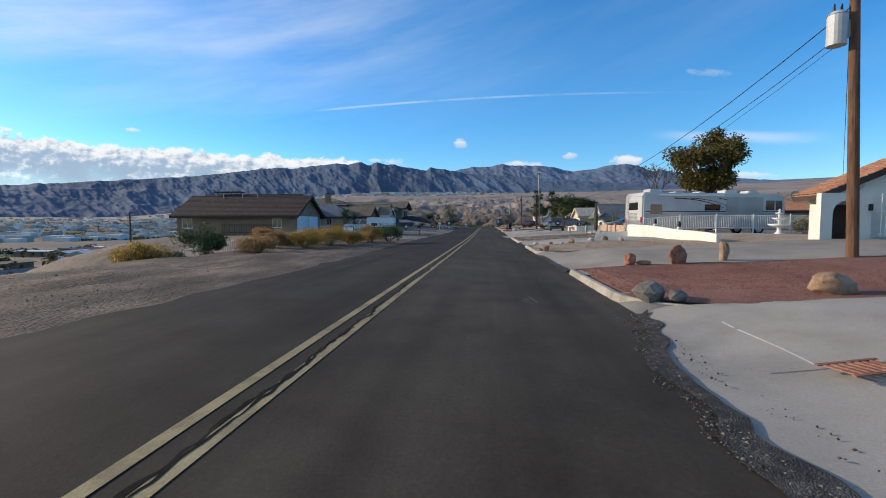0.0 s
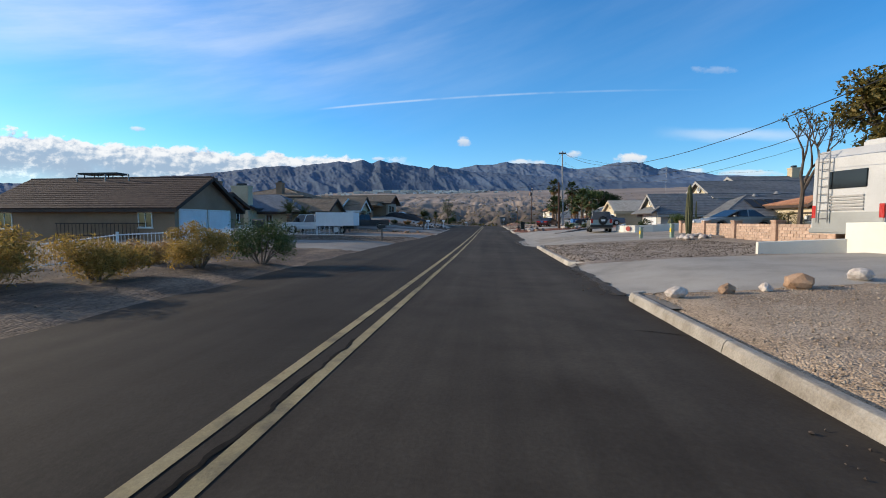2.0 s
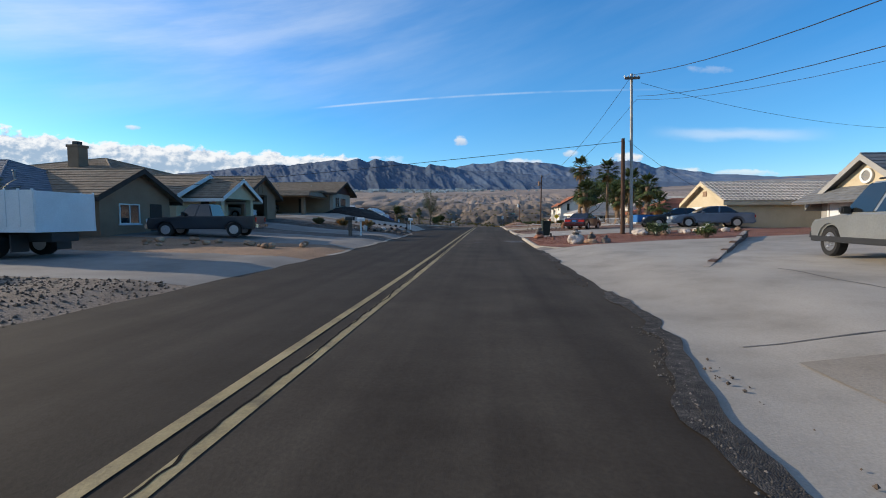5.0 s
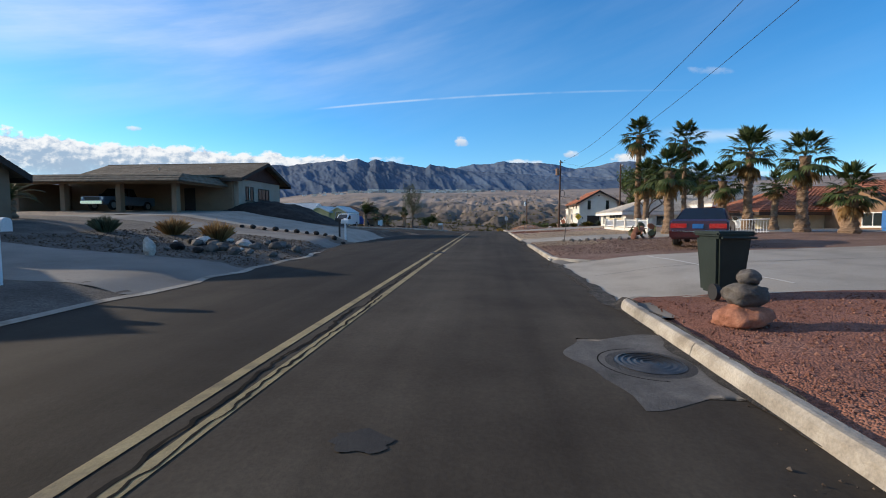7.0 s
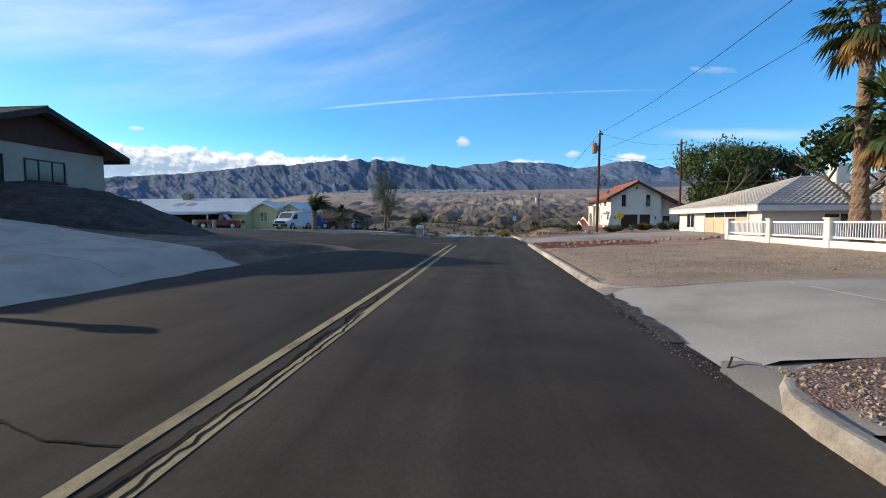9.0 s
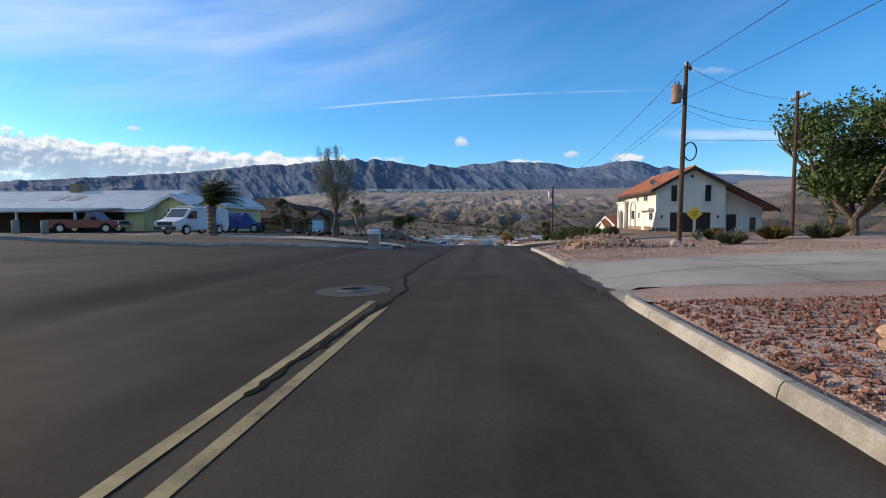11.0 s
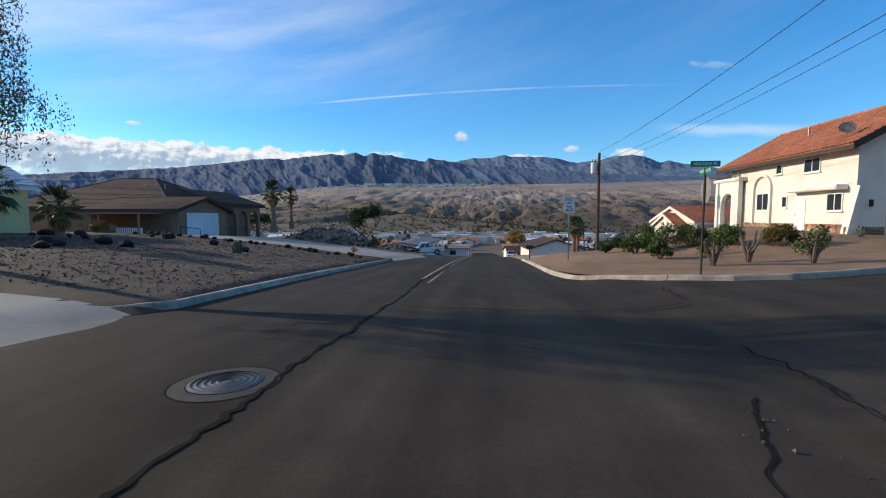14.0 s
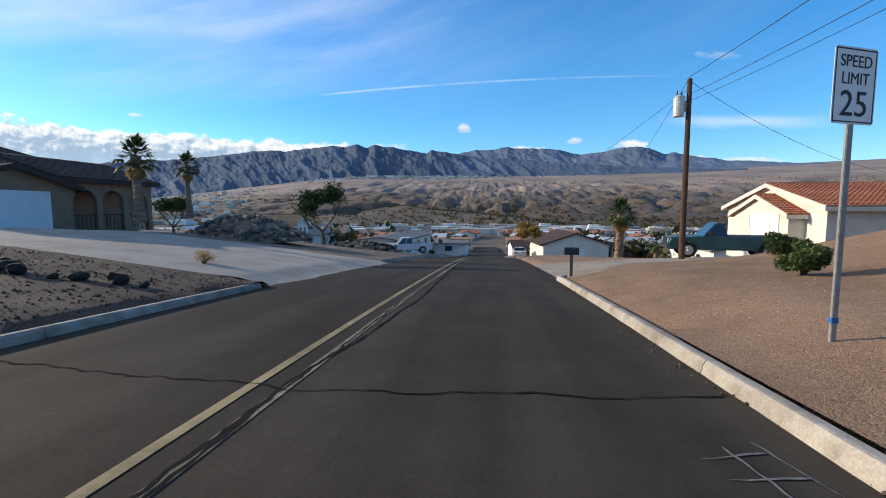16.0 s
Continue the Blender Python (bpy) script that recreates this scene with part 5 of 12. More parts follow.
def wing(h, x0, x1, y0, y1, z0, zw, rise, ridge="x", wall=None, roof=None, trim=None, kind="gable", over=0.5, tile=False, apex=None, walls=True, ends=(True, True)):
    """A wing of a house: walls up to zw, with a gable, hip or single-pitch roof on top."""
    trim = trim or TRIM_BROWN
    if walls:
        bm = bmesh.new()
        if kind == "gable":
            if ridge == "x":
                m = apex if apex is not None else (y0 + y1) / 2
                prism(bm, [(y0, z0), (y1, z0), (y1, zw), (m, zw + rise), (y0, zw)], "x", x0, x1)
            else:
                m = apex if apex is not None else (x0 + x1) / 2
                prism(bm, [(x0, z0), (x1, z0), (x1, zw), (m, zw + rise), (x0, zw)], "y", y0, y1)
        else:
            box(bm, x0, x1, y0, y1, z0, zw)
        part("wall", bm, wall, h)
    o = over
    bt = bmesh.new()
    if kind == "gable":
        if ridge == "x":
            m = apex if apex is not None else (y0 + y1) / 2
            s0, s1 = rise / (m - y0), rise / (y1 - m)
            p = [(x0 - o, y0 - o, zw - s0 * o), (x1 + o, y0 - o, zw - s0 * o), (x1 + o, m, zw + rise), (x0 - o, m, zw + rise), (x0 - o, y1 + o, zw - s1 * o), (x1 + o, y1 + o, zw - s1 * o)]
        else:
            m = apex if apex is not None else (x0 + x1) / 2
            s0, s1 = rise / (m - x0), rise / (x1 - m)
            p = [(x0 - o, y1 + o, zw - s0 * o), (x0 - o, y0 - o, zw - s0 * o), (m, y0 - o, zw + rise), (m, y1 + o, zw + rise), (x1 + o, y1 + o, zw - s1 * o), (x1 + o, y0 - o, zw - s1 * o)]
        for quad in ((p[0], p[1], p[2], p[3]), (p[5], p[4], p[3], p[2])):
            bm = bmesh.new()
            slope(bm, *quad, tile=tile)
            part("roof", bm, roof, h)
        for a, b in ((p[0], p[1]), (p[4], p[5])):
            board(bt, a, b)
        for k, (a, b) in enumerate((((p[0]), p[3]), (p[4], p[3]), (p[1], p[2]), (p[5], p[2]))):
            if ends[0 if k < 2 else 1]:
                board(bt, a, b, 0.16)
        part("trim", bt, trim, h)
        bm = bmesh.new()
        pipe(bm, [Vector(p[3]) + Vector((0, 0, 0.11)), Vector(p[2]) + Vector((0, 0, 0.11))], 0.10 if tile else 0.07, 8)
        part("ridge_cap", bm, roof, h)
    elif kind == "hip":
        w = min(x1 - x0, y1 - y0) / 2
        s = rise / w
        e = zw - s * o
        a, b, c, d = (x0 - o, y0 - o, e), (x1 + o, y0 - o, e), (x1 + o, y1 + o, e), (x0 - o, y1 + o, e)
        if x1 - x0 >= y1 - y0:
            r0, r1 = (x0 + w, (y0 + y1) / 2, zw + rise), (x1 - w, (y0 + y1) / 2, zw + rise)
            quads = ((a, b, r1, r0), (b, c, r1, r1), (c, d, r0, r1), (d, a, r0, r0))
        else:
            r0, r1 = ((x0 + x1) / 2, y0 + w, zw + rise), ((x0 + x1) / 2, y1 - w, zw + rise)
            quads = ((a, b, r0, r0), (b, c, r1, r0), (c, d, r1, r1), (d, a, r0, r1))
        for q in quads:
            bm = bmesh.new()
            slope(bm, *q, tile=tile)
            part("roof", bm, roof, h)
        for p, q in ((a, b), (b, c), (c, d), (d, a)):
            board(bt, p, q)
        part("trim", bt, trim, h)
        bm = bmesh.new()
        for p, q in ((a, r0), (d, r0), (b, r1 if x1 - x0 >= y1 - y0 else r0), (c, r1), (r0, r1)):
            q2 = q if not (p == d and x1 - x0 < y1 - y0) else r1
            pipe(bm, [Vector(p) + Vector((0, 0, 0.12)), Vector(q2) + Vector((0, 0, 0.12))], 0.09 if tile else 0.06, 6)
        part("ridge_cap", bm, roof, h)


def on_face(face, at_, a, z):
    """A point on a wall that faces x-, x+, y- or y+ at the given coordinate."""
    return (at_, a, z) if face[0] == "x" else (a, at_, z)


def slab_on(bm, face, at_, a0, a1, z0, z1, out0, out1, bevel=0.0):
    s = -1 if face[1] == "-" else 1
    lo, hi = sorted((at_ + s * out0, at_ + s * out1))
    if face[0] == "x":
        box(bm, lo, hi, a0, a1, z0, z1, bevel)
    else:
        box(bm, a0, a1, lo, hi, z0, z1, bevel)


def window(h, face, at_, a0, a1, z0, z1, mat=None, mullions=1, sill=True, depth=0.05):
    bm = bmesh.new()
    f = 0.06
    for q in ((a0, a1, z0, z0 + f), (a0, a1, z1 - f, z1), (a0, a0 + f, z0 + f, z1 - f), (a1 - f, a1, z0 + f, z1 - f)):
        slab_on(bm, face, at_, *q, -0.02, depth)
    for k in range(1, mullions + 1):
        c = a0 + (a1 - a0) * k / (mullions + 1)
        slab_on(bm, face, at_, c - 0.025, c + 0.025, z0 + f, z1 - f, -0.02, depth - 0.01)
    w = part("window", bm, mat or TRIM_WHITE, h)
    for k in range(mullions + 1):
        b0 = a0 + (a1 - a0) * k / (mullions + 1)
        b1 = a0 + (a1 - a0) * (k + 1) / (mullions + 1)
        bm = bmesh.new()
        slab_on(bm, face, at_, b0 + 0.03, b1 - 0.03, z0 + 0.05, z1 - 0.05, 0.003, 0.014)
        part("pane", bm, GLASS, w)
    if sill:
        bm = bmesh.new()
        slab_on(bm, face, at_, a0 - 0.06, a1 + 0.06, z0 - 0.07, z0 - 0.002, 0.0, depth + 0.05)
        part("sill", bm, mat or TRIM_WHITE, w)
    return w


def garage_door(h, face, at_, a0, a1, z0, z1, mat, trim=None, rows=4, cols=4, lights=False):
    bm = bmesh.new()
    slab_on(bm, face, at_, a0, a1, z0, z1, -0.02, 0.012)
    d = part("garage_door", bm, mat, h)
    dz, da = (z1 - z0) / rows, (a1 - a0) / cols
    for r in range(rows):
        for c in range(cols):
            bm = bmesh.new()
            glass = lights and r == rows - 1
            slab_on(bm, face, at_, a0 + da * c + 0.05, a0 + da * (c + 1) - 0.05, z0 + dz * r + 0.04, z0 + dz * (r + 1) - 0.04, 0.010, 0.032, 0.008)
            part("pane" if glass else "panel", bm, GLASS if glass else mat, d)
    bm = bmesh.new()
    t = 0.12
    for q in ((a0 - t, a0 - 0.003, z0, z1 + t), (a1 + 0.003, a1 + t, z0, z1 + t), (a0 - 0.003, a1 + 0.003, z1 + 0.003, z1 + t)):
        slab_on(bm, face, at_, *q, -0.02, 0.05)
    part("frame", bm, trim or TRIM_WHITE, d)
    return d


def door(h, face, at_, a0, a1, z0, z1, mat):
    bm = bmesh.new()
    slab_on(bm, face, at_, a0, a1, z0, z1, -0.02, 0.03, 0.006)
    d = part("door", bm, mat, h)
    for k in range(2):
        bm = bmesh.new()
        m = (z0 + z1) / 2
        slab_on(bm, face, at_, a0 + 0.12, a1 - 0.12, (z0 + 0.15, m + 0.06)[k], (m - 0.06, z1 - 0.15)[k], 0.028, 0.04, 0.005)
        part("panel", bm, mat, d)
    bm = bmesh.new()
    c = Vector(on_face(face, at_ + (0.06 if face[1] == "+" else -0.06), a1 - 0.1, (z0 + z1) / 2))
    bmesh.ops.create_icosphere(bm, subdivisions=2, radius=0.035, matrix=Matrix.Translation(c))
    part("knob", bm, CHROME, d)
    return d


def arch_outline(a0, a1, z0, z1, arches, n=10):
    """The solid part of a wall with arched openings (b0, b1, top) standing on its foot, as a list of outlines."""
    out = []
    cur = a0
    for b0, b1, top in arches:
        out.append([(cur, z0), (b0, z0), (b0, z1), (cur, z1)])
        r = (b1 - b0) / 2
        c = (b0 + b1) / 2
        pts = [(c - r * math.cos(math.pi * i / n), top - r + r * math.sin(math.pi * i / n)) for i in range(n + 1)]
        for p, q in zip(pts, pts[1:]):
            out.append([p, q, (q[0], z1), (p[0], z1)])
        cur = b1
    out.append([(cur, z0), (a1, z0), (a1, z1), (cur, z1)])
    return out


def arch_wall(h, face, at_, a0, a1, z0, z1, arches, mat, thick=0.3, name="arch_wall"):
    bm = bmesh.new()
    for o in arch_outline(a0, a1, z0, z1, arches):
        prism(bm, o, face[0], at_ - thick / 2, at_ + thick / 2)
    bmesh.ops.remove_doubles(bm, verts=bm.verts[:], dist=1e-4)
    return part(name, bm, mat, h)


def chimney(h, x, y, w, d, z0, z1, mat, cap=True):
    bm = bmesh.new()
    box(bm, x - w / 2, x + w / 2, y - d / 2, y + d / 2, z0, z1, 0.03)
    box(bm, x - w / 2 - 0.05, x + w / 2 + 0.05, y - d / 2 - 0.05, y + d / 2 + 0.05, z1 - 0.12, z1 + 0.06, 0.02)
    c = part("chimney", bm, mat, h)
    if cap:
        bm = bmesh.new()
        box(bm, x - w / 4, x + w / 4, y - d / 4, y + d / 4, z1 + 0.05, z1 + 0.32, 0.02)
        part("chimney_cap", bm, PLASTIC_BLACK, c)
    return c


def vent_pipe(h, x, y, z, hgt=0.5, r=0.05):
    bm = bmesh.new()
    tube(bm, (x, y, z), (x, y, z + hgt), r, r, 8)
    tube(bm, (x, y, z + hgt), (x, y, z + hgt + 0.06), r * 1.7, r * 1.5, 8)
    part("vent_pipe", bm, STEEL, h)


def post(h, x, y, z0, z1, w=0.3, mat=None, name="post"):
    bm = bmesh.new()
    box(bm, x - w / 2, x + w / 2, y - w / 2, y + w / 2, z0, z1, 0.015)
    box(bm, x - w / 2 - 0.03, x + w / 2 + 0.03, y - w / 2 - 0.03, y + w / 2 + 0.03, z0, z0 + 0.18, 0.015)
    part(name, bm, mat, h)


def house(label, category="house"):
    return tagged(new("house"), label, category)


def house_1():
    h = house("tan stucco house with brown shingle roof and white garage doors")
    wing(h, -37, -22.2, 49.7, 57.2, -2.2, 1.1, 2.15, "x", STUCCO_TAN, SHINGLE_BROWN, over=0.55)
    wing(h, -38, -25.2, 53.2, 62.0, -2.2, 1.55, 2.2, "x", STUCCO_TAN, SHINGLE_BROWN, over=0.5)
    wing(h, -31, -24.3, 57.4, 62.0, -2.2, 1.45, 1.0, "x", STUCCO_TAN, SHINGLE_BROWN, over=0.45)
    garage_door(h, "x+", -22.2, 50.2, 53.1, -1.42, 0.72, DOOR_WHITE)
    garage_door(h, "x+", -22.2, 53.5, 56.2, -1.42, 0.72, DOOR_WHITE)
    for a in (58.6, 60.3):
        window(h, "x+", -24.3, a, a + 0.95, -0.15, 1.1, mullions=1)
    window(h, "y-", 49.7, -36.3, -35.0, -0.6, 0.6)
    window(h, "y-", 49.7, -25.0, -23.9, -0.5, 0.6)
    chimney(h, -27.6, 62.4, 1.3, 1.0, -1.5, 3.9, STUCCO_TAN)
    for x in (-28.5, -30.5, -33.0):
        vent_pipe(h, x, 53.0, 3.1, 0.45)
    # roof-top frame
    bm = bmesh.new()
    for x in (-36.6, -35.2, -33.8):
        tube(bm, (x, 57.2, 3.6), (x + 0.15, 57.2, 4.15), 0.04, 0.04, 6)
        tube(bm, (x, 58.2, 3.6), (x + 0.15, 58.2, 4.15), 0.04, 0.04, 6)
    box(bm, -37.0, -33.2, 57.0, 58.4, 4.12, 4.28, 0.02)
    part("roof_rack", bm, PLASTIC_BLACK, h)
    # porch rail along the yard side
    bm = bmesh.new()
    for k in range(22):
        x = -31 + k * 0.3
        tube(bm, (x, 49.3, -1.5), (x, 49.3, -0.2), 0.02, 0.02, 5)
    box(bm, -31.1, -24.6, 49.27, 49.33, -0.24, -0.17)
    box(bm, -31.1, -24.6, 49.27, 49.33, -1.1, -1.04)
    part("porch_rail", bm, TRIM_BROWN, h)


def house_2():
    h = house("cream stucco house with blue-grey shingle roof and tall chimney")
    wing(h, -37, -21.6, 68.4, 77, -1.6, 1.15, 1.9, "x", STUCCO_CREAM, SHINGLE_BLUE, over=0.5, kind="hip")
    wing(h, -32.2, -26.2, 67.2, 73, -1.6, 1.5, 1.25, "y", STUCCO_CREAM, SHINGLE_BLUE, over=0.45)
    chimney(h, -27.3, 66.95, 1.9, 1.0, -1.6, 3.75, STUCCO_CREAM)
    window(h, "y-", 67.2, -30.6, -28.9, -0.5, 0.7, TRIM_BROWN)
    door(h, "x+", -26.2, 68.9, 69.9, -1.3, 0.8, DOOR_DARK)
    window(h, "y-", 68.4, -25.4, -24.6, -0.3, 0.7)
    window(h, "x+", -21.6, 70.0, 71.4, -0.4, 0.8)
    for x in (-24.5, -23.0):
        vent_pipe(h, x, 70.5, 1.9, 0.4)


def house_3():
    h = house("small pale stucco house with a grey shingle gable towards the street")
    wing(h, -29, -19.4, 71.4, 76.4, -1.4, 1.3, 1.35, "x", STUCCO_TAN, SHINGLE_TAN, over=0.5, trim=TRIM_BROWN)
    window(h, "x+", -19.4, 72.6, 74.0, -0.3, 0.8)
    door(h, "x+", -19.4, 74.8, 75.7, -1.2, 0.85, DOOR_DARK)
    h = house("tall tan stucco house with a tan shingle hip roof")
    wing(h, -36, -26, 79.5, 89, -0.8, 3.4, 1.4, "x", STUCCO_TAN, SHINGLE_TAN, over=0.5, kind="hip")
    chimney(h, -29.6, 80.6, 0.9, 0.8, 3.0, 5.3, STUCCO_TAN)
    h = house("tan stucco house with a gabled porch on square posts")
    wing(h, -30, -20.6, 78.6, 84.6, -0.9, 1.75, 1.35, "x", STUCCO_CREAM, SHINGLE_TAN, over=0.5, trim=TRIM_WHITE)
    wing(h, -20.6, -18.0, 79.6, 84.0, 1.45, 1.6, 1.2, "x", STUCCO_CREAM, SHINGLE_TAN, over=0.4, trim=TRIM_WHITE)
    for y in (79.9, 83.7):
        post(h, -18.3, y, lz(-18.3, y) - 0.1, 1.6, 0.4, STUCCO_CREAM)
    door(h, "x+", -20.6, 81.2, 82.1, 0.2 - 0.6, 1.4, DOOR_DARK)
    window(h, "x+", -20.6, 82.6, 83.6, 0.2, 1.2)


def house_4():
    h = house("tan stucco house with an arched-gable carport and white garage door")
    wing(h, -32, -24.6, 84.6, 92.0, -0.8, 2.0, 1.6, "x", STUCCO_TAN, SHINGLE_TAN, over=0.5)
    bm = bmesh.new()
    # gabled carport front with its opening
    for o in ([(85.4, -0.3), (86.4, -0.3), (86.4, 2.15), (85.4, 2.15)], [(89.2, -0.3), (90.8, -0.3), (90.8, 2.15), (89.2, 2.15)], [(85.4, 2.15), (90.8, 2.15), (88.1, 3.65)]):
        prism(bm, o, "x", -20.0, -19.7)
    part("wall", bm, STUCCO_TAN, h)
    bm = bmesh.new()
    box(bm, -24.6, -20.0, 90.5, 90.8, -0.4, 2.15)
    part("wall", bm, STUCCO_TAN, h)
    wing(h, -24.6, -19.7, 85.4, 90.8, 1.9, 2.15, 1.5, "x", STUCCO_TAN, SHINGLE_TAN, over=0.5, walls=False)
    bm = bmesh.new()
    box(bm, -24.5, -20.05, 85.5, 90.6, 2.05, 2.12)
    part("soffit", bm, STUCCO_TAN, h)
    garage_door(h, "x+", -24.6, 86.6, 89.6, -0.15, 1.95, DOOR_WHITE)
    bm = bmesh.new()
    for k in range(9):
        a = math.pi * k / 8
        b = math.pi * (k + 1) / 8
        if k < 8:
            p = [(88.1 + r * math.cos(t), 2.75 + r * math.sin(t)) for r, t in ((0.28, a), (0.28, b), (0.36, b), (0.36, a))]
            prism(bm, p, "x", -19.7, -19.66)
    for s in (-1, 1):
        box(bm, -19.7, -19.66, 88.1 + s * 0.32 - 0.04, 88.1 + s * 0.32 + 0.04, 2.3, 2.75)
    part("gable_arch", bm, STUCCO_TAN, h)
    window(h, "y-", 84.6, -30.5, -29.3, 0.3, 1.4)
    # lizard-like scroll of dark iron hung on the pillar
    bm = bmesh.new()
    pipe(bm, [(-19.66, 85.75 + 0.09 * math.sin(k * 1.1), 1.75 - 0.14 * k) for k in range(7)], [0.03, 0.045, 0.05, 0.045, 0.035, 0.025, 0.015], 6)
    part("wall_ornament", bm, PLASTIC_BLACK, h)


def house_5():
    h = house("pale stucco house with red-brown gable and deep double carport")
    wing(h, -36, -21.2, 110.6, 118.2, 0.2, 3.95, 1.45, "x", STUCCO_BEIGE, SHINGLE_TAN, over=0.85, apex=114.4)
    bm = bmesh.new()
    prism(bm, [(110.7, 3.75), (118.1, 3.75), (118.1, 3.98), (114.4, 5.38), (110.7, 3.98)], "x", -21.2, -21.1)
    part("gable_siding", bm, SIDING_RED, h, "red-brown gable siding")
    window(h, "x+", -21.2, 113.9, 115.9, 2.05, 3.1, TRIM_BROWN, mullions=2)
    for a in (111.7, 112.5):
        window(h, "x+", -21.2, a, a + 0.5, 1.9, 3.15, TRIM_BROWN, mullions=0)
    # carport
    bm = bmesh.new()
    vs = [(-37, 104.6, 3.25), (-22.3, 104.6, 3.25), (-22.3, 110.8, 3.9), (-37, 110.8, 3.9)]
    slope(bm, *vs, thick=0.16)
    part("carport_roof", bm, SHINGLE_TAN, h)
    bm = bmesh.new()
    box(bm, -37, -22.3, 104.6, 104.72, 2.85, 3.42)
    box(bm, -22.42, -22.3, 104.72, 110.8, 2.85, 3.5)
    part("fascia", bm, STUCCO_TAN, h)
    bm = bmesh.new()
    slope(bm, (-37, 104.2, 2.95), (-22.0, 104.2, 2.95), (-22.0, 104.75, 3.5), (-37, 104.75, 3.5), rows=0.2)
    slope(bm, (-22.0, 104.2, 2.95), (-22.0, 110.6, 2.95), (-22.5, 110.6, 3.55), (-22.5, 104.7, 3.55), rows=0.2)
    part("mansard", bm, SHINGLE_TAN, h)
    for x in (-23.3, -27.9, -32.6, -36.6):
        post(h, x, 105.6, 0.3, 3.0, 0.42, STUCCO_TAN, "column")
    bm = bmesh.new()
    box(bm, -37, -36.8, 105, 110.6, 0.2, 3.2)
    box(bm, -37, -21.6, 110.3, 110.55, 0.2, 3.6)
    part("carport_wall", bm, STUCCO_TAN, h)
    door(h, "y-", 110.3, -26.0, -25.0, 0.9, 2.9, DOOR_DARK)
    bm = bmesh.new()
    box(bm, -36.7, -22.3, 104.5, 110.3, 0.2, 0.62)
    part("carport_floor", bm, CONCRETE, h)
    for x in (-30, -25):
        vent_pipe(h, x, 112.5, 4.5, 0.4)


def house_6():
    h = house("pale yellow twin-gabled house with metal roof and long carport")
    wing(h, -33.6, -29.8, 155.6, 164, -1.6, 2.0, 0.85, "y", STUCCO_YELLOW, ROOF_METAL, over=0.4, trim=TRIM_WHITE)
    wing(h, -30.0, -26.9, 157.0, 164, -1.6, 2.0, 0.85, "y", STUCCO_YELLOW, ROOF_METAL, over=0.4, trim=TRIM_WHITE)
    wing(h, -58, -33.6, 154, 165, -1.6, 1.5, 2.0, "x", STUCCO_YELLOW, ROOF_METAL, over=0.5, trim=TRIM_WHITE)
    window(h, "y-", 157.0, -29.0, -27.7, 0.2, 1.9, mullions=0)
    window(h, "y-", 155.6, -32.3, -31.2, 0.2, 1.5)
    bm = bmesh.new()
    slope(bm, (-54, 148.6, 1.05), (-35.5, 148.6, 1.05), (-35.5, 154.2, 1.5), (-54, 154.2, 1.5), thick=0.1)
    part("carport_roof", bm, ROOF_METAL, h)
    for x in (-53.6, -47.5, -41.6, -35.9):
        post(h, x, 149.0, lz(x, 149) - 0.1, 1.1, 0.16, WHITE_PAINT)
    # back wall coloured near-black to give the shade under the roof
    bm = bmesh.new()
    box(bm, -54, -35.6, 153.8, 153.97, -1.3, 1.45)
    part("carport_wall", bm, SHADE_IN, h, "near-black back panel painted as the carport's shade")
    for k in range(2):
        bm = bmesh.new()
        box(bm, -0.6, 0.6, -0.8, 0.8, 0, 0.06, 0.02, pose(-45.5 + 2.0 * k, 156.8, 2.62, 20, 0, 0))
        part("roof_vent", bm, STEEL, h)
    bm = bmesh.new()
    box(bm, -46.6, -45.4, 159, 160.1, 3.3, 4.4, 0.06)
    part("cooler", bm, STUCCO_TAN, h)


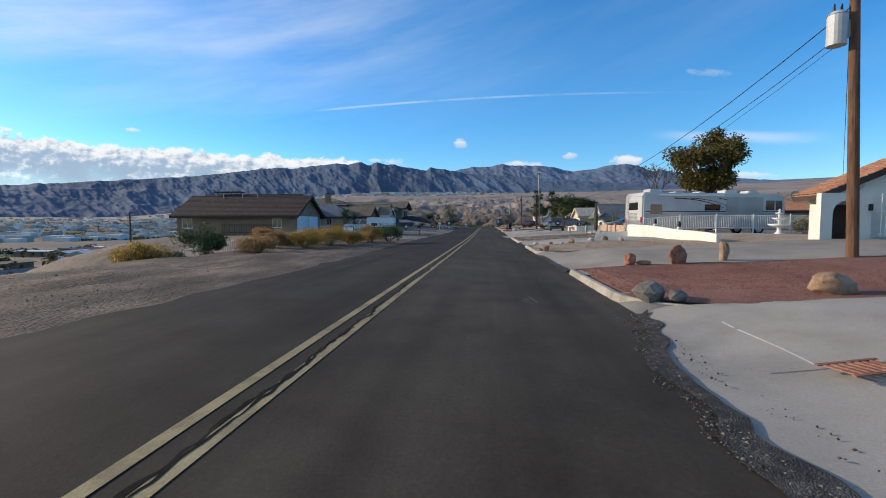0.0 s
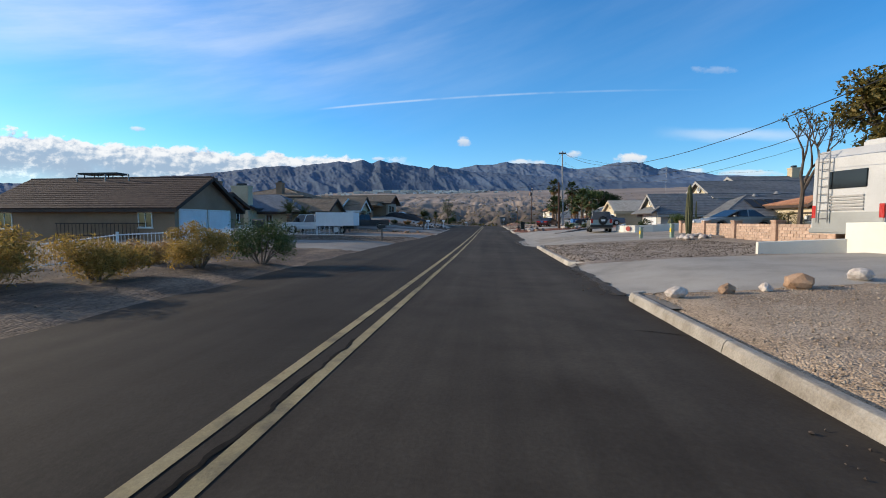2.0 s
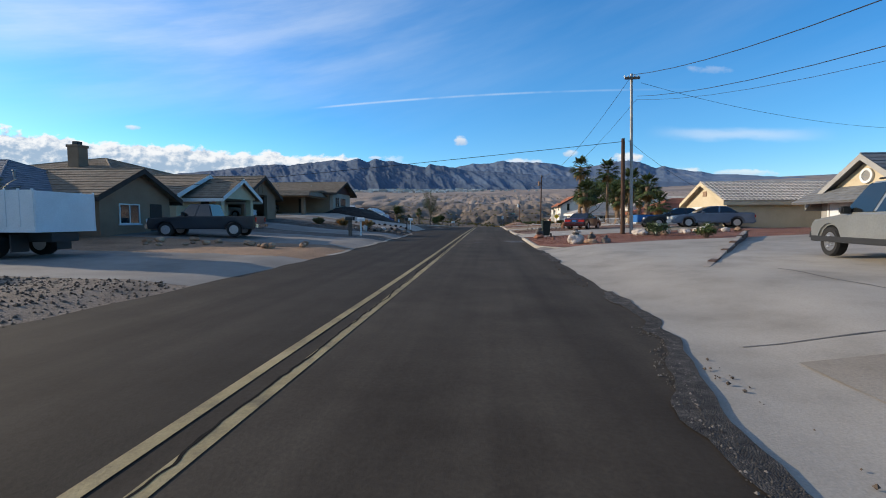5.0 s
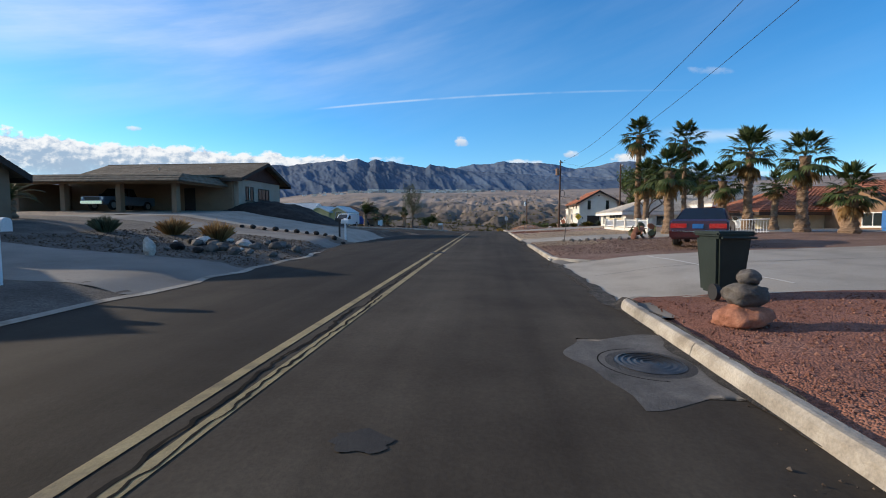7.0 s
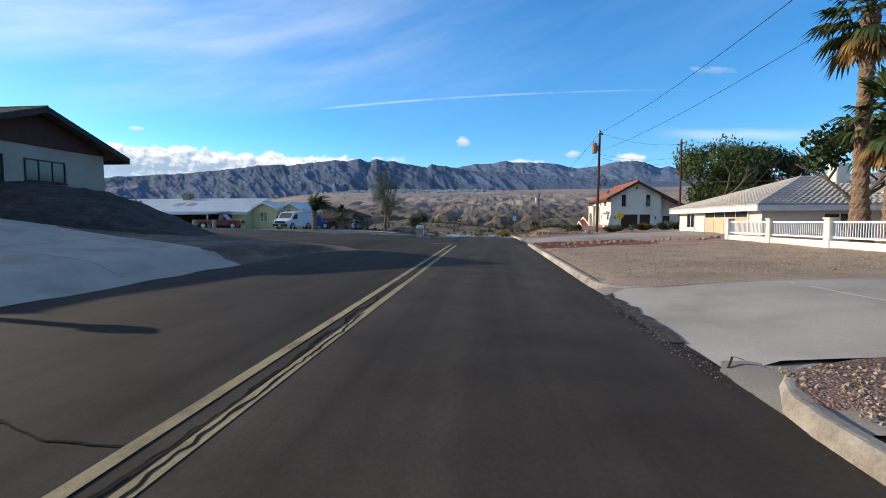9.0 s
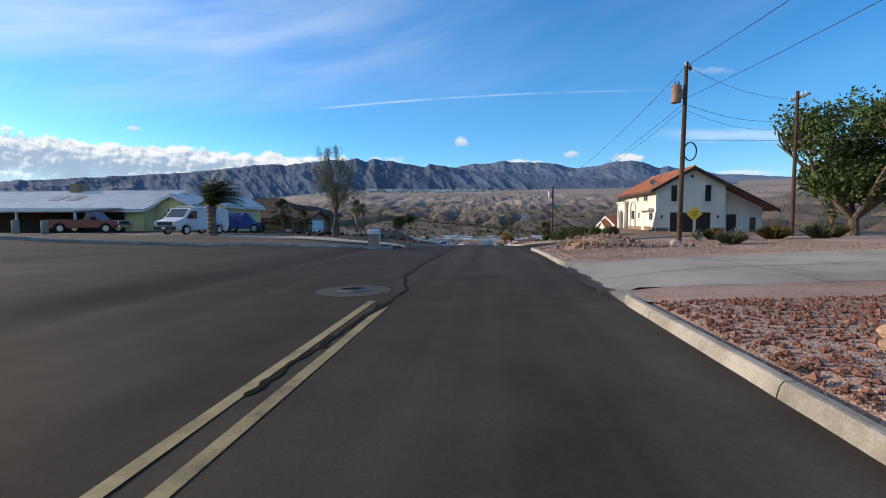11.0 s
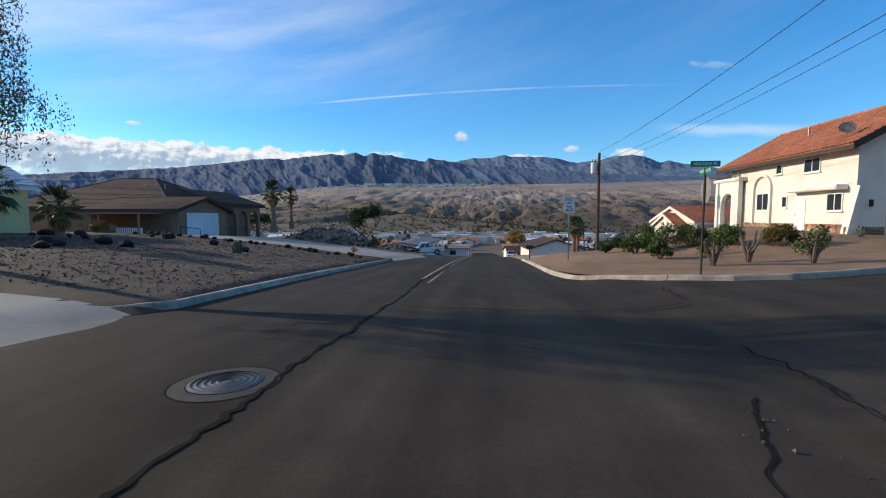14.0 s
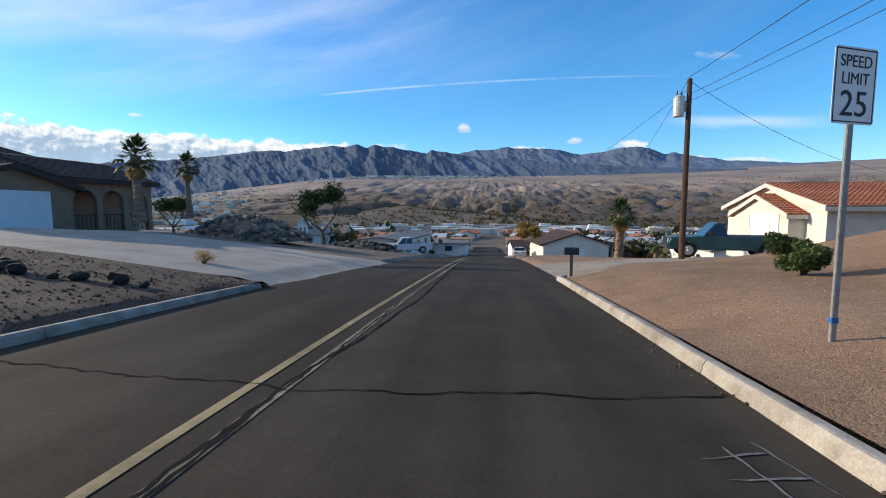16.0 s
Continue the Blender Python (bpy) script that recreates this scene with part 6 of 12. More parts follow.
def house_7():
    h = house("tan stucco house with brown hip roof and arched porch")
    wing(h, -44, -27.6, 176.6, 189, -2.4, 1.1, 2.7, "x", STUCCO_TAN, SHINGLE_BROWN, over=0.6, kind="hip")
    wing(h, -33, -25.3, 174.4, 181.2, -2.6, 0.72, 0.95, "x", STUCCO_TAN, SHINGLE_BROWN, over=0.5)
    garage_door(h, "x+", -25.3, 175.5, 180.0, -1.95, 0.38, DOOR_WHITE, STUCCO_TAN)
    arch_wall(h, "x+", -25.5, 181.0, 187.8, -2.2, 1.25, [(181.4, 183.1, 0.6), (183.5, 185.2, 0.6), (185.6, 187.4, 0.6)], STUCCO_TAN)
    bm = bmesh.new()
    slope(bm, (-25.0, 188.3, 1.2), (-25.0, 180.2, 1.2), (-29.6, 180.2, 2.7), (-29.6, 188.3, 2.7))
    part("porch_roof", bm, SHINGLE_BROWN, h)
    bm = bmesh.new()
    board(bm, (-25.0, 188.3, 1.2), (-25.0, 180.2, 1.2))
    part("trim", bm, TRIM_BROWN, h)
    bm = bmesh.new()
    for y in (181.4, 183.5, 185.6):
        for k in range(6):
            tube(bm, (-25.5, y + 0.1 + k * 0.3, -2.0), (-25.5, y + 0.1 + k * 0.3, -1.0), 0.02, 0.02, 5)
        box(bm, -25.53, -25.47, y, y + 1.75, -1.05, -0.99)
    part("porch_rail", bm, PLASTIC_BLACK, h)
    for x in (-33, -32, -31):
        vent_pipe(h, x, 180.6, 2.6, 0.5)
    # shade roof with lattice beside the garage
    bm = bmesh.new()
    box(bm, -36.5, -26.2, 171.6, 174.3, 0.25, 0.37)
    for x in (-36.2, -33, -29.8, -26.5):
        box(bm, x - 0.06, x + 0.06, 171.7, 171.82, lz(x, 171.8) - 0.1, 0.25)
    part("shade_roof", bm, STUCCO_TAN, h)
    bm = bmesh.new()
    box(bm, -36.3, -28.5, 171.75, 171.87, -1.9, -0.6)
    part("yard_wall", bm, STUCCO_TAN, h)
    bm = bmesh.new()
    for k in range(14):
        box(bm, -28.4 + k * 0.16, -28.32 + k * 0.16, 171.76, 171.8, -2.0, -0.8)
    part("gate", bm, WHITE_PAINT, h)
    bm = bmesh.new()
    tube(bm, (-24.9, 174.2, -2.0), (-24.9, 174.2, -0.75), 0.03, 0.03)
    tube(bm, (-24.9, 174.2, -0.75), (-23.2, 174.2, -0.95), 0.025, 0.025)
    tube(bm, (-23.2, 174.2, -2.2), (-23.2, 174.2, -0.95), 0.03, 0.03)
    part("hand_rail", bm, PLASTIC_BLACK, h)


def house_a():
    h = house("white stucco house with arched entry and orange clay tile roof")
    wing(h, 15.6, 22.6, 22.2, 23.3, -1.2, 1.45, 1.5, "y", STUCCO_WHITE, TILE_ORANGE, over=0.45, tile=True)
    wing(h, 22.8, 36, 23.0, 31, -1.2, 1.45, 1.3, "x", STUCCO_WHITE, TILE_ORANGE, over=0.5, tile=True)
    arch_wall(h, "y-", 21.7, 14.9, 17.0, -1.2, 1.35, [(15.4, 16.5, 1.0)], STUCCO_WHITE)
    # panel behind the arch, its shade painted on as near-black
    bm = bmesh.new()
    box(bm, 15.3, 16.6, 22.12, 22.19, -0.75, 0.85)
    part("doorway", bm, SHADE_IN, h, "near-black panel painted as shade in the arched doorway")
    bm = bmesh.new()
    for k in range(14):
        x = 17.2 + k * 0.19
        tube(bm, (x, 21.3, -0.6), (x, 21.3, 1.3 + 0.25 * math.sin(k * 0.35)), 0.018, 0.018, 5)
    for z in (-0.5, 0.5, 1.2):
        box(bm, 17.1, 19.8, 21.28, 21.32, z, z + 0.04)
    part("iron_gate", bm, TRIM_WHITE, h, "white iron bars")
    bm = bmesh.new()
    box(bm, 17.0, 20.5, 21.2, 21.5, -1.2, -0.6, 0.02)
    part("low_wall", bm, STUCCO_GREY, h)
    bm = bmesh.new()
    bmesh.ops.create_cone(bm, cap_ends=True, segments=20, radius1=0.2, radius2=0.2, depth=0.08, matrix=pose(16.9, 22.16, 1.75, 90, 0, 0))
    part("gable_vent", bm, STUCCO_CREAM, h)
    bm = bmesh.new()
    box(bm, 16.85, 17.0, 21.45, 21.6, 0.55, 0.85, 0.02)
    part("wall_lamp", bm, PLASTIC_BLACK, h)


def house_b():
    h = house("cream stucco house with a low orange clay tile roof")
    wing(h, 27.5, 42, 57, 68, -1.2, 1.55, 1.6, "x", STUCCO_CREAM, TILE_ORANGE, over=0.6, tile=True, kind="hip")
    wing(h, 27.0, 31, 55.6, 61, -1.2, 1.5, 1.3, "x", STUCCO_CREAM, TILE_ORANGE, over=0.5, tile=True)
    window(h, "x-", 27.0, 57.2, 59.2, -0.2, 1.0)
    bm = bmesh.new()
    box(bm, 24.2, 27.4, 56.0, 60.4, 0.55, 0.66)
    for x, y in ((24.3, 56.1), (24.3, 60.3)):
        box(bm, x - 0.05, x + 0.05, y - 0.05, y + 0.05, -1.0, 0.56)
    part("patio_cover", bm, TRIM_BROWN, h)


def round_vent(h, x, y, z, r, mat):
    bm = bmesh.new()
    n = 20
    for k in range(n):
        a, b = 2 * math.pi * k / n, 2 * math.pi * (k + 1) / n
        prism(bm, [(y + q * math.cos(t), z + q * math.sin(t)) for q, t in ((r * 0.68, a), (r * 0.68, b), (r, b), (r, a))], "x", x - 0.09, x)
    v = part("gable_vent", bm, mat, h)
    bm = bmesh.new()
    for k in range(7):
        zz = z - r * 0.55 + k * r * 0.18
        w = math.sqrt(max(0.01, (r * 0.68) ** 2 - (zz - z) ** 2))
        box(bm, x - 0.05, x - 0.005, y - w, y + w, zz - 0.02, zz + 0.025)
    part("slat", bm, STUCCO_GREY, v)


def house_c():
    h = house("large grey house with shingle roofs and round gable vents")
    wing(h, 18.0, 40, 70.7, 76.6, -1.3, 0.95, 1.95, "x", STUCCO_GREY, SHINGLE_GREY, over=0.5, trim=STUCCO_GREY)
    wing(h, 24.7, 38, 73.2, 81.2, -1.3, 2.65, 1.95, "x", STUCCO_CREAM, SHINGLE_GREY, over=0.5, trim=STUCCO_GREY)
    wing(h, 29.4, 44, 75.6, 83.4, -1.3, 3.7, 1.6, "x", STUCCO_CREAM, SHINGLE_GREY, over=0.5, trim=STUCCO_GREY)
    wing(h, 22.6, 44, 67.0, 75.2, -1.3, 0.62, 1.95, "x", STUCCO_GREY, SHINGLE_GREY, over=0.6, trim=STUCCO_GREY, kind="hip")
    bm = bmesh.new()
    prism(bm, [(71.7, 1.55), (75.6, 1.55), (73.65, 2.72)], "x", 17.9, 18.0)
    part("gable_panel", bm, STUCCO_CREAM, h)
    bm = bmesh.new()
    slope(bm, (16.9, 77.2, 0.75), (16.9, 70.2, 0.75), (18.0, 70.6, 1.5), (18.0, 76.8, 1.5), rows=0.2)
    part("roof", bm, SHINGLE_GREY, h)
    round_vent(h, 17.88, 73.65, 2.0, 0.36, TRIM_WHITE)
    round_vent(h, 24.65, 77.2, 3.75, 0.42, TRIM_WHITE)
    round_vent(h, 29.35, 79.5, 4.5, 0.38, TRIM_WHITE)
    garage_door(h, "x-", 18.0, 72.0, 76.0, -1.1, 0.75, DOOR_WHITE, cols=6)
    window(h, "y-", 70.7, 19.4, 20.6, -0.3, 0.5)
    window(h, "y-", 67.0, 24.4, 26.0, -0.5, 0.3)
    window(h, "y-", 75.6, 33.0, 34.4, 2.6, 3.3)
    for k in range(4):
        bm = bmesh.new()
        box(bm, -0.42, 0.42, -0.95, 0.95, 0, 0.05, 0.01, pose(26.2 + k * 0.95, 68.9, 1.72, 25.4, 0, 0))
        p = part("solar_panel", bm, PLASTIC_BLACK, h, "dark solar panel")
        bm = bmesh.new()
        for a, b in (((-0.42, -0.95), (0.42, -0.93)), ((-0.42, 0.93), (0.42, 0.95)), ((-0.42, -0.93), (-0.4, 0.93)), ((0.4, -0.93), (0.42, 0.93))):
            box(bm, a[0], b[0], a[1], b[1], 0.04, 0.075, 0, pose(26.2 + k * 0.95, 68.9, 1.72, 25.4, 0, 0))
        part("frame", bm, PLASTIC_BLACK, p)
    chimney(h, 36.5, 79.5, 0.9, 0.9, 4.0, 6.4, STUCCO_CREAM)
    for x, y, z in ((27.5, 71.0, 2.6), (31, 73.2, 3.0)):
        bm = bmesh.new()
        bmesh.ops.create_cone(bm, cap_ends=True, segments=16, radius1=0.34, radius2=0.12, depth=0.3, matrix=pose(x, y, z + 0.1, 0, 0, 0))
        part("roof_fan", bm, STEEL, h)
    bm = bmesh.new()
    tube(bm, (19.5, 73.6, 2.4), (19.5, 73.6, 6.2), 0.02, 0.012, 5)
    for z in (4.2, 5.2):
        tube(bm, (19.2, 73.6, z), (19.8, 73.6, z), 0.008, 0.008, 4)
    part("antenna", bm, STEEL, h)


def house_d():
    h = house("cream stucco house with pale tile gable and white garage door")
    wing(h, 17.0, 31, 84.2, 90.6, -1.3, 1.35, 1.4, "x", STUCCO_CREAM, TILE_PALE, over=0.4, tile=True, trim=STUCCO_CREAM)
    wing(h, 20.0, 31, 90.0, 95.2, -1.3, 1.3, 1.2, "x", STUCCO_CREAM, TILE_PALE, over=0.4, tile=True, trim=STUCCO_CREAM)
    g = garage_door(h, "x-", 17.0, 85.2, 89.3, -0.95, 0.85, DOOR_WHITE, cols=4)
    for k in range(4):
        c = 85.2 + 4.1 / 4 * (k + 0.5)
        bm = bmesh.new()
        pts = [(c + 0.38 * math.cos(math.pi * i / 8), 0.45 + 0.26 * math.sin(math.pi * i / 8)) for i in range(9)]
        prism(bm, pts, "x", 16.955, 16.965)
        part("pane", bm, GLASS, g)
    window(h, "x-", 20.0, 91.4, 92.6, -0.4, 0.9)
    for k in range(1):
        bm = bmesh.new()
        box(bm, 16.95, 17.0, 87.1, 87.7, 1.75, 2.15, 0.01)
        part("gable_vent", bm, STUCCO_TAN, h)


def house_e():
    h = house("cream stucco house with a rust-red tile roof behind the palms")
    wing(h, 19.9, 33, 108, 117, -1.2, 0.9, 1.75, "x", STUCCO_CREAM, TILE_RED, over=0.6, kind="hip", tile=True)
    wing(h, 24.0, 36, 101.5, 109, -1.2, 0.9, 1.6, "x", STUCCO_TAN, TILE_RED, over=0.6, tile=True)
    garage_door(h, "x-", 19.9, 109.4, 113.6, -0.75, 0.6, DOOR_WHITE)
    window(h, "x-", 24.0, 103.2, 104.8, -0.3, 0.6)
    window(h, "y-", 101.5, 27.0, 28.6, -0.3, 0.6)


def house_f():
    h = house("pale stucco house with a broad pale tile hip roof")
    wing(h, 13.7, 27, 119, 128.6, -1.2, 1.05, 1.6, "x", STUCCO_WHITE, TILE_PALE, over=0.5, kind="hip", tile=True, trim=TRIM_WHITE)
    wing(h, 20.5, 34, 116, 126, -1.2, 1.7, 1.7, "x", STUCCO_WHITE, TILE_PALE, over=0.5, kind="hip", tile=True, trim=TRIM_WHITE)
    garage_door(h, "x-", 13.7, 120.2, 124.8, -0.8, 0.75, STUCCO_CREAM, cols=4, lights=True)
    window(h, "x-", 13.7, 126.2, 127.4, -0.3, 0.7)
    window(h, "y-", 119, 16.5, 18.0, -0.4, 0.6)
    chimney(h, 19.6, 122.5, 0.7, 0.7, 1.5, 3.3, STUCCO_WHITE, False)


def stone_base(h, face, at_, a0, a1, z0, z1, mats):
    """A wainscot of rough stones, each its own piece."""
    w = part("stone_base", bmesh_slab(face, at_, a0, a1, z0, z1, 0.0, 0.03), MORTAR, h)
    rng = random.Random(int(abs(at_) * 10 + a0))
    z = z0
    while z < z1 - 0.08:
        hh = min(rng.uniform(0.16, 0.26), z1 - z)
        a = a0
        while a < a1 - 0.1:
            ww = min(rng.uniform(0.25, 0.5), a1 - a)
            bm = bmesh.new()
            slab_on(bm, face, at_, a + 0.015, a + ww - 0.015, z + 0.012, z + hh - 0.012, 0.02, 0.06 + rng.uniform(0, 0.03), 0.015)
            part("stone", bm, rng.choice(mats), w)
            a += ww
        z += hh


def bmesh_slab(face, at_, a0, a1, z0, z1, o0, o1):
    bm = bmesh.new()
    slab_on(bm, face, at_, a0, a1, z0, z1, o0, o1)
    return bm


def house_g():
    h = house("two-storey white stucco house with red tile roof and dark garage doors")
    z0 = -1.2
    bm = bmesh.new()
    prism(bm, [(18.3, z0), (25.5, z0), (25.5, 4.05), (22.0, 5.95), (18.3, 3.9)], "y", 164.5, 176.0)
    part("wall", bm, STUCCO_WHITE, h)
    bm = bmesh.new()
    prism(bm, [(25.5, z0), (29.9, z0), (29.9, 1.75), (25.5, 4.0)], "y", 165.6, 175.0)
    part("wall", bm, STUCCO_WHITE, h)
    for q in (((17.6, 176.7, 3.52), (17.6, 163.9, 3.52), (22.0, 163.9, 6.0), (22.0, 176.7, 6.0)), ((30.7, 163.9, 1.38), (30.7, 176.7, 1.38), (22.0, 176.7, 6.0), (22.0, 163.9, 6.0))):
        bm = bmesh.new()
        slope(bm, *q, tile=True)
        part("roof", bm, TILE_RED, h)
    bm = bmesh.new()
    pipe(bm, [(22.0, 163.9, 6.14), (22.0, 176.7, 6.14)], 0.11, 8)
    part("ridge_cap", bm, TILE_RED, h)
    bt = bmesh.new()
    for p in ((17.6, 163.9, 3.52), (30.7, 163.9, 1.38)):
        board(bt, p, (22.0, 163.9, 6.0), 0.22)
    board(bt, (17.6, 163.9, 3.52), (17.6, 176.7, 3.52), 0.18)
    part("trim", bt, TRIM_BROWN, h)
    for a0, a1 in ((19.8, 22.2), (22.5, 24.0)):
        garage_door(h, "y-", 164.5, a0, a1, -1.05, 1.2, DOOR_DARK, STUCCO_WHITE, rows=4, cols=3 if a1 - a0 > 2 else 2)
    for a0 in (19.85, 23.35):
        window(h, "y-", 164.5, a0, a0 + 0.62, 2.4, 4.15, TRIM_BROWN, mullions=0, sill=False)
        bm = bmesh.new()
        for q in ((a0 - 0.16, a0 - 0.003, 2.2, 4.3), (a0 + 0.623, a0 + 0.78, 2.2, 4.3), (a0 - 0.003, a0 + 0.623, 2.2, 2.397), (a0 - 0.003, a0 + 0.623, 4.153, 4.3)):
            slab_on(bm, "y-", 164.5, *q, -0.01, 0.07)
        part("window_surround", bm, STUCCO_WHITE, h)
    door(h, "y-", 165.6, 26.2, 27.2, -1.0, 1.0, DOOR_DARK)
    window(h, "y-", 165.6, 28.5, 29.3, -0.95, 0.75, mullions=0, sill=False)
    for x in (18.9, 24.7):
        bm = bmesh.new()
        pts = [(x + 0.2 * math.cos(t), 0.85 + 0.26 * math.sin(t)) for t in [math.pi * i / 8 for i in range(9)]] + [(x - 0.2, 0.45), (x + 0.2, 0.45)]
        prism(bm, pts, "y", 164.44, 164.5)
        n = part("lamp_niche", bm, STUCCO_WHITE, h)
        bm = bmesh.new()
        box(bm, x - 0.07, x + 0.07, 164.3, 164.44, 0.55, 0.9, 0.02)
        part("wall_lamp", bm, PLASTIC_BLACK, n)
    bm = bmesh.new()
    bmesh.ops.create_cone(bm, cap_ends=True, segments=16, radius1=0.16, radius2=0.16, depth=0.05, matrix=pose(22.0, 164.47, 5.1, 90, 0, 0))
    part("gable_vent", bm, PLASTIC_BLACK, h)
    # left side: arched niche, windows, door
    bm = bmesh.new()
    n = 12
    for k in range(n):
        a, b = math.pi * k / n, math.pi * (k + 1) / n
        prism(bm, [(172.1 + r * math.cos(t), 1.85 + r * math.sin(t)) for r, t in ((0.85, a), (0.85, b), (1.0, b), (1.0, a))], "x", 18.16, 18.3)
    for s in (-1, 1):
        box(bm, 18.16, 18.3, 172.1 + s * 0.925 - 0.075, 172.1 + s * 0.925 + 0.075, -0.4, 1.85)
    part("arch_moulding", bm, STUCCO_WHITE, h)
    window(h, "x-", 18.3, 171.4, 172.7, 0.45, 1.6, mullions=1)
    window(h, "x-", 18.3, 165.3, 166.4, 0.35, 1.3, mullions=1)
    window(h, "x-", 18.3, 167.0, 168.3, 2.55, 3.35, mullions=1)
    window(h, "x-", 18.3, 170.2, 170.8, 2.7, 3.3, mullions=0)
    window(h, "x-", 18.3, 169.6, 170.1, 0.6, 1.3, mullions=0)
    door(h, "x-", 18.3, 168.0, 168.9, -0.85, 1.2, TRIM_WHITE)
    bm = bmesh.new()
    box(bm, 17.7, 18.3, 165.0, 168.9, 1.45, 1.7, 0.03)
    part("entry_canopy", bm, STUCCO_WHITE, h)
    # raking buttress at the corner
    bm = bmesh.new()
    prism(bm, [(17.75, z0), (18.3, z0), (18.3, 1.6)], "y", 164.3, 164.75)
    part("buttress", bm, STUCCO_WHITE, h)
    # porch with balcony
    arch_wall(h, "x-", 18.0, 174.2, 177.4, -1.0, 2.6, [(174.75, 176.55, 1.75)], STUCCO_WHITE)
    arch_wall(h, "y-", 177.3, 17.9, 21.0, -1.0, 2.6, [(18.5, 20.4, 1.75)], STUCCO_WHITE)
    bm = bmesh.new()
    box(bm, 17.75, 21.2, 174.0, 177.6, 2.6, 2.85, 0.03)
    part("balcony_floor", bm, STUCCO_WHITE, h)
    bm = bmesh.new()
    for k in range(22):
        y = 174.15 + k * 0.155
        tube(bm, (17.9, y, 2.85), (17.9, y, 3.75), 0.016, 0.016, 5)
    for k in range(20):
        x = 17.9 + k * 0.155
        tube(bm, (x, 177.45, 2.85), (x, 177.45, 3.75), 0.016, 0.016, 5)
    for z in (2.95, 3.75):
        box(bm, 17.88, 17.92, 174.1, 177.5, z, z + 0.04)
        box(bm, 17.9, 21.0, 177.43, 177.47, z, z + 0.04)
    part("balcony_rail", bm, PLASTIC_BLACK, h)
    mats = (ROCK_RED, ROCK_TAN, ROCK_TAN)
    stone_base(h, "x-", 18.3, 168.95, 174.2, z0, -0.35, mats)
    stone_base(h, "x-", 18.3, 164.8, 167.95, z0, -0.35, mats)
    stone_base(h, "y-", 164.5, 17.8, 19.65, z0, -0.45, mats)
    stone_base(h, "y-", 164.5, 24.15, 25.5, z0, -0.45, mats)
    # satellite dish and flue
    bm = bmesh.new()
    for k in range(3):
        r0, r1 = 0.36 * k / 3, 0.36 * (k + 1) / 3
        for j in range(14):
            a, b = 2 * math.pi * j / 14, 2 * math.pi * (j + 1) / 14
            q = [bm.verts.new((r * math.cos(t), r * math.sin(t), 0.5 * r * r)) for r, t in ((r0 + 0.001, a), (r1, a), (r1, b), (r0 + 0.001, b))]
            bm.faces.new(q)
    bmesh.ops.solidify(bm, geom=bm.faces[:], thickness=0.015)
    tube(bm, (0, 0, 0), (0, -0.25, -0.5), 0.025, 0.025, 6)
    bmesh.ops.transform(bm, matrix=pose(18.2, 165.2, 4.55, 60, 0, -30), verts=bm.verts[:])
    part("satellite_dish", bm, STEEL, h)
    vent_pipe(h, 20.2, 171.0, 5.1, 0.5)
    bm = bmesh.new()
    box(bm, 17.4, 18.2, 166.6, 168.8, lz(17.8, 167.5) - 0.1, -0.75, 0.03)
    part("step", bm, CONCRETE, h)


def house_h():
    h = house("white stucco house with a red clay tile roof below the street")
    wing(h, 20.0, 38, 185.2, 196.2, -4.5, -0.45, 1.5, "x", STUCCO_WHITE, TILE_RED, over=0.4, tile=True, trim=STUCCO_WHITE)
    wing(h, 19.0, 24, 187.0, 193.4, -4.5, -0.95, 1.2, "x", STUCCO_WHITE, TILE_RED, over=0.3, tile=True, trim=STUCCO_WHITE)
    garage_door(h, "x-", 19.0, 188.0, 191.2, -3.2, -1.05, TRIM_WHITE)
    wing(h, 27, 33, 186.6, 194.8, 0.2, 0.35, 1.1, "x", STUCCO_WHITE, TILE_RED, over=0.4, kind="hip", tile=True, trim=STUCCO_WHITE)


def shed():
    h = tagged(new("shed"), "small white shed with a tan gable roof", "shed")
    wing(h, -25.5, -20.6, 202.4, 205.4, lz(-21, 201) - 0.3, lz(-21, 201) + 1.7, 0.95, "x", TRIM_WHITE, SHINGLE_TAN, over=0.25, trim=TRIM_WHITE)
    zb = lz(-21, 201)
    window(h, "x+", -20.6, 203.1, 203.7, zb + 0.7, zb + 1.4)
    window(h, "x+", -20.6, 204.2, 204.8, zb + 0.7, zb + 1.4)
    door(h, "y-", 202.4, -22.6, -21.7, zb, zb + 1.7, TRIM_WHITE)


for build in (house_1, house_2, house_3, house_4, house_5, house_6, house_7, house_a, house_b, house_c, house_d, house_e, house_f, house_g, house_h, shed):
    build()

# ---------------------------------------------------------------- vehicles
def outline_body(L, zb, top, wheels, wr, n=8):
    """Side outline of a body: along the sill from the front with round wheel arches, then back over the top profile."""
    pts = [(L / 2 - 0.08, zb)]
    for w in sorted(wheels, reverse=True):
        r = wr * 1.18
        pts += [(w + r * math.cos(math.pi * i / n), max(zb, wr + r * math.sin(math.pi * i / n) - 0.02)) for i in range(n + 1)]
    pts.append((-L / 2 + 0.08, zb))
    return pts + list(top)


def body_mesh(outline, W, bevel=0.05, tuck=0.0):
    bm = bmesh.new()
    prism(bm, outline, "y", -W / 2, W / 2)
    es = [e for e in bm.edges if abs(abs(e.verts[0].co.y) - W / 2) < 1e-4 and abs(e.verts[0].co.y - e.verts[1].co.y) < 1e-4]
    bmesh.ops.bevel(bm, geom=es, offset=bevel, segments=3, affect="EDGES", clamp_overlap=True)
    return bm


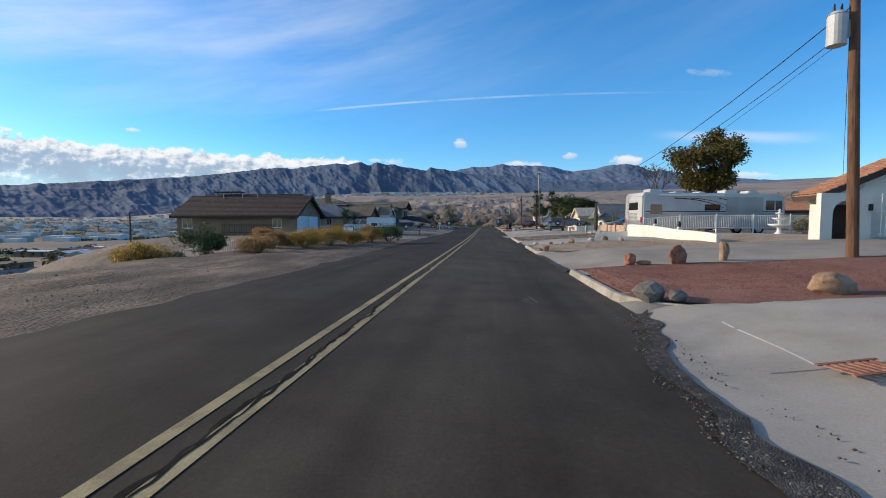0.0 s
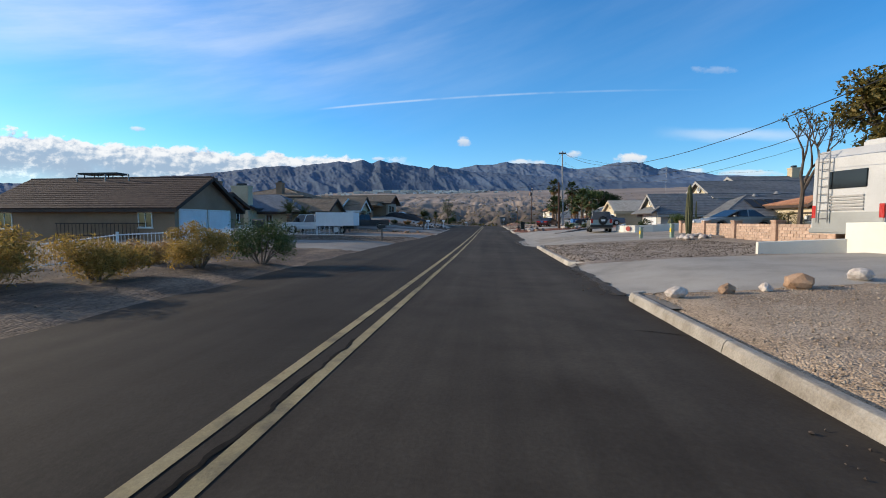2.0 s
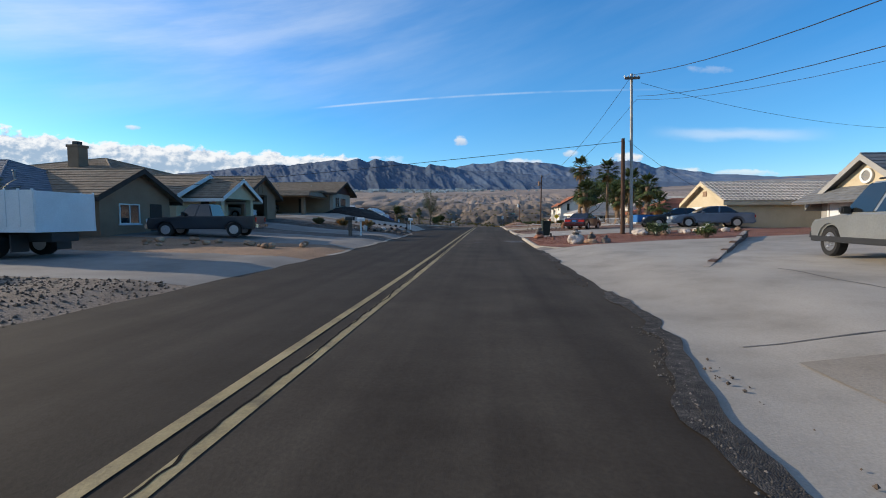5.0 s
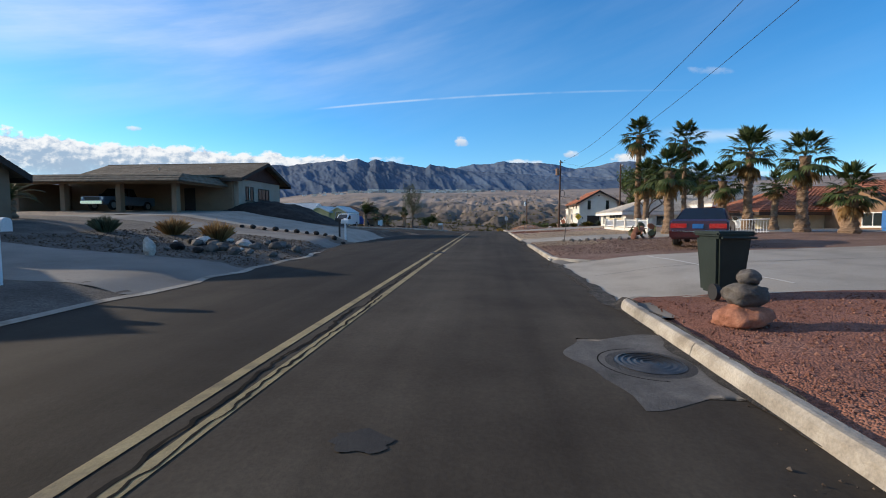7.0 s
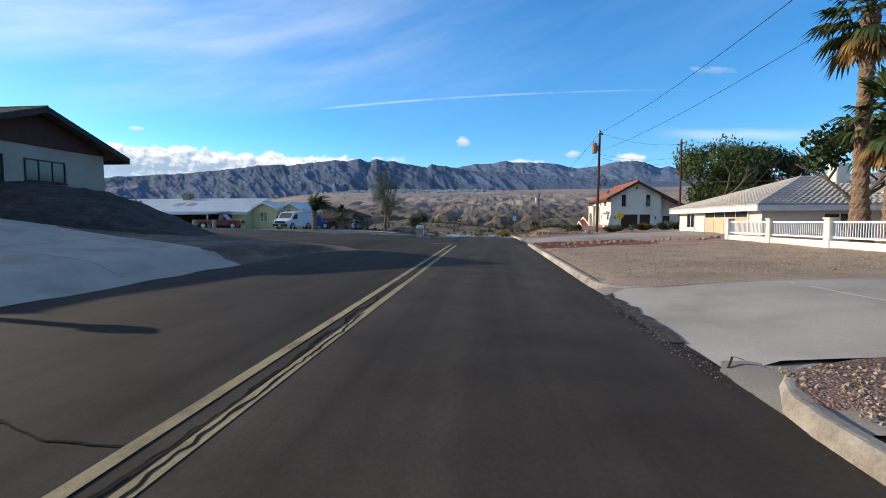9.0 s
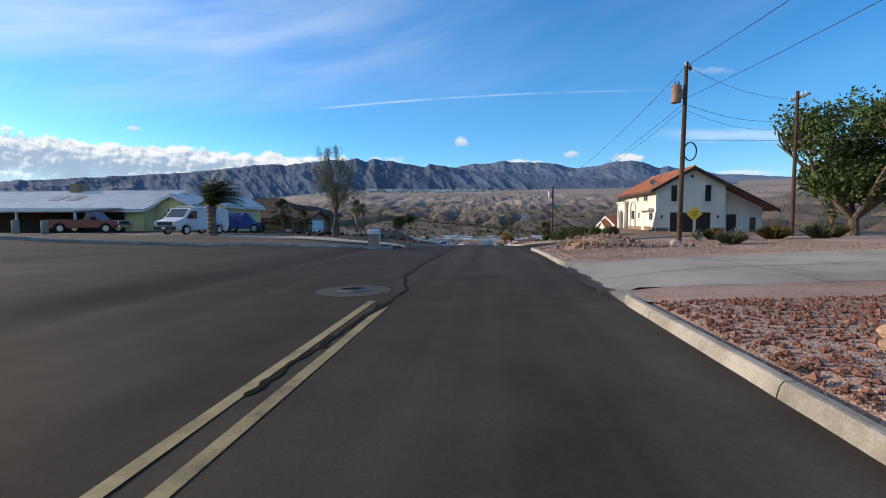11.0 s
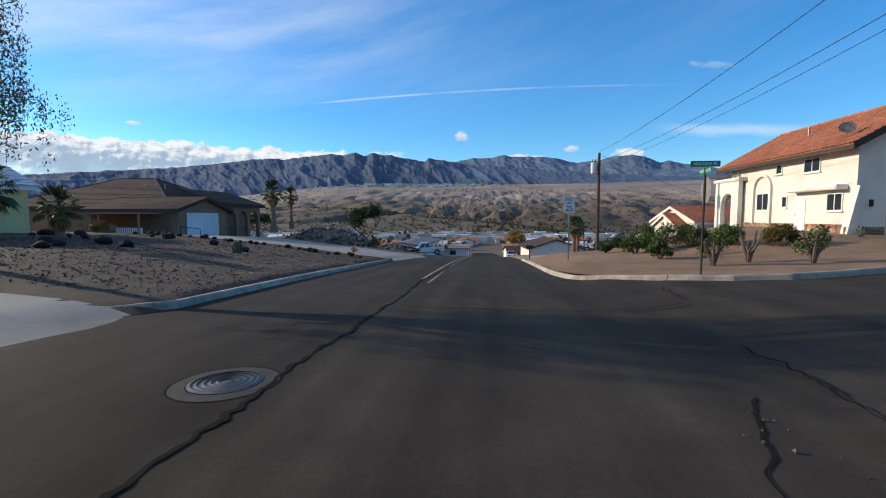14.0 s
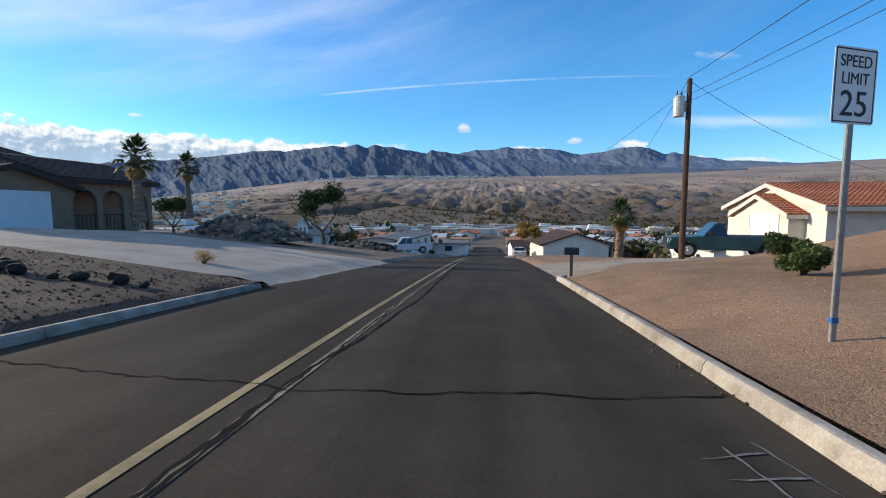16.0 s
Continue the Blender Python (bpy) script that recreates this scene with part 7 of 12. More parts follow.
def cab_verts(x0, x1, x2, x3, z0, z1, w0, w1):
    """Corners of a cab: sill rear x0 and front x1, roof rear x2 and front x3."""
    return [Vector(p) for p in ((x0, -w0 / 2, z0), (x1, -w0 / 2, z0), (x1, w0 / 2, z0), (x0, w0 / 2, z0), (x2, -w1 / 2, z1), (x3, -w1 / 2, z1), (x3, w1 / 2, z1), (x2, w1 / 2, z1))]


def pane_on(parent, quad, name="side_window", inset=0.06, lift=0.008, mat=None):
    """A sheet of glass set on a quad (four corners in order), held in from its edges."""
    c = sum(quad, Vector()) / 4
    n = (quad[1] - quad[0]).cross(quad[3] - quad[0]).normalized()
    bm = bmesh.new()
    out = []
    for k in (lift, -0.01):
        ring = []
        for p in quad:
            d = p - c
            ring.append(bm.verts.new(c + d * (1 - inset / max(d.length, 0.1)) + n * k))
        out.append(ring)
    bm.faces.new(out[0])
    bm.faces.new(out[1][::-1])
    for i in range(4):
        bm.faces.new((out[1][i], out[1][(i + 1) % 4], out[0][(i + 1) % 4], out[0][i]))
    return part(name, bm, mat or GLASS_CAR, parent)


def cab(t, v, paint, splits=(0.5,), front=True, back=True, name="cab"):
    bm = bmesh.new()
    bv = [bm.verts.new(p) for p in v]
    for f in ((3, 2, 1, 0), (4, 5, 6, 7), (0, 1, 5, 4), (1, 2, 6, 5), (2, 3, 7, 6), (3, 0, 4, 7)):
        bm.faces.new([bv[i] for i in f])
    bmesh.ops.bevel(bm, geom=bm.edges[:], offset=0.06, segments=3, affect="EDGES", clamp_overlap=True)
    c = part(name, bm, paint, t, smooth=False)
    cuts = [0.0, *splits, 1.0]
    for a, b in zip(cuts, cuts[1:]):
        pane_on(c, [v[0].lerp(v[1], a), v[0].lerp(v[1], b), v[4].lerp(v[5], b), v[4].lerp(v[5], a)])
        pane_on(c, [v[2].lerp(v[3], 1 - b), v[2].lerp(v[3], 1 - a), v[6].lerp(v[7], 1 - a), v[6].lerp(v[7], 1 - b)])
    if front:
        pane_on(c, [v[1], v[2], v[6], v[5]], "windscreen")
    if back:
        pane_on(c, [v[3], v[0], v[4], v[7]], "rear_window")
    return c


def add_wheel(t, x, y, r, w=0.22, side=1):
    bm = bmesh.new()
    n = 20
    prof = ((0.62 * r, w / 2 - 0.02), (0.93 * r, w / 2), (r, w / 2 - 0.05), (r, -w / 2 + 0.05), (0.93 * r, -w / 2), (0.62 * r, -w / 2 + 0.02))
    rings = [[bm.verts.new((x + q * math.cos(2 * math.pi * k / n), y + o, r + q * math.sin(2 * math.pi * k / n))) for q, o in prof] for k in range(n)]
    for k in range(n):
        a, b = rings[k], rings[(k + 1) % n]
        for j in range(len(prof)):
            bm.faces.new((a[j], a[(j + 1) % len(prof)], b[(j + 1) % len(prof)], b[j]))
    bmesh.ops.recalc_face_normals(bm, faces=bm.faces[:])
    w_ = part("wheel", bm, TYRE, t, "black rubber tyre")
    bm = bmesh.new()
    tube(bm, (x, y - w * 0.42 * 1, r), (x, y + w * 0.42, r), 0.64 * r, 0.64 * r, 20)
    for k in range(5):
        a = 2 * math.pi * k / 5
        c = Vector((x + 0.36 * r * math.cos(a), y + side * w * 0.44, r + 0.36 * r * math.sin(a)))
        bmesh.ops.create_icosphere(bm, subdivisions=1, radius=0.1 * r, matrix=Matrix.Translation(c))
    bmesh.ops.create_icosphere(bm, subdivisions=1, radius=0.14 * r, matrix=Matrix.Translation((x, y + side * w * 0.44, r)))
    part("rim", bm, RIM, w_)


def block(t, name, x0, x1, y0, y1, z0, z1, mat, bevel=0.02, label=""):
    bm = bmesh.new()
    box(bm, x0, x1, y0, y1, z0, z1, bevel)
    return part(name, bm, mat, t, label)


def four_wheels(t, xs, W, r, w=0.22):
    for x in xs:
        for s in (-1, 1):
            add_wheel(t, x, s * (W / 2 - w / 2 - 0.01), r, w, s)


def lamps(t, L, W, zr, zf, size=(0.2, 0.14), rear_h=None):
    for s in (-1, 1):
        y0, y1 = sorted((s * (W / 2 - 0.05), s * (W / 2 - 0.05 - size[0])))
        block(t, "tail_light", -L / 2 - 0.015, -L / 2 + 0.05, y0, y1, zr, zr + (rear_h or size[1]), LIGHT_RED, 0.01)
        block(t, "headlight", L / 2 - 0.05, L / 2 + 0.015, y0, y1, zf, zf + size[1], LIGHT_CLEAR, 0.01)


def suv(x, y, rz, paint, label):
    L, W = 4.45, 1.82
    t = thing("parked_suv", x, y, lz(x, y), rz, label, "car")
    wr, xs = 0.37, (1.38, -1.32)
    top = [(-L / 2, 0.62), (-L / 2 + 0.03, 1.08), (0.95, 1.08), (1.1, 1.03), (L / 2 - 0.12, 0.92), (L / 2, 0.72)]
    part("body", body_mesh(outline_body(L, 0.34, top, xs, wr), W), paint, t)
    v = cab_verts(-L / 2 + 0.05, 1.0, -L / 2 + 0.3, 0.35, 1.04, 1.76, W - 0.12, W - 0.42)
    cab(t, v, paint, (0.33, 0.66))
    four_wheels(t, xs, W, wr, 0.24)
    lamps(t, L, W, 0.8, 0.68, (0.2, 0.15), 0.32)
    block(t, "bumper", -L / 2 - 0.12, -L / 2 + 0.05, -W / 2 + 0.03, W / 2 - 0.03, 0.42, 0.66, PLASTIC_BLACK, 0.04)
    block(t, "bumper", L / 2 - 0.05, L / 2 + 0.1, -W / 2 + 0.03, W / 2 - 0.03, 0.40, 0.64, PLASTIC_BLACK, 0.04)
    bm = bmesh.new()
    tube(bm, (-L / 2 - 0.02, -0.12, 1.02), (-L / 2 - 0.24, -0.12, 1.02), 0.35, 0.35, 22)
    s = part("spare_wheel", bm, TYRE, t)
    bm = bmesh.new()
    tube(bm, (-L / 2 - 0.24, -0.12, 1.02), (-L / 2 - 0.255, -0.12, 1.02), 0.27, 0.25, 22)
    part("cover", bm, PLASTIC_BLACK, s)
    block(t, "number_plate", -L / 2 - 0.275, -L / 2 - 0.256, -0.28, 0.04, 0.94, 1.1, TRIM_WHITE, 0)
    for s_ in (-1, 1):
        bm = bmesh.new()
        tube(bm, (-1.7, s_ * 0.6, 1.82), (0.2, s_ * 0.6, 1.82), 0.025, 0.025, 6)
        part("roof_rail", bm, PLASTIC_BLACK, t)
        block(t, "wing_mirror", 0.62, 0.78, s_ * (W / 2 + 0.05) - 0.1, s_ * (W / 2 + 0.05) + 0.1, 1.05, 1.22, PLASTIC_BLACK, 0.03)
        block(t, "arch_trim", -L / 2 + 0.1, L / 2 - 0.1, s_ * (W / 2) - 0.015, s_ * (W / 2) + 0.02, 0.36, 0.5, PLASTIC_BLACK, 0.01)
    return t


def sedan(x, y, rz, paint, label, plate=None):
    L, W = 4.9, 1.84
    t = thing("parked_sedan", x, y, lz(x, y), rz, label, "car")
    wr, xs = 0.33, (1.45, -1.4)
    top = [(-L / 2, 0.55), (-L / 2 + 0.04, 0.92), (-L / 2 + 0.2, 0.98), (-1.2, 1.0), (0.9, 0.96), (L / 2 - 0.25, 0.8), (L / 2, 0.6)]
    part("body", body_mesh(outline_body(L, 0.26, top, xs, wr), W, 0.07), paint, t)
    v = cab_verts(-1.55, 1.1, -0.85, 0.15, 0.95, 1.42, W - 0.12, W - 0.5)
    cab(t, v, paint, (0.45,))
    four_wheels(t, xs, W, wr, 0.21)
    lamps(t, L, W, 0.66, 0.58, (0.52, 0.15), 0.17)
    for s in (-1, 1):
        block(t, "wing_mirror", 0.55, 0.7, s * (W / 2 + 0.04) - 0.09, s * (W / 2 + 0.04) + 0.09, 0.95, 1.08, paint, 0.03)
    block(t, "bumper", -L / 2 - 0.06, -L / 2 + 0.06, -W / 2 + 0.05, W / 2 - 0.05, 0.30, 0.56, paint, 0.05)
    block(t, "chrome_strip", -L / 2 - 0.07, -L / 2 - 0.055, -W / 2 + 0.1, W / 2 - 0.1, 0.545, 0.57, CHROME, 0)
    block(t, "bumper", L / 2 - 0.06, L / 2 + 0.05, -W / 2 + 0.05, W / 2 - 0.05, 0.28, 0.52, paint, 0.05)
    block(t, "number_plate", -L / 2 - 0.03, -L / 2 - 0.012, -0.17, 0.17, 0.66, 0.82, plate or TRIM_WHITE, 0)
    return t


def pickup(x, y, rz, paint, label, crew=True, L=5.6, W=1.95):
    t = thing("parked_pickup", x, y, lz(x, y), rz, label, "pickup truck")
    wr = 0.39
    xs = (L / 2 - 0.95, -L / 2 + 1.15)
    back = -0.55 if crew else 0.1
    top = [(-L / 2, 0.6), (-L / 2 + 0.02, 1.12), (back - 0.05, 1.12), (1.1, 1.12), (1.25, 1.1), (L / 2 - 0.1, 1.02), (L / 2, 0.75)]
    part("body", body_mesh(outline_body(L, 0.42, top, xs, wr), W, 0.05), paint, t)
    v = cab_verts(back, 1.2, back + 0.18, 0.62, 1.08, 1.78, W - 0.1, W - 0.42)
    cab(t, v, paint, (0.5,) if crew else ())
    block(t, "bed_liner", -L / 2 + 0.08, back - 0.1, -W / 2 + 0.12, W / 2 - 0.12, 0.9, 1.125, PLASTIC_BLACK, 0)
    four_wheels(t, xs, W, wr, 0.26)
    lamps(t, L, W, 0.8, 0.78, (0.16, 0.2), 0.26)
    block(t, "bumper", -L / 2 - 0.14, -L / 2 + 0.04, -W / 2 + 0.06, W / 2 - 0.06, 0.5, 0.7, CHROME, 0.03)
    block(t, "bumper", L / 2 - 0.05, L / 2 + 0.12, -W / 2 + 0.06, W / 2 - 0.06, 0.45, 0.68, CHROME, 0.03)
    block(t, "grille", L / 2 - 0.02, L / 2 + 0.02, -0.62, 0.62, 0.72, 0.98, PLASTIC_BLACK, 0.01)
    for s in (-1, 1):
        block(t, "wing_mirror", 0.8, 0.95, s * (W / 2 + 0.1) - 0.12, s * (W / 2 + 0.1) + 0.12, 1.12, 1.34, PLASTIC_BLACK, 0.03)
    return t


def van(x, y, rz, label):
    L, W = 5.6, 2.0
    t = thing("parked_van", x, y, lz(x, y), rz, label, "van")
    wr, xs = 0.37, (1.75, -1.65)
    top = [(-L / 2, 0.7), (-L / 2 + 0.04, 1.95), (-L / 2 + 0.2, 2.05), (1.25, 2.05), (1.95, 1.3), (2.05, 1.22), (L / 2 - 0.1, 1.05), (L / 2, 0.8)]
    part("body", body_mesh(outline_body(L, 0.36, top, xs, wr), W, 0.09), CAR_WHITE, t)
    for s in (-1, 1):
        y0 = s * (W / 2 + 0.001)
        q = [Vector((0.75, y0, 1.22)), Vector((1.85, y0, 1.22)), Vector((1.3, y0, 1.86)), Vector((0.75, y0, 1.86))]
        pane_on(t, q if s < 0 else q[::-1], "side_window", 0.04, 0.012)
        block(t, "wing_mirror", 1.45, 1.6, s * (W / 2 + 0.14) - 0.14, s * (W / 2 + 0.14) + 0.14, 1.25, 1.6, PLASTIC_BLACK, 0.03)
    pane_on(t, [Vector((1.93, -0.85, 1.32)), Vector((1.93, 0.85, 1.32)), Vector((1.3, 0.8, 2.0)), Vector((1.3, -0.8, 2.0))], "windscreen", 0.05, 0.012)
    four_wheels(t, xs, W, wr, 0.24)
    lamps(t, L, W, 1.0, 0.78, (0.26, 0.22), 0.3)
    block(t, "grille", L / 2 - 0.03, L / 2 + 0.025, -0.68, 0.68, 0.72, 1.0, PLASTIC_BLACK, 0.01)
    block(t, "bumper", L / 2 - 0.05, L / 2 + 0.12, -W / 2 + 0.04, W / 2 - 0.04, 0.38, 0.66, PLASTIC_BLACK, 0.05)
    block(t, "number_plate", L / 2 + 0.12, L / 2 + 0.135, -0.16, 0.16, 0.46, 0.6, TRIM_WHITE, 0)
    bm = bmesh.new()
    for yy in (-0.75, 0.75):
        tube(bm, (-2.2, yy, 2.18), (0.9, yy, 2.18), 0.02, 0.02, 6)
    for xx in (-2.0, -0.6, 0.8):
        tube(bm, (xx, -0.85, 2.2), (xx, 0.85, 2.2), 0.02, 0.02, 6)
        for yy in (-0.8, 0.8):
            tube(bm, (xx, yy, 2.02), (xx, yy, 2.2), 0.02, 0.02, 6)
    part("roof_rack", bm, WHITE_PAINT, t)
    return t


def stake_truck(x, y, rz):
    L, W = 7.3, 2.1
    t = thing("parked_truck", x, y, lz(x, y), rz, "white crew-cab truck with a high white panelled bed", "truck")
    wr, xs = 0.42, (2.55, -1.9)
    top = [(0.2, 1.18), (2.4, 1.2), (2.6, 1.18), (L / 2 - 0.12, 1.1), (L / 2, 0.8)]
    ol = [(L / 2 - 0.08, 0.5)] + [(2.55 + wr * 1.18 * math.cos(math.pi * i / 8), max(0.5, wr + wr * 1.18 * math.sin(math.pi * i / 8))) for i in range(9)] + [(0.2, 0.5)] + top
    part("body", body_mesh(ol, W - 0.1, 0.06), CAR_WHITE, t)
    v = cab_verts(0.25, 2.55, 0.32, 1.95, 1.14, 1.92, W - 0.16, W - 0.45)
    cab(t, v, CAR_WHITE, (0.5,))
    block(t, "chassis", -L / 2 + 0.1, 0.4, -0.5, 0.5, 0.5, 0.8, PLASTIC_BLACK, 0.02)
    block(t, "tool_box", -0.6, 0.15, -W / 2 + 0.05, W / 2 - 0.05, 0.45, 0.8, PLASTIC_BLACK, 0.02)
    block(t, "bed_floor", -L / 2, 0.15, -W / 2 - 0.05, W / 2 + 0.05, 0.82, 0.98, WHITE_PAINT, 0.01)
    for s in (-1, 1):
        p = block(t, "bed_side", -L / 2, 0.15, s * (W / 2) - 0.03, s * (W / 2) + 0.03, 0.98, 2.12, WHITE_PAINT, 0.008)
        for k in range(9):
            xx = -L / 2 + 0.06 + k * 0.455
            block(p, "stake", xx - 0.03, xx + 0.03, s * (W / 2 + 0.03) - 0.02, s * (W / 2 + 0.03) + 0.02, 0.98, 2.16, WHITE_PAINT, 0.005)
    for xx in (-L / 2 + 0.03, 0.12):
        block(t, "bed_end", xx - 0.03, xx + 0.03, -W / 2 + 0.03, W / 2 - 0.03, 0.98, 2.1, WHITE_PAINT, 0.008)
    for s in (-1, 1):
        add_wheel(t, 2.55, s * (W / 2 - 0.17), wr, 0.26, s)
        add_wheel(t, -1.9, s * (W / 2 - 0.2), wr, 0.4, s)
        block(t, "wing_mirror", 1.95, 2.1, s * (W / 2 + 0.12) - 0.12, s * (W / 2 + 0.12) + 0.12, 1.25, 1.62, PLASTIC_BLACK, 0.03)
        block(t, "mud_flap", -2.75, -2.7, s * 0.75 - 0.28, s * 0.75 + 0.28, 0.2, 0.75, PLASTIC_BLACK, 0)
        block(t, "headlight", L / 2 - 0.05, L / 2 + 0.01, s * 0.78 - 0.14, s * 0.78 + 0.14, 0.82, 1.05, LIGHT_CLEAR, 0.01)
    block(t, "bumper", L / 2 - 0.04, L / 2 + 0.14, -W / 2 + 0.1, W / 2 - 0.1, 0.5, 0.76, CHROME, 0.03)
    return t


def motorhome():
    x0, y0 = 17.7, 38.4
    L, W, H = 12.5, 2.55, 3.3
    z = lz(13.5, 37.5)
    t = thing("motorhome", x0, y0, z, 13.5 - 0.0, "long white and grey motorhome with dark swoosh stripes", "motorhome")
    # forward is +x here; the rear end faces the street
    top = [(-L / 2, 0.55), (-L / 2 + 0.03, 3.0), (-L / 2 + 0.25, H), (L / 2 - 0.6, H - 0.02), (L / 2 - 0.05, 2.7), (L / 2, 1.4), (L / 2 - 0.05, 0.5)]
    part("body", body_mesh(outline_body(L, 0.42, top, (3.9, -3.0), 0.5), W, 0.12), RV_WHITE, t)
    for k, (za, zb, m) in enumerate(((0.45, 1.75, CAR_SILVER), (1.79, 1.86, PLASTIC_BLACK))):
        for s in (-1, 1):
            block(t, "stripe_panel", -L / 2 + 0.25, L / 2 - 0.3, s * (W / 2) - 0.004, s * (W / 2) + 0.012, za, zb, m, 0)
    for s in (-1, 1):
        # swoosh lines
        for a, b, c, w in ((-3.6, 0.4, 0.5, 0.09), (-2.2, 1.6, 0.7, 0.06), (0.2, 2.4, 0.9, 0.07)):
            bm = bmesh.new()
            n = 16
            pts = []
            for i in range(n + 1):
                u = i / n
                pts.append(Vector((a + (b - a) * u + 1.2 * math.sin(u * 2.2) * 0.3, s * (W / 2 + 0.014), 2.85 - 1.5 * c * u * u)))
            top_ = [bm.verts.new(p + Vector((0, 0, w / 2 * (1 - 0.5 * i / n)))) for i, p in enumerate(pts)]
            bot_ = [bm.verts.new(p - Vector((0, 0, w / 2 * (1 - 0.5 * i / n)))) for i, p in enumerate(pts)]
            for i in range(n):
                f = (top_[i], bot_[i], bot_[i + 1], top_[i + 1])
                bm.faces.new(f if s < 0 else f[::-1])
            part("swoosh", bm, CAR_DARK, t)
        for a, b, za, zb in ((-5.6, -4.6, 1.6, 2.4), (2.3, 3.9, 1.95, 2.9), (4.4, 5.2, 1.95, 2.75), (5.3, 5.9, 1.95, 2.75), (-1.0, 0.4, 1.9, 2.4)):
            q = [Vector((a, s * (W / 2), za)), Vector((b, s * (W / 2), za)), Vector((b, s * (W / 2), zb)), Vector((a, s * (W / 2), zb))]
            pane_on(t, q if s < 0 else q[::-1], "side_window", 0.03, 0.016)
        block(t, "slide_out", 0.9, 4.2, s * (W / 2) - 0.02, s * (W / 2) + 0.05, 1.2, 2.98, CAR_SILVER, 0.02)
        add_wheel(t, 3.9, s * (W / 2 - 0.18), 0.48, 0.3, s)
        add_wheel(t, -3.0, s * (W / 2 - 0.28), 0.48, 0.5, s)
        block(t, "tail_light", -L / 2 - 0.02, -L / 2 + 0.04, s * 1.1 - 0.08, s * 1.1 + 0.08, 0.95, 1.4, LIGHT_RED, 0.01)
    pane_on(t, [Vector((L / 2 + 0.0, -1.1, 1.5)), Vector((L / 2 + 0.0, 1.1, 1.5)), Vector((L / 2 - 0.06, 1.1, 2.65)), Vector((L / 2 - 0.06, -1.1, 2.65))], "windscreen", 0.05, 0.03)
    block(t, "rear_window", -L / 2 - 0.015, -L / 2 + 0.05, -0.62, 0.62, 1.95, 2.55, GLASS_CAR, 0.02)
    block(t, "rear_panel", -L / 2 - 0.012, -L / 2 + 0.05, -1.15, 1.15, 0.55, 1.15, CAR_SILVER, 0.01)
    for k in range(5):
        block(t, "louvre", -L / 2 - 0.03, -L / 2 - 0.005, -0.55, 0.55, 1.22 + k * 0.11, 1.28 + k * 0.11, STEEL, 0)
    block(t, "rear_bumper", -L / 2 - 0.12, -L / 2 + 0.1, -1.2, 1.2, 0.42, 0.62, CAR_SILVER, 0.04)
    for x, w, h in ((-4.6, 1.1, 0.32), (-2.6, 0.8, 0.14), (-0.6, 0.5, 0.16), (2.0, 1.1, 0.3), (4.0, 0.9, 0.26)):
        block(t, "roof_unit", x - w / 2, x + w / 2, -0.5, 0.5, H - 0.01, H + h, RV_WHITE, 0.06)
    bm = bmesh.new()
    for yy in (0.55, 0.95):
        tube(bm, (-L / 2 - 0.08, yy, 0.8), (-L / 2 - 0.08, yy, H + 0.05), 0.02, 0.02, 6)
    for k in range(9):
        tube(bm, (-L / 2 - 0.08, 0.55, 0.95 + k * 0.28), (-L / 2 - 0.08, 0.95, 0.95 + k * 0.28), 0.015, 0.015, 6)
    part("ladder", bm, STEEL, t)
    bm = bmesh.new()
    tube(bm, (-5.0, -W / 2 - 0.08, H - 0.22), (0.6, -W / 2 - 0.08, H - 0.22), 0.07, 0.07, 8)
    part("awning_roll", bm, WHITE_PAINT, t)
    return t


def covered_buggy(x, y, rz):
    t = thing("covered_buggy", x, y, lz(x, y), rz, "off-road buggy under a rumpled blue tarpaulin", "buggy")
    bm = bmesh.new()
    rng = random.Random(4)
    nx, ny = 14, 8
    rows = []
    for i in range(nx + 1):
        u = i / nx
        xx = -1.6 + 3.1 * u
        hgt = 0.62 + 0.95 * smooth01((0.88 - u) / 0.3) * smooth01((u + 0.12) / 0.15)
        row = []
        for j in range(ny + 1):
            a = math.pi * j / ny
            yy = -0.95 * math.cos(a)
            zz = 0.35 + (hgt) * math.sin(a) ** 0.6 if 0 < j < ny else 0.4
            row.append(bm.verts.new((xx + rng.uniform(-0.04, 0.04), yy + rng.uniform(-0.04, 0.04), zz + rng.uniform(-0.05, 0.05))))
        rows.append(row)
    for a, b in zip(rows, rows[1:]):
        for j in range(ny):
            bm.faces.new((a[j], b[j], b[j + 1], a[j + 1]))
    bm.faces.new(rows[0])
    bm.faces.new(rows[-1][::-1])
    part("tarpaulin", bm, BLUE_TARP, t, "rumpled blue tarpaulin")
    for xx in (1.3, -1.3):
        for s in (-1, 1):
            add_wheel(t, xx, s * 0.92, 0.42, 0.28, s)
    return t


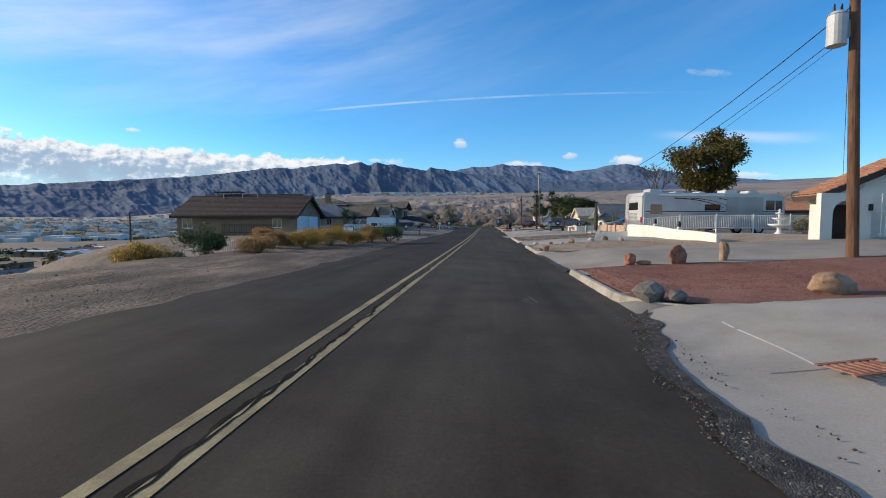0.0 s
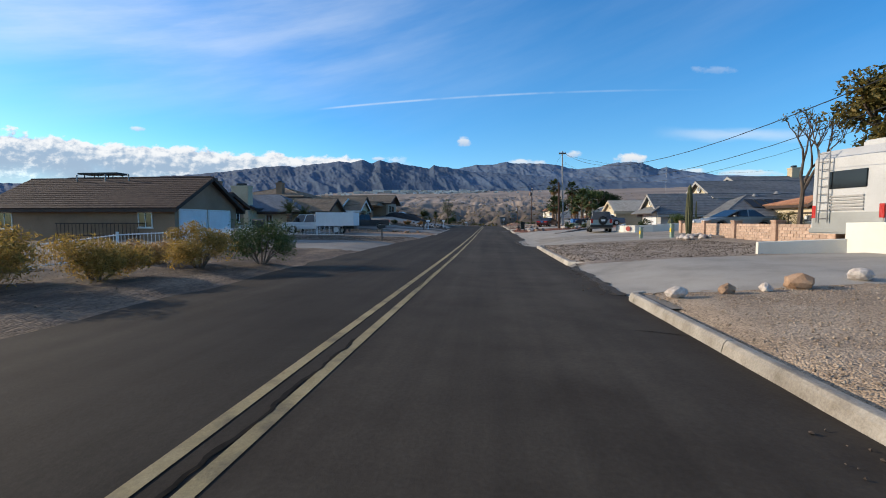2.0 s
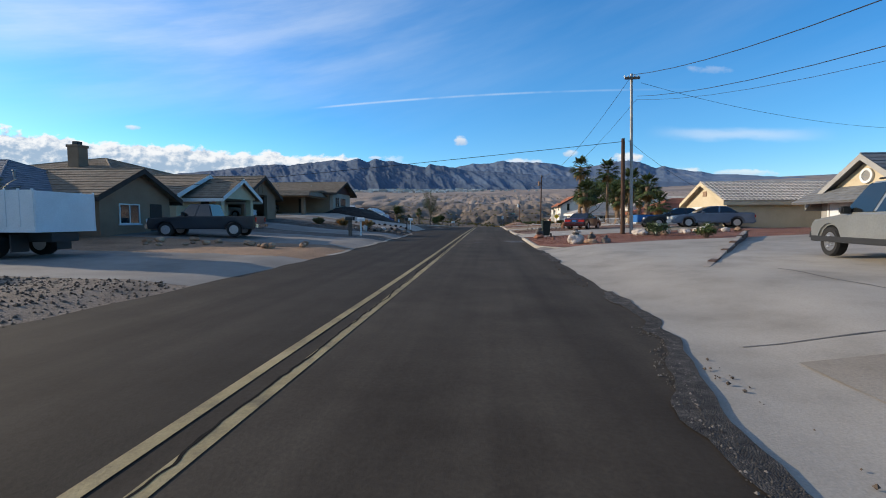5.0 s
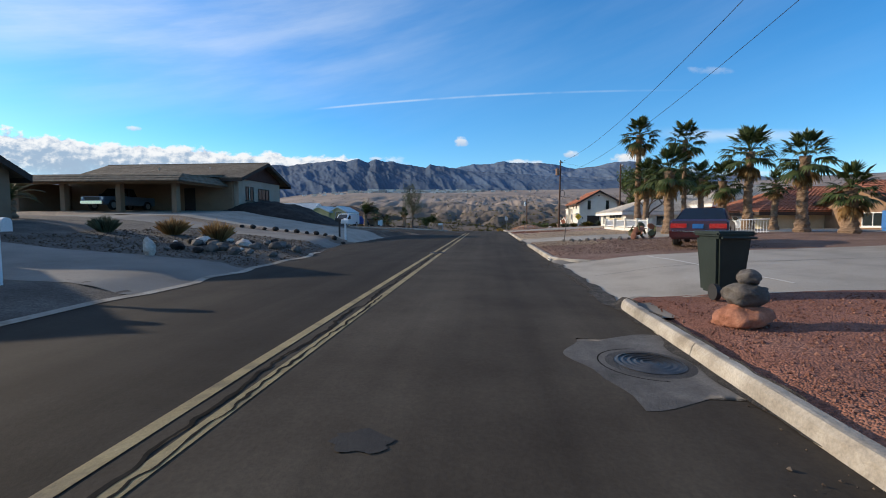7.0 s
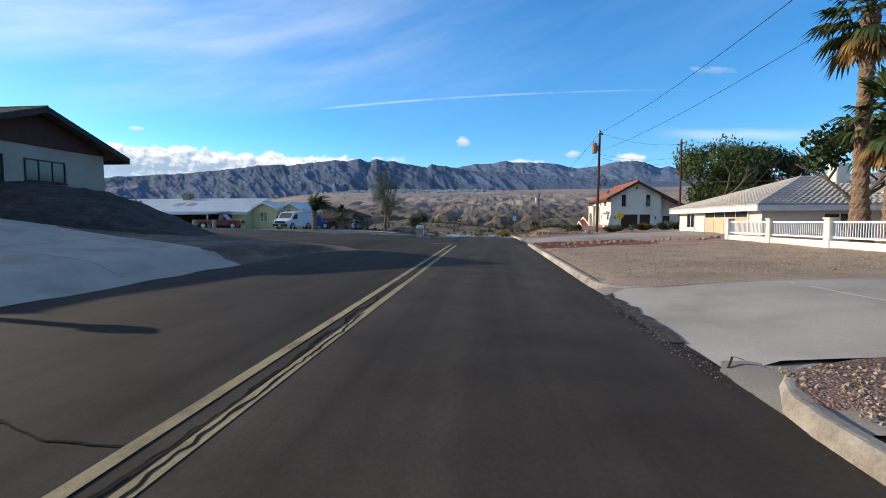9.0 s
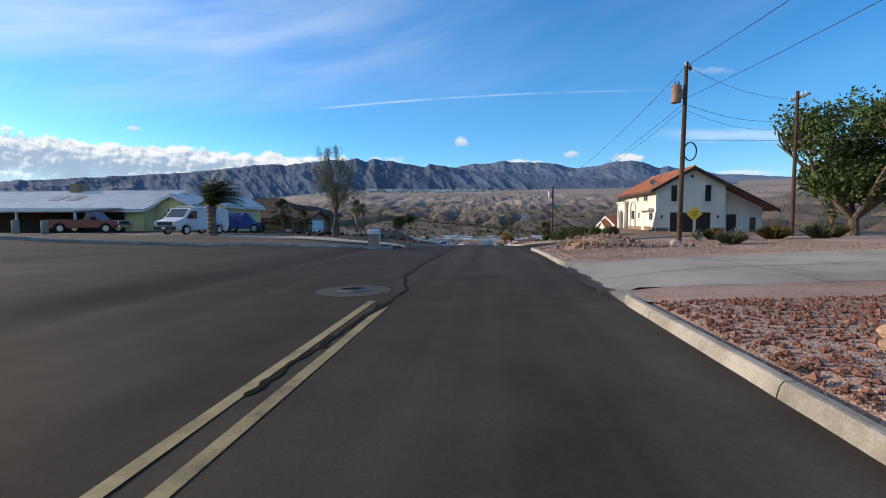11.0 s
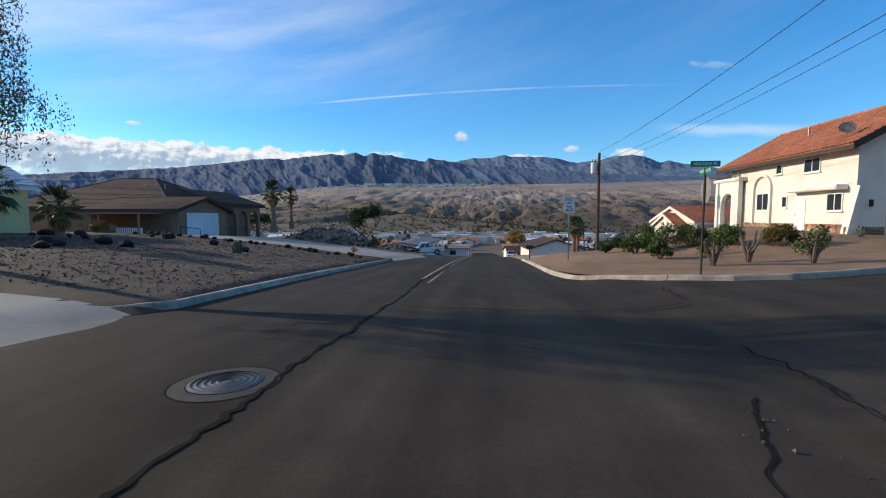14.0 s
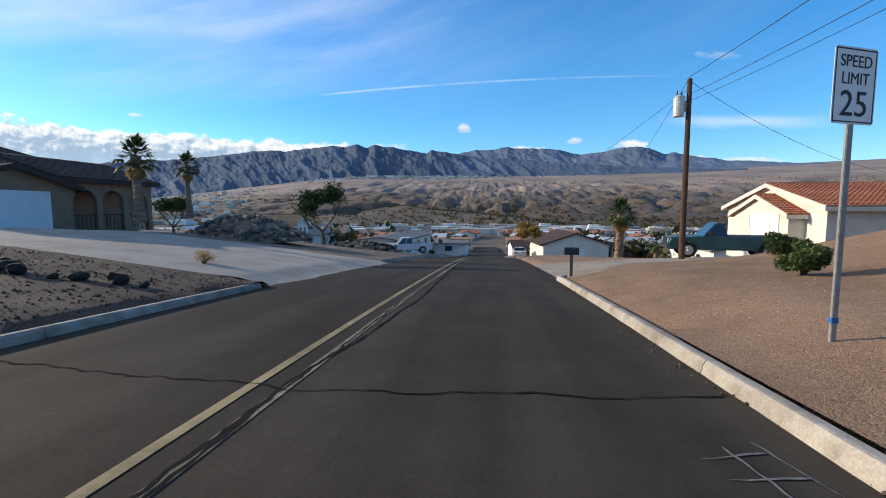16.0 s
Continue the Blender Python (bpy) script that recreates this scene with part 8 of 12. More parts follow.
def trailer(x, y, rz):
    t = thing("utility_trailer", x, y, lz(x, y), rz, "small bright blue utility trailer", "trailer")
    block(t, "bed_floor", -1.4, 1.4, -0.75, 0.75, 0.42, 0.5, BLUE_PAINT, 0.01)
    for s in (-1, 1):
        block(t, "side_panel", -1.4, 1.4, s * 0.75 - 0.02, s * 0.75 + 0.02, 0.5, 1.0, BLUE_PAINT, 0.008)
        add_wheel(t, -0.1, s * 0.88, 0.3, 0.18, s)
    for xx in (-1.4, 1.4):
        block(t, "end_panel", xx - 0.02, xx + 0.02, -0.75, 0.75, 0.5, 1.0, BLUE_PAINT, 0.008)
    bm = bmesh.new()
    tube(bm, (1.4, 0, 0.44), (2.5, 0, 0.44), 0.04, 0.04)
    tube(bm, (2.4, 0, 0.02), (2.4, 0, 0.5), 0.03, 0.03)
    part("drawbar", bm, PLASTIC_BLACK, t)


motorhome()
suv(9.35, 61.3, 82, CAR_SILVER, "dark silver boxy SUV with a covered spare wheel")
sedan(8.9, 92.6, 60, CAR_RED, "maroon four-door sedan with a blue number plate", BLUE_PAINT)
stake_truck(-17.2, 63.9, 182)
pickup(-15.4, 74.2, 192, CAR_DARK, "dark blue crew-cab pickup parked on the drive")
pickup(-33.5, 147.9, 12, CAR_RED2, "faded red pickup with a white cab roof", False)
van(-23.4, 147.0, -98, "white panel van with a roof rack")
covered_buggy(-23.4, 154.2, 10)
trailer(13.0, 87.3, 5)
sedan(15.2, 82.8, 170, CAR_BLUE, "blue-grey sedan on the drive below the pole")
sedan(14.4, 86.0, 172, CAR_DARK, "dark sedan on the drive by the garage")
pickup(21.5, 49.4, 195, CAR_DARK, "dark pickup behind the brick wall")
sedan(15.6, 51.6, 190, CAR_SILVER, "silver-blue car behind the brick wall")
pickup(12.2, 180.8, 168, CAR_TEAL, "dark teal pickup on the lower drive", False)
pickup(-9.4, 207.0, 200, CAR_WHITE, "white pickup parked at the kerb downhill")
sedan(-11.6, 212.0, 195, CAR_DARK, "black car parked beside the downhill street")
sedan(4.6, 226.0, 90, CAR_WHITE, "small white car parked far down the street")
sedan(-23.0, 88.0, 0, CAR_WHITE, "white car under the gabled carport")
pickup(-29.8, 107.9, -90, CAR_BLUE, "blue pickup inside the dark carport")

# ---------------------------------------------------------------- plants
def leaf_cloud(name, centers, per, spread, size, mat, parent, seed, flat=1.0, droop=0.0, thin=0.5, label=""):
    """Many small leaf blades scattered about clump centres."""
    rng = np.random.default_rng(seed)
    c = np.asarray(centers, float)
    sp = np.broadcast_to(np.asarray(spread, float), (len(c),))
    base = np.repeat(c, per, 0)
    s = np.repeat(sp, per)[:, None]
    n = len(base)
    d = rng.normal(size=(n, 3))
    d /= np.linalg.norm(d, axis=1, keepdims=True)
    rad = rng.random((n, 1)) ** 0.5
    p = base + d * rad * s * np.array([1, 1, flat])
    a = rng.normal(size=(n, 3))
    a[:, 2] -= droop * 2
    a /= np.linalg.norm(a, axis=1, keepdims=True)
    b = np.cross(a, rng.normal(size=(n, 3)))
    b /= np.linalg.norm(b, axis=1, keepdims=True)
    l = size * rng.uniform(0.6, 1.4, (n, 1))
    v = np.stack([p - a * l / 2, p + b * l * thin / 2, p + a * l / 2, p - b * l * thin / 2], 1).reshape(-1, 3)
    f = np.arange(4 * n).reshape(n, 4)
    return data_mesh(name, v.tolist(), f.tolist(), mat, parent, label=label)


def limbs(bm, base, top, r, depth, rng, spread, ends, up=0.25):
    """A branching skeleton; the tips are added to ends."""
    mid = (base + top) / 2 + Vector((rng.uniform(-1, 1), rng.uniform(-1, 1), 0)) * (top - base).length * 0.09
    r1 = r * 0.62
    pipe(bm, [base, mid, top], [r, (r + r1) / 2, r1], 7 if depth > 1 else 5)
    if depth == 0:
        ends.append(top)
        return
    ln = (top - base).length
    for k in range(rng.choice((2, 3, 3))):
        d = (top - base).normalized()
        side = Vector((rng.uniform(-1, 1), rng.uniform(-1, 1), rng.uniform(-0.3, 0.5)))
        nd = (d * 0.75 + side * spread + Vector((0, 0, up))).normalized()
        limbs(bm, top, top + nd * ln * rng.uniform(0.55, 0.85), r1, depth - 1, rng, spread, ends, up)


def tree(x, y, height, trunk_h, crown_r, mat, label, seed, per=160, leaf=0.24, clump=0.9, r=0.22, depth=3, spread=0.75, droop=0.1, name="tree", lean=(0, 0), z=None, squash=0.8, up=0.25, fill=False):
    z = lz(x, y) if z is None else z
    t = thing(name, x, y, z - 0.05, 0, label, "tree")
    rng = random.Random(seed)
    bm = bmesh.new()
    ends = []
    top = Vector((lean[0], lean[1], trunk_h))
    base = Vector((0, 0, 0))
    pipe(bm, [base, top * 0.35 + Vector((0.05, 0.03, 0)), top * 0.7, top], [r * 1.25, r, r * 0.92, r * 0.85], 9)
    k = max(3, int(crown_r * 1.2))
    for i in range(k):
        a = 2 * math.pi * i / k + rng.uniform(-0.4, 0.4)
        d = Vector((math.cos(a) * spread, math.sin(a) * spread, rng.uniform(0.5, 1.1)))
        limbs(bm, top, top + d.normalized() * (height - trunk_h) * rng.uniform(0.34, 0.5), r * 0.6, depth - 1, rng, spread, ends, up)
    part("trunk", bm, BARK, t)
    # pull the tips into the crown's height
    hi = max(e.z for e in ends)
    far = max(math.hypot(e.x - top.x, e.y - top.y) for e in ends)
    pts = [(top.x + (e.x - top.x) * crown_r / far * 0.86, top.y + (e.y - top.y) * crown_r / far * 0.86, trunk_h + (e.z - trunk_h) * (height - trunk_h - clump * 0.5) / max(0.1, hi - trunk_h)) for e in ends]
    if fill:
        pts += [(top.x + (p[0] - top.x) * 0.62, top.y + (p[1] - top.y) * 0.62, trunk_h + (p[2] - trunk_h) * 0.45) for p in pts]
    leaf_cloud("crown", pts, per, [clump * rng.uniform(0.7, 1.25) for _ in pts], leaf, mat, t, seed, squash, droop)
    return t


def bush(x, y, w, h, mat, label, seed, n=1400, leaf=0.13, name="bush", thin=0.35, z=None, stems=True):
    z = lz(x, y) if z is None else z
    t = thing(name, x, y, z - 0.03, 0, label, "bush")
    rng = random.Random(seed)
    pts, sp = [], []
    for k in range(16):
        a, q = rng.uniform(0, 2 * math.pi), rng.random() ** 0.5
        hh = h * (0.3 + 0.6 * rng.random() * (1 - 0.45 * q))
        pts.append((w / 2 * q * 0.8 * math.cos(a), w / 2 * q * 0.8 * math.sin(a), hh))
        sp.append(rng.uniform(0.16, 0.30) * (w + h) / 2)
    if stems:
        bm = bmesh.new()
        for p in pts[:10]:
            pipe(bm, [(p[0] * 0.15, p[1] * 0.15, 0), (p[0] * 0.5, p[1] * 0.5, p[2] * 0.6), p], [0.025, 0.018, 0.008], 5)
        part("stem", bm, BARK, t)
    leaf_cloud("foliage", pts, n // 16, sp, leaf, mat, t, seed, 0.85, 0.0, thin)
    return t


def tuft(x, y, w, h, mat, label, seed, n=420, name="grass_tuft", z=None):
    """A tussock of thin upright blades."""
    z = lz(x, y) if z is None else z
    t = thing(name, x, y, z - 0.02, 0, label, "plant")
    rng = np.random.default_rng(seed)
    a = rng.uniform(0, 2 * np.pi, n)
    q = rng.random(n) ** 0.7
    foot = np.stack([0.22 * w * q * np.cos(a), 0.22 * w * q * np.sin(a), np.zeros(n)], 1)
    ln = h * rng.uniform(0.6, 1.1, n)
    tip = foot + np.stack([0.42 * w * q * np.cos(a) * rng.uniform(0.6, 1.3, n), 0.42 * w * q * np.sin(a) * rng.uniform(0.6, 1.3, n), ln * (1 - 0.35 * q)], 1)
    mid = (foot + tip) / 2 + np.array([0, 0, 0.12 * h])
    side = np.stack([-np.sin(a), np.cos(a), np.zeros(n)], 1) * 0.012
    v = np.stack([foot - side, foot + side, mid + side, tip, mid - side], 1).reshape(-1, 3)
    f = [(5 * i, 5 * i + 1, 5 * i + 2, 5 * i + 3, 5 * i + 4) for i in range(n)]
    data_mesh("grass", v.tolist(), f, mat, t)
    return t


def fan_frond(verts, faces, base, yaw, pitch, length, rng, droop):
    """A fan palm leaf: stalk and a pleated fan of pointed blades that hang at their tips."""
    d = Vector((math.cos(yaw) * math.cos(pitch), math.sin(yaw) * math.cos(pitch), math.sin(pitch)))
    side = Vector((-math.sin(yaw), math.cos(yaw), 0))
    upv = side.cross(d) * -1
    stalk = length * 0.52
    hub = base + d * stalk - Vector((0, 0, droop * 0.16 * length))
    w = 0.022
    i = len(verts)
    verts += [tuple(base - side * w), tuple(base + side * w), tuple(hub + side * w), tuple(hub - side * w)]
    faces.append((i, i + 1, i + 2, i + 3))
    nb = 15
    for k in range(nb):
        a = (k / (nb - 1) - 0.5) * 2.75
        bl = length * 0.55 * (1 - 0.22 * abs(a)) * rng.uniform(0.9, 1.1)
        bd = (d * math.cos(a) + side * math.sin(a)).normalized()
        m = hub + bd * bl * 0.6 + upv * 0.03 - Vector((0, 0, droop * 0.10 * length))
        tip = hub + bd * bl - Vector((0, 0, droop * (0.28 + 0.2 * rng.random()) * length))
        pw = bl * 0.085
        perp = bd.cross(Vector((0, 0, 1)))
        perp = perp.normalized() * pw if perp.length > 1e-3 else side * pw
        i = len(verts)
        verts += [tuple(hub), tuple(m - perp), tuple(tip), tuple(m + perp)]
        faces.append((i, i + 1, i + 2, i + 3))


def fan_palm(x, y, height, r, label, seed, crown=1.25, fronds=34, group="fan palms in the yard", z=None, skirt=8, lean=(0.0, 0.0)):
    z = lz(x, y) if z is None else z
    t = thing("palm_tree", x, y, z - 0.05, 0, label, "palm tree", group)
    rng = random.Random(seed)
    bm = bmesh.new()
    n = 12
    nr = max(10, int(height / 0.16))
    rings = []
    for i in range(nr + 1):
        u = i / nr
        rr = r * (1.35 - 0.45 * min(1, u * 4)) * (1 - 0.18 * u) * (1.12 if i % 2 else 0.94)
        if u > 0.93:
            rr *= 1.25
        c = Vector((lean[0] * u * u + 0.03 * math.sin(u * 5 + seed), lean[1] * u * u, height * u))
        rings.append([bm.verts.new(c + Vector((rr * (1 + rng.uniform(-0.09, 0.09)) * math.cos(2 * math.pi * k / n + (i % 2) * 0.26), rr * (1 + rng.uniform(-0.09, 0.09)) * math.sin(2 * math.pi * k / n + (i % 2) * 0.26), 0))) for k in range(n)])
    for a, b in zip(rings, rings[1:]):
        for k in range(n):
            bm.faces.new((a[k], a[(k + 1) % n], b[(k + 1) % n], b[k]))
    bm.faces.new(rings[-1])
    part("trunk", bm, PALM_BARK, t)
    topc = Vector((lean[0], lean[1], height))
    verts, faces = [], []
    for k in range(fronds):
        u = k / fronds
        pitch = radians(80 - 105 * u ** 0.9 + rng.uniform(-10, 10))
        fan_frond(verts, faces, topc + Vector((0, 0, 0.1 - 0.25 * u)), k * 2.4 + rng.uniform(-0.3, 0.3), pitch, crown * rng.uniform(0.85, 1.1), rng, 0.2 + 0.55 * u)
    data_mesh("frond_crown", verts, faces, LEAF_PALM, t)
    verts, faces = [], []
    for k in range(skirt):
        fan_frond(verts, faces, topc - Vector((0, 0, 0.25)), k * 2.4 + 1, radians(rng.uniform(-75, -40)), crown * 0.75, rng, 0.6)
    if verts:
        data_mesh("dry_skirt", verts, faces, LEAF_DRY, t, label="dry brown hanging fronds")
    return t


def date_palm(x, y, height, r, label, seed, length=2.2, wind=(0.0, 0.0), fronds=26, z=None, up=0.5):
    """A feather palm with long arching leaves."""
    z = lz(x, y) if z is None else z
    t = thing("palm_tree", x, y, z - 0.05, 0, label, "palm tree")
    rng = random.Random(seed)
    bm = bmesh.new()
    nr = max(5, int(height / 0.14))
    n = 11
    rings = []
    for i in range(nr + 1):
        u = i / nr
        rr = r * (1.0 + 0.45 * (1 - u) ** 2 + 0.3 * u ** 3) * (1.12 if i % 2 else 0.92)
        rings.append([bm.verts.new((rr * math.cos(2 * math.pi * k / n + (i % 2) * 0.3) * (1 + rng.uniform(-0.08, 0.08)), rr * math.sin(2 * math.pi * k / n + (i % 2) * 0.3), height * u)) for k in range(n)])
    for a, b in zip(rings, rings[1:]):
        for k in range(n):
            bm.faces.new((a[k], a[(k + 1) % n], b[(k + 1) % n], b[k]))
    bm.faces.new(rings[-1])
    part("trunk", bm, PALM_BARK, t)
    verts, faces = [], []
    for k in range(fronds):
        yaw = k * 2.4
        out = 0.25 + 0.75 * (k / fronds)
        p = Vector((0, 0, height))
        d = Vector((math.cos(yaw) * out + wind[0], math.sin(yaw) * out + wind[1], up + 1.0 * (1 - k / fronds))).normalized()
        seg = 10
        L_ = length * rng.uniform(0.85, 1.1)
        for s in range(seg):
            q = p + d * L_ / seg
            side = d.cross(Vector((0, 0, 1)))
            side = side.normalized() if side.length > 1e-3 else Vector((1, 0, 0))
            u = s / seg
            bl = 0.42 * length / 2.2 * math.sin(math.pi * (0.12 + 0.85 * u)) + 0.05
            for sgn in (-1, 1):
                for h in (0.0, 0.5):
                    b0 = p.lerp(q, h)
                    b1 = p.lerp(q, h + 0.3)
                    tip = b0 + side * sgn * bl + d * bl * 0.55 - Vector((0, 0, bl * 0.25))
                    i = len(verts)
                    verts += [tuple(b0), tuple(b1), tuple(tip)]
                    faces.append((i, i + 1, i + 2))
            p = q
            d = (d - Vector((0, 0, 0.13 + 0.08 * u)) + Vector((wind[0], wind[1], 0)) * 0.08).normalized()
    data_mesh("frond_crown", verts, faces, LEAF_PALM, t)
    return t


def pepper_tree(x, y, height, crown_r, label, seed):
    """A slender tree with rising limbs and long hanging strands of small leaves."""
    t = thing("tree", x, y, lz(x, y) - 0.05, 0, label, "tree")
    rng = random.Random(seed)
    bm = bmesh.new()
    pipe(bm, [(0, 0, 0), (-0.08, 0.02, 0.8), (0.10, 0, 1.5), (0.02, 0, 2.2)], [0.24, 0.17, 0.15, 0.14], 9)
    pts = []
    for k in range(13):
        a = k * 2.4
        up = height * (0.52 + 0.46 * (k % 5) / 4)
        out = crown_r * (1.0 - 0.62 * ((k % 5) / 4) ** 2) * rng.uniform(0.6, 1.0)
        base = Vector((0.02, 0, rng.uniform(1.5, 2.2)))
        tip = Vector((out * math.cos(a), out * math.sin(a), up))
        mid = base.lerp(tip, 0.5) + Vector((-0.22 * out * math.cos(a), -0.22 * out * math.sin(a), 0.25))
        far = base.lerp(tip, 0.8) + Vector((0.02, 0.02, 0.22))
        pipe(bm, [base, mid, far, tip], [0.085, 0.055, 0.035, 0.012], 6)
        for q in range(7):
            u = rng.uniform(0.45, 1.0)
            c = mid.lerp(tip, u)
            e = c + Vector((rng.uniform(-0.7, 0.7), rng.uniform(-0.7, 0.7), rng.uniform(-0.1, 0.5)))
            pipe(bm, [c, e], [0.014, 0.005], 4)
            for _ in range(3):
                drop = rng.uniform(0.5, 1.5)
                sx, sy = rng.uniform(-0.3, 0.3), rng.uniform(-0.3, 0.3)
                pts += [(e.x + sx, e.y + sy, e.z - drop * w / 5) for w in range(6)]
    part("trunk", bm, BARK, t)
    leaf_cloud("crown", pts, 13, 0.24, 0.085, LEAF_SAGE, t, seed, 1.2, 0.8, 0.35)
    return t


# trees on the right
tree(20.6, 44.5, 9.7, 3.2, 4.3, LEAF_OLIVE, "large olive-green eucalyptus tree behind the motorhome", 11, per=330, leaf=0.26, clump=1.15, r=0.32, depth=3, spread=0.7, up=0.35, fill=True)
t_ = thing("bare_tree", 16.0, 46.0, lz(16, 46), 0, "half-bare tree with thin grey branches", "tree")
bm_ = bmesh.new()
ends_ = []
rng_ = random.Random(5)
limbs(bm_, Vector((0, 0, 0)), Vector((0.1, 0, 2.4)), 0.15, 4, rng_, 0.6, ends_, 0.2)
part("branch", bm_, BARK, t_)
leaf_cloud("foliage", [tuple(e) for e in ends_[::3]], 26, 0.3, 0.14, LEAF_OLIVE, t_, 6)
tree(33.0, 41.0, 5.2, 1.6, 1.6, LEAF_GREEN, "small green tree beside the white house", 12, per=90, clump=0.6, r=0.1)
tree(25.5, 147.5, 10.4, 1.3, 5.0, LEAF_GREEN, "big spreading green tree beside the pale house", 13, per=300, leaf=0.32, clump=1.6, r=0.34, depth=3, fill=True, spread=0.8, droop=0.25)
tree(32.0, 149.8, 9.2, 1.6, 3.8, LEAF_DARK, "dark green tree behind the spreading tree", 14, per=260, leaf=0.3, clump=1.5, fill=True, r=0.25, depth=3)
tree(13.9, 113.6, 5.0, 1.2, 1.7, LEAF_DARK, "dark green citrus tree among the palms", 15, per=130, clump=0.75, r=0.14)
tree(3.6, 199, 3.2, 1.0, 1.5, LEAF_GOLD, "small yellow-green tree at the kerb downhill", 16, per=110, clump=0.6, r=0.09)
tree(40, 60, 5.0, 1.5, 1.8, LEAF_SAGE, "grey-green desert tree beside the wall", 17, per=80, clump=0.6, r=0.1)
for (px_, py_, ph, pr, cr) in ((12.3, 111.3, 7.6, 0.25, 1.65), (15.75, 111.1, 7.0, 0.2, 1.65), (10.9, 101.4, 3.7, 0.31, 1.6), (16.8, 110.5, 3.9, 0.24, 1.4), (15.0, 103.7, 3.1, 0.27, 1.4), (16.25, 103.2, 4.8, 0.28, 1.75),
                               (16.7, 99.1, 4.0, 0.29, 1.6), (16.6, 101.2, 2.7, 0.2, 0.85), (16.8, 96.1, 2.1, 0.32, 1.35), (12.7, 110.6, 4.1, 0.24, 1.7), (20.6, 119.2, 3.8, 0.18, 0.9)):
    fan_palm(px_, py_, ph, pr, "tall fan palm with a ringed tan trunk" if ph > 5 else "short stout fan palm with green fronds", int(px_ * 7 + py_), cr)
fan_palm(9.4, 189.6, 3.4, 0.26, "fan palm with a stout tan trunk below the street", 91, 1.15)
fan_palm(10.3, 192.4, 3.6, 0.26, "fan palm with a stout tan trunk below the street", 92, 1.2)
fan_palm(16.0, 201.0, 2.2, 0.22, "small fan palm beside the lower house", 93, 1.0)
fan_palm(33.0, 160.0, 2.6, 0.2, "small fan palm at the side of the white house", 94, 0.9)
# left
fan_palm(-20.1, 180.4, 3.85, 0.28, "fan palm with dry fronds below its crown", 95, 1.2, skirt=16, z=-1.4)
fan_palm(-20.6, 185.4, 3.6, 0.2, "slender small fan palm behind the larger one", 96, 0.95, z=-1.2)
fan_palm(-20.9, 157.0, 2.3, 0.26, "short fan palm with broad green fronds", 97, 1.3)
fan_palm(-19.2, 158.6, 1.6, 0.2, "short fan palm with broad green fronds", 98, 1.0)
date_palm(-19.0, 142.6, 2.1, 0.24, "short wind-bent date palm by the kerb", 99, 2.5, (0.5, 0.1), 64, up=1.0)
date_palm(-21.9, 66.9, 2.0, 0.26, "low feathery palm in front of the house", 100, 1.9)
date_palm(-20.4, 67.3, 1.5, 0.24, "low feathery palm in front of the house", 101, 1.6)
date_palm(-22.0, 92.6, 0.9, 0.24, "dark feathery palm beside the carport", 102, 1.5)
pepper_tree(-12.7, 149.6, 7.6, 2.15, "slender pepper tree with thin drooping foliage", 29)
tree(-16.2, 198.6, 6.0, 1.3, 2.4, LEAF_DARK, "dense dark green tree beside the shed", 19, per=260, clump=1.0, r=0.16)
tree(-30, 196, 3.6, 0.8, 1.8, LEAF_DARK, "dark green tree behind the palms", 20, per=120, clump=0.8, r=0.14)
# roadside scrub on the left
S1, S2, S3 = "golden-brown dry roadside scrub", "grey-green creosote bush on the shoulder", "green and gold desert bush beside the shoulder"
bush(-15.2, 22.4, 2.6, 1.9, LEAF_GREEN, S2, 31, 5200)
bush(-17.0, 20.0, 2.8, 1.4, LEAF_GOLD, S3, 32, 5200)
bush(-19.6, 25.5, 2.4, 1.1, LEAF_SAGE, S2, 42, 3600)
for k, (bx, by, bw, bh, m_) in enumerate(((-11.6, 21.5, 1.7, 0.85, LEAF_DRY), (-12.6, 24.6, 1.8, 1.0, LEAF_DRY), (-10.9, 25.6, 1.9, 1.0, LEAF_GOLD), (-10.2, 28.2, 2.2, 1.25, LEAF_GOLD), (-9.6, 30.4, 1.8, 1.1, LEAF_GOLD),
                                            (-11.8, 29.0, 1.8, 1.05, LEAF_DRY), (-8.9, 33.2, 1.8, 1.25, LEAF_GOLD), (-7.9, 35.0, 1.9, 1.35, LEAF_GREEN), (-13.4, 27.4, 1.6, 0.9, LEAF_DRY), (-14.2, 31.6, 1.5, 0.8, LEAF_SAGE), (-11.2, 33.8, 1.4, 0.7, LEAF_DRY))):
    bush(bx, by, bw * 1.25, bh * 1.2, m_, S3 if m_ is LEAF_GREEN else S1, 50 + k, 7600, 0.11, thin=0.2)
bush(-20.6, 58.8, 2.4, 1.3, LEAF_DARK, "dark clipped hedge below the window", 70, 2200, 0.09)
bush(-21.4, 60.8, 2.2, 1.3, LEAF_DARK, "dark clipped hedge below the window", 71, 2000, 0.09)
bush(-29.5, 171.0, 1.8, 1.1, LEAF_SAGE, "dry grey shrub in the gravel yard", 72)
bush(-27.4, 169.0, 1.5, 1.0, LEAF_OLIVE, "dry olive shrub in the gravel yard", 73)
bush(-19.8, 117.6, 2.0, 1.4, LEAF_OLIVE, "straggling shrub below the window", 74, 1200)
bush(-17.6, 112.6, 1.4, 1.1, LEAF_OLIVE, "straggling shrub on the dark mound", 75, 900)
tuft(-13.8, 92.6, 1.2, 0.9, LEAF_DRY, "golden ornamental grass tuft", 76)
tuft(-11.3, 92.0, 1.2, 1.0, LEAF_DRY, "straw-coloured ornamental grass tuft", 77)
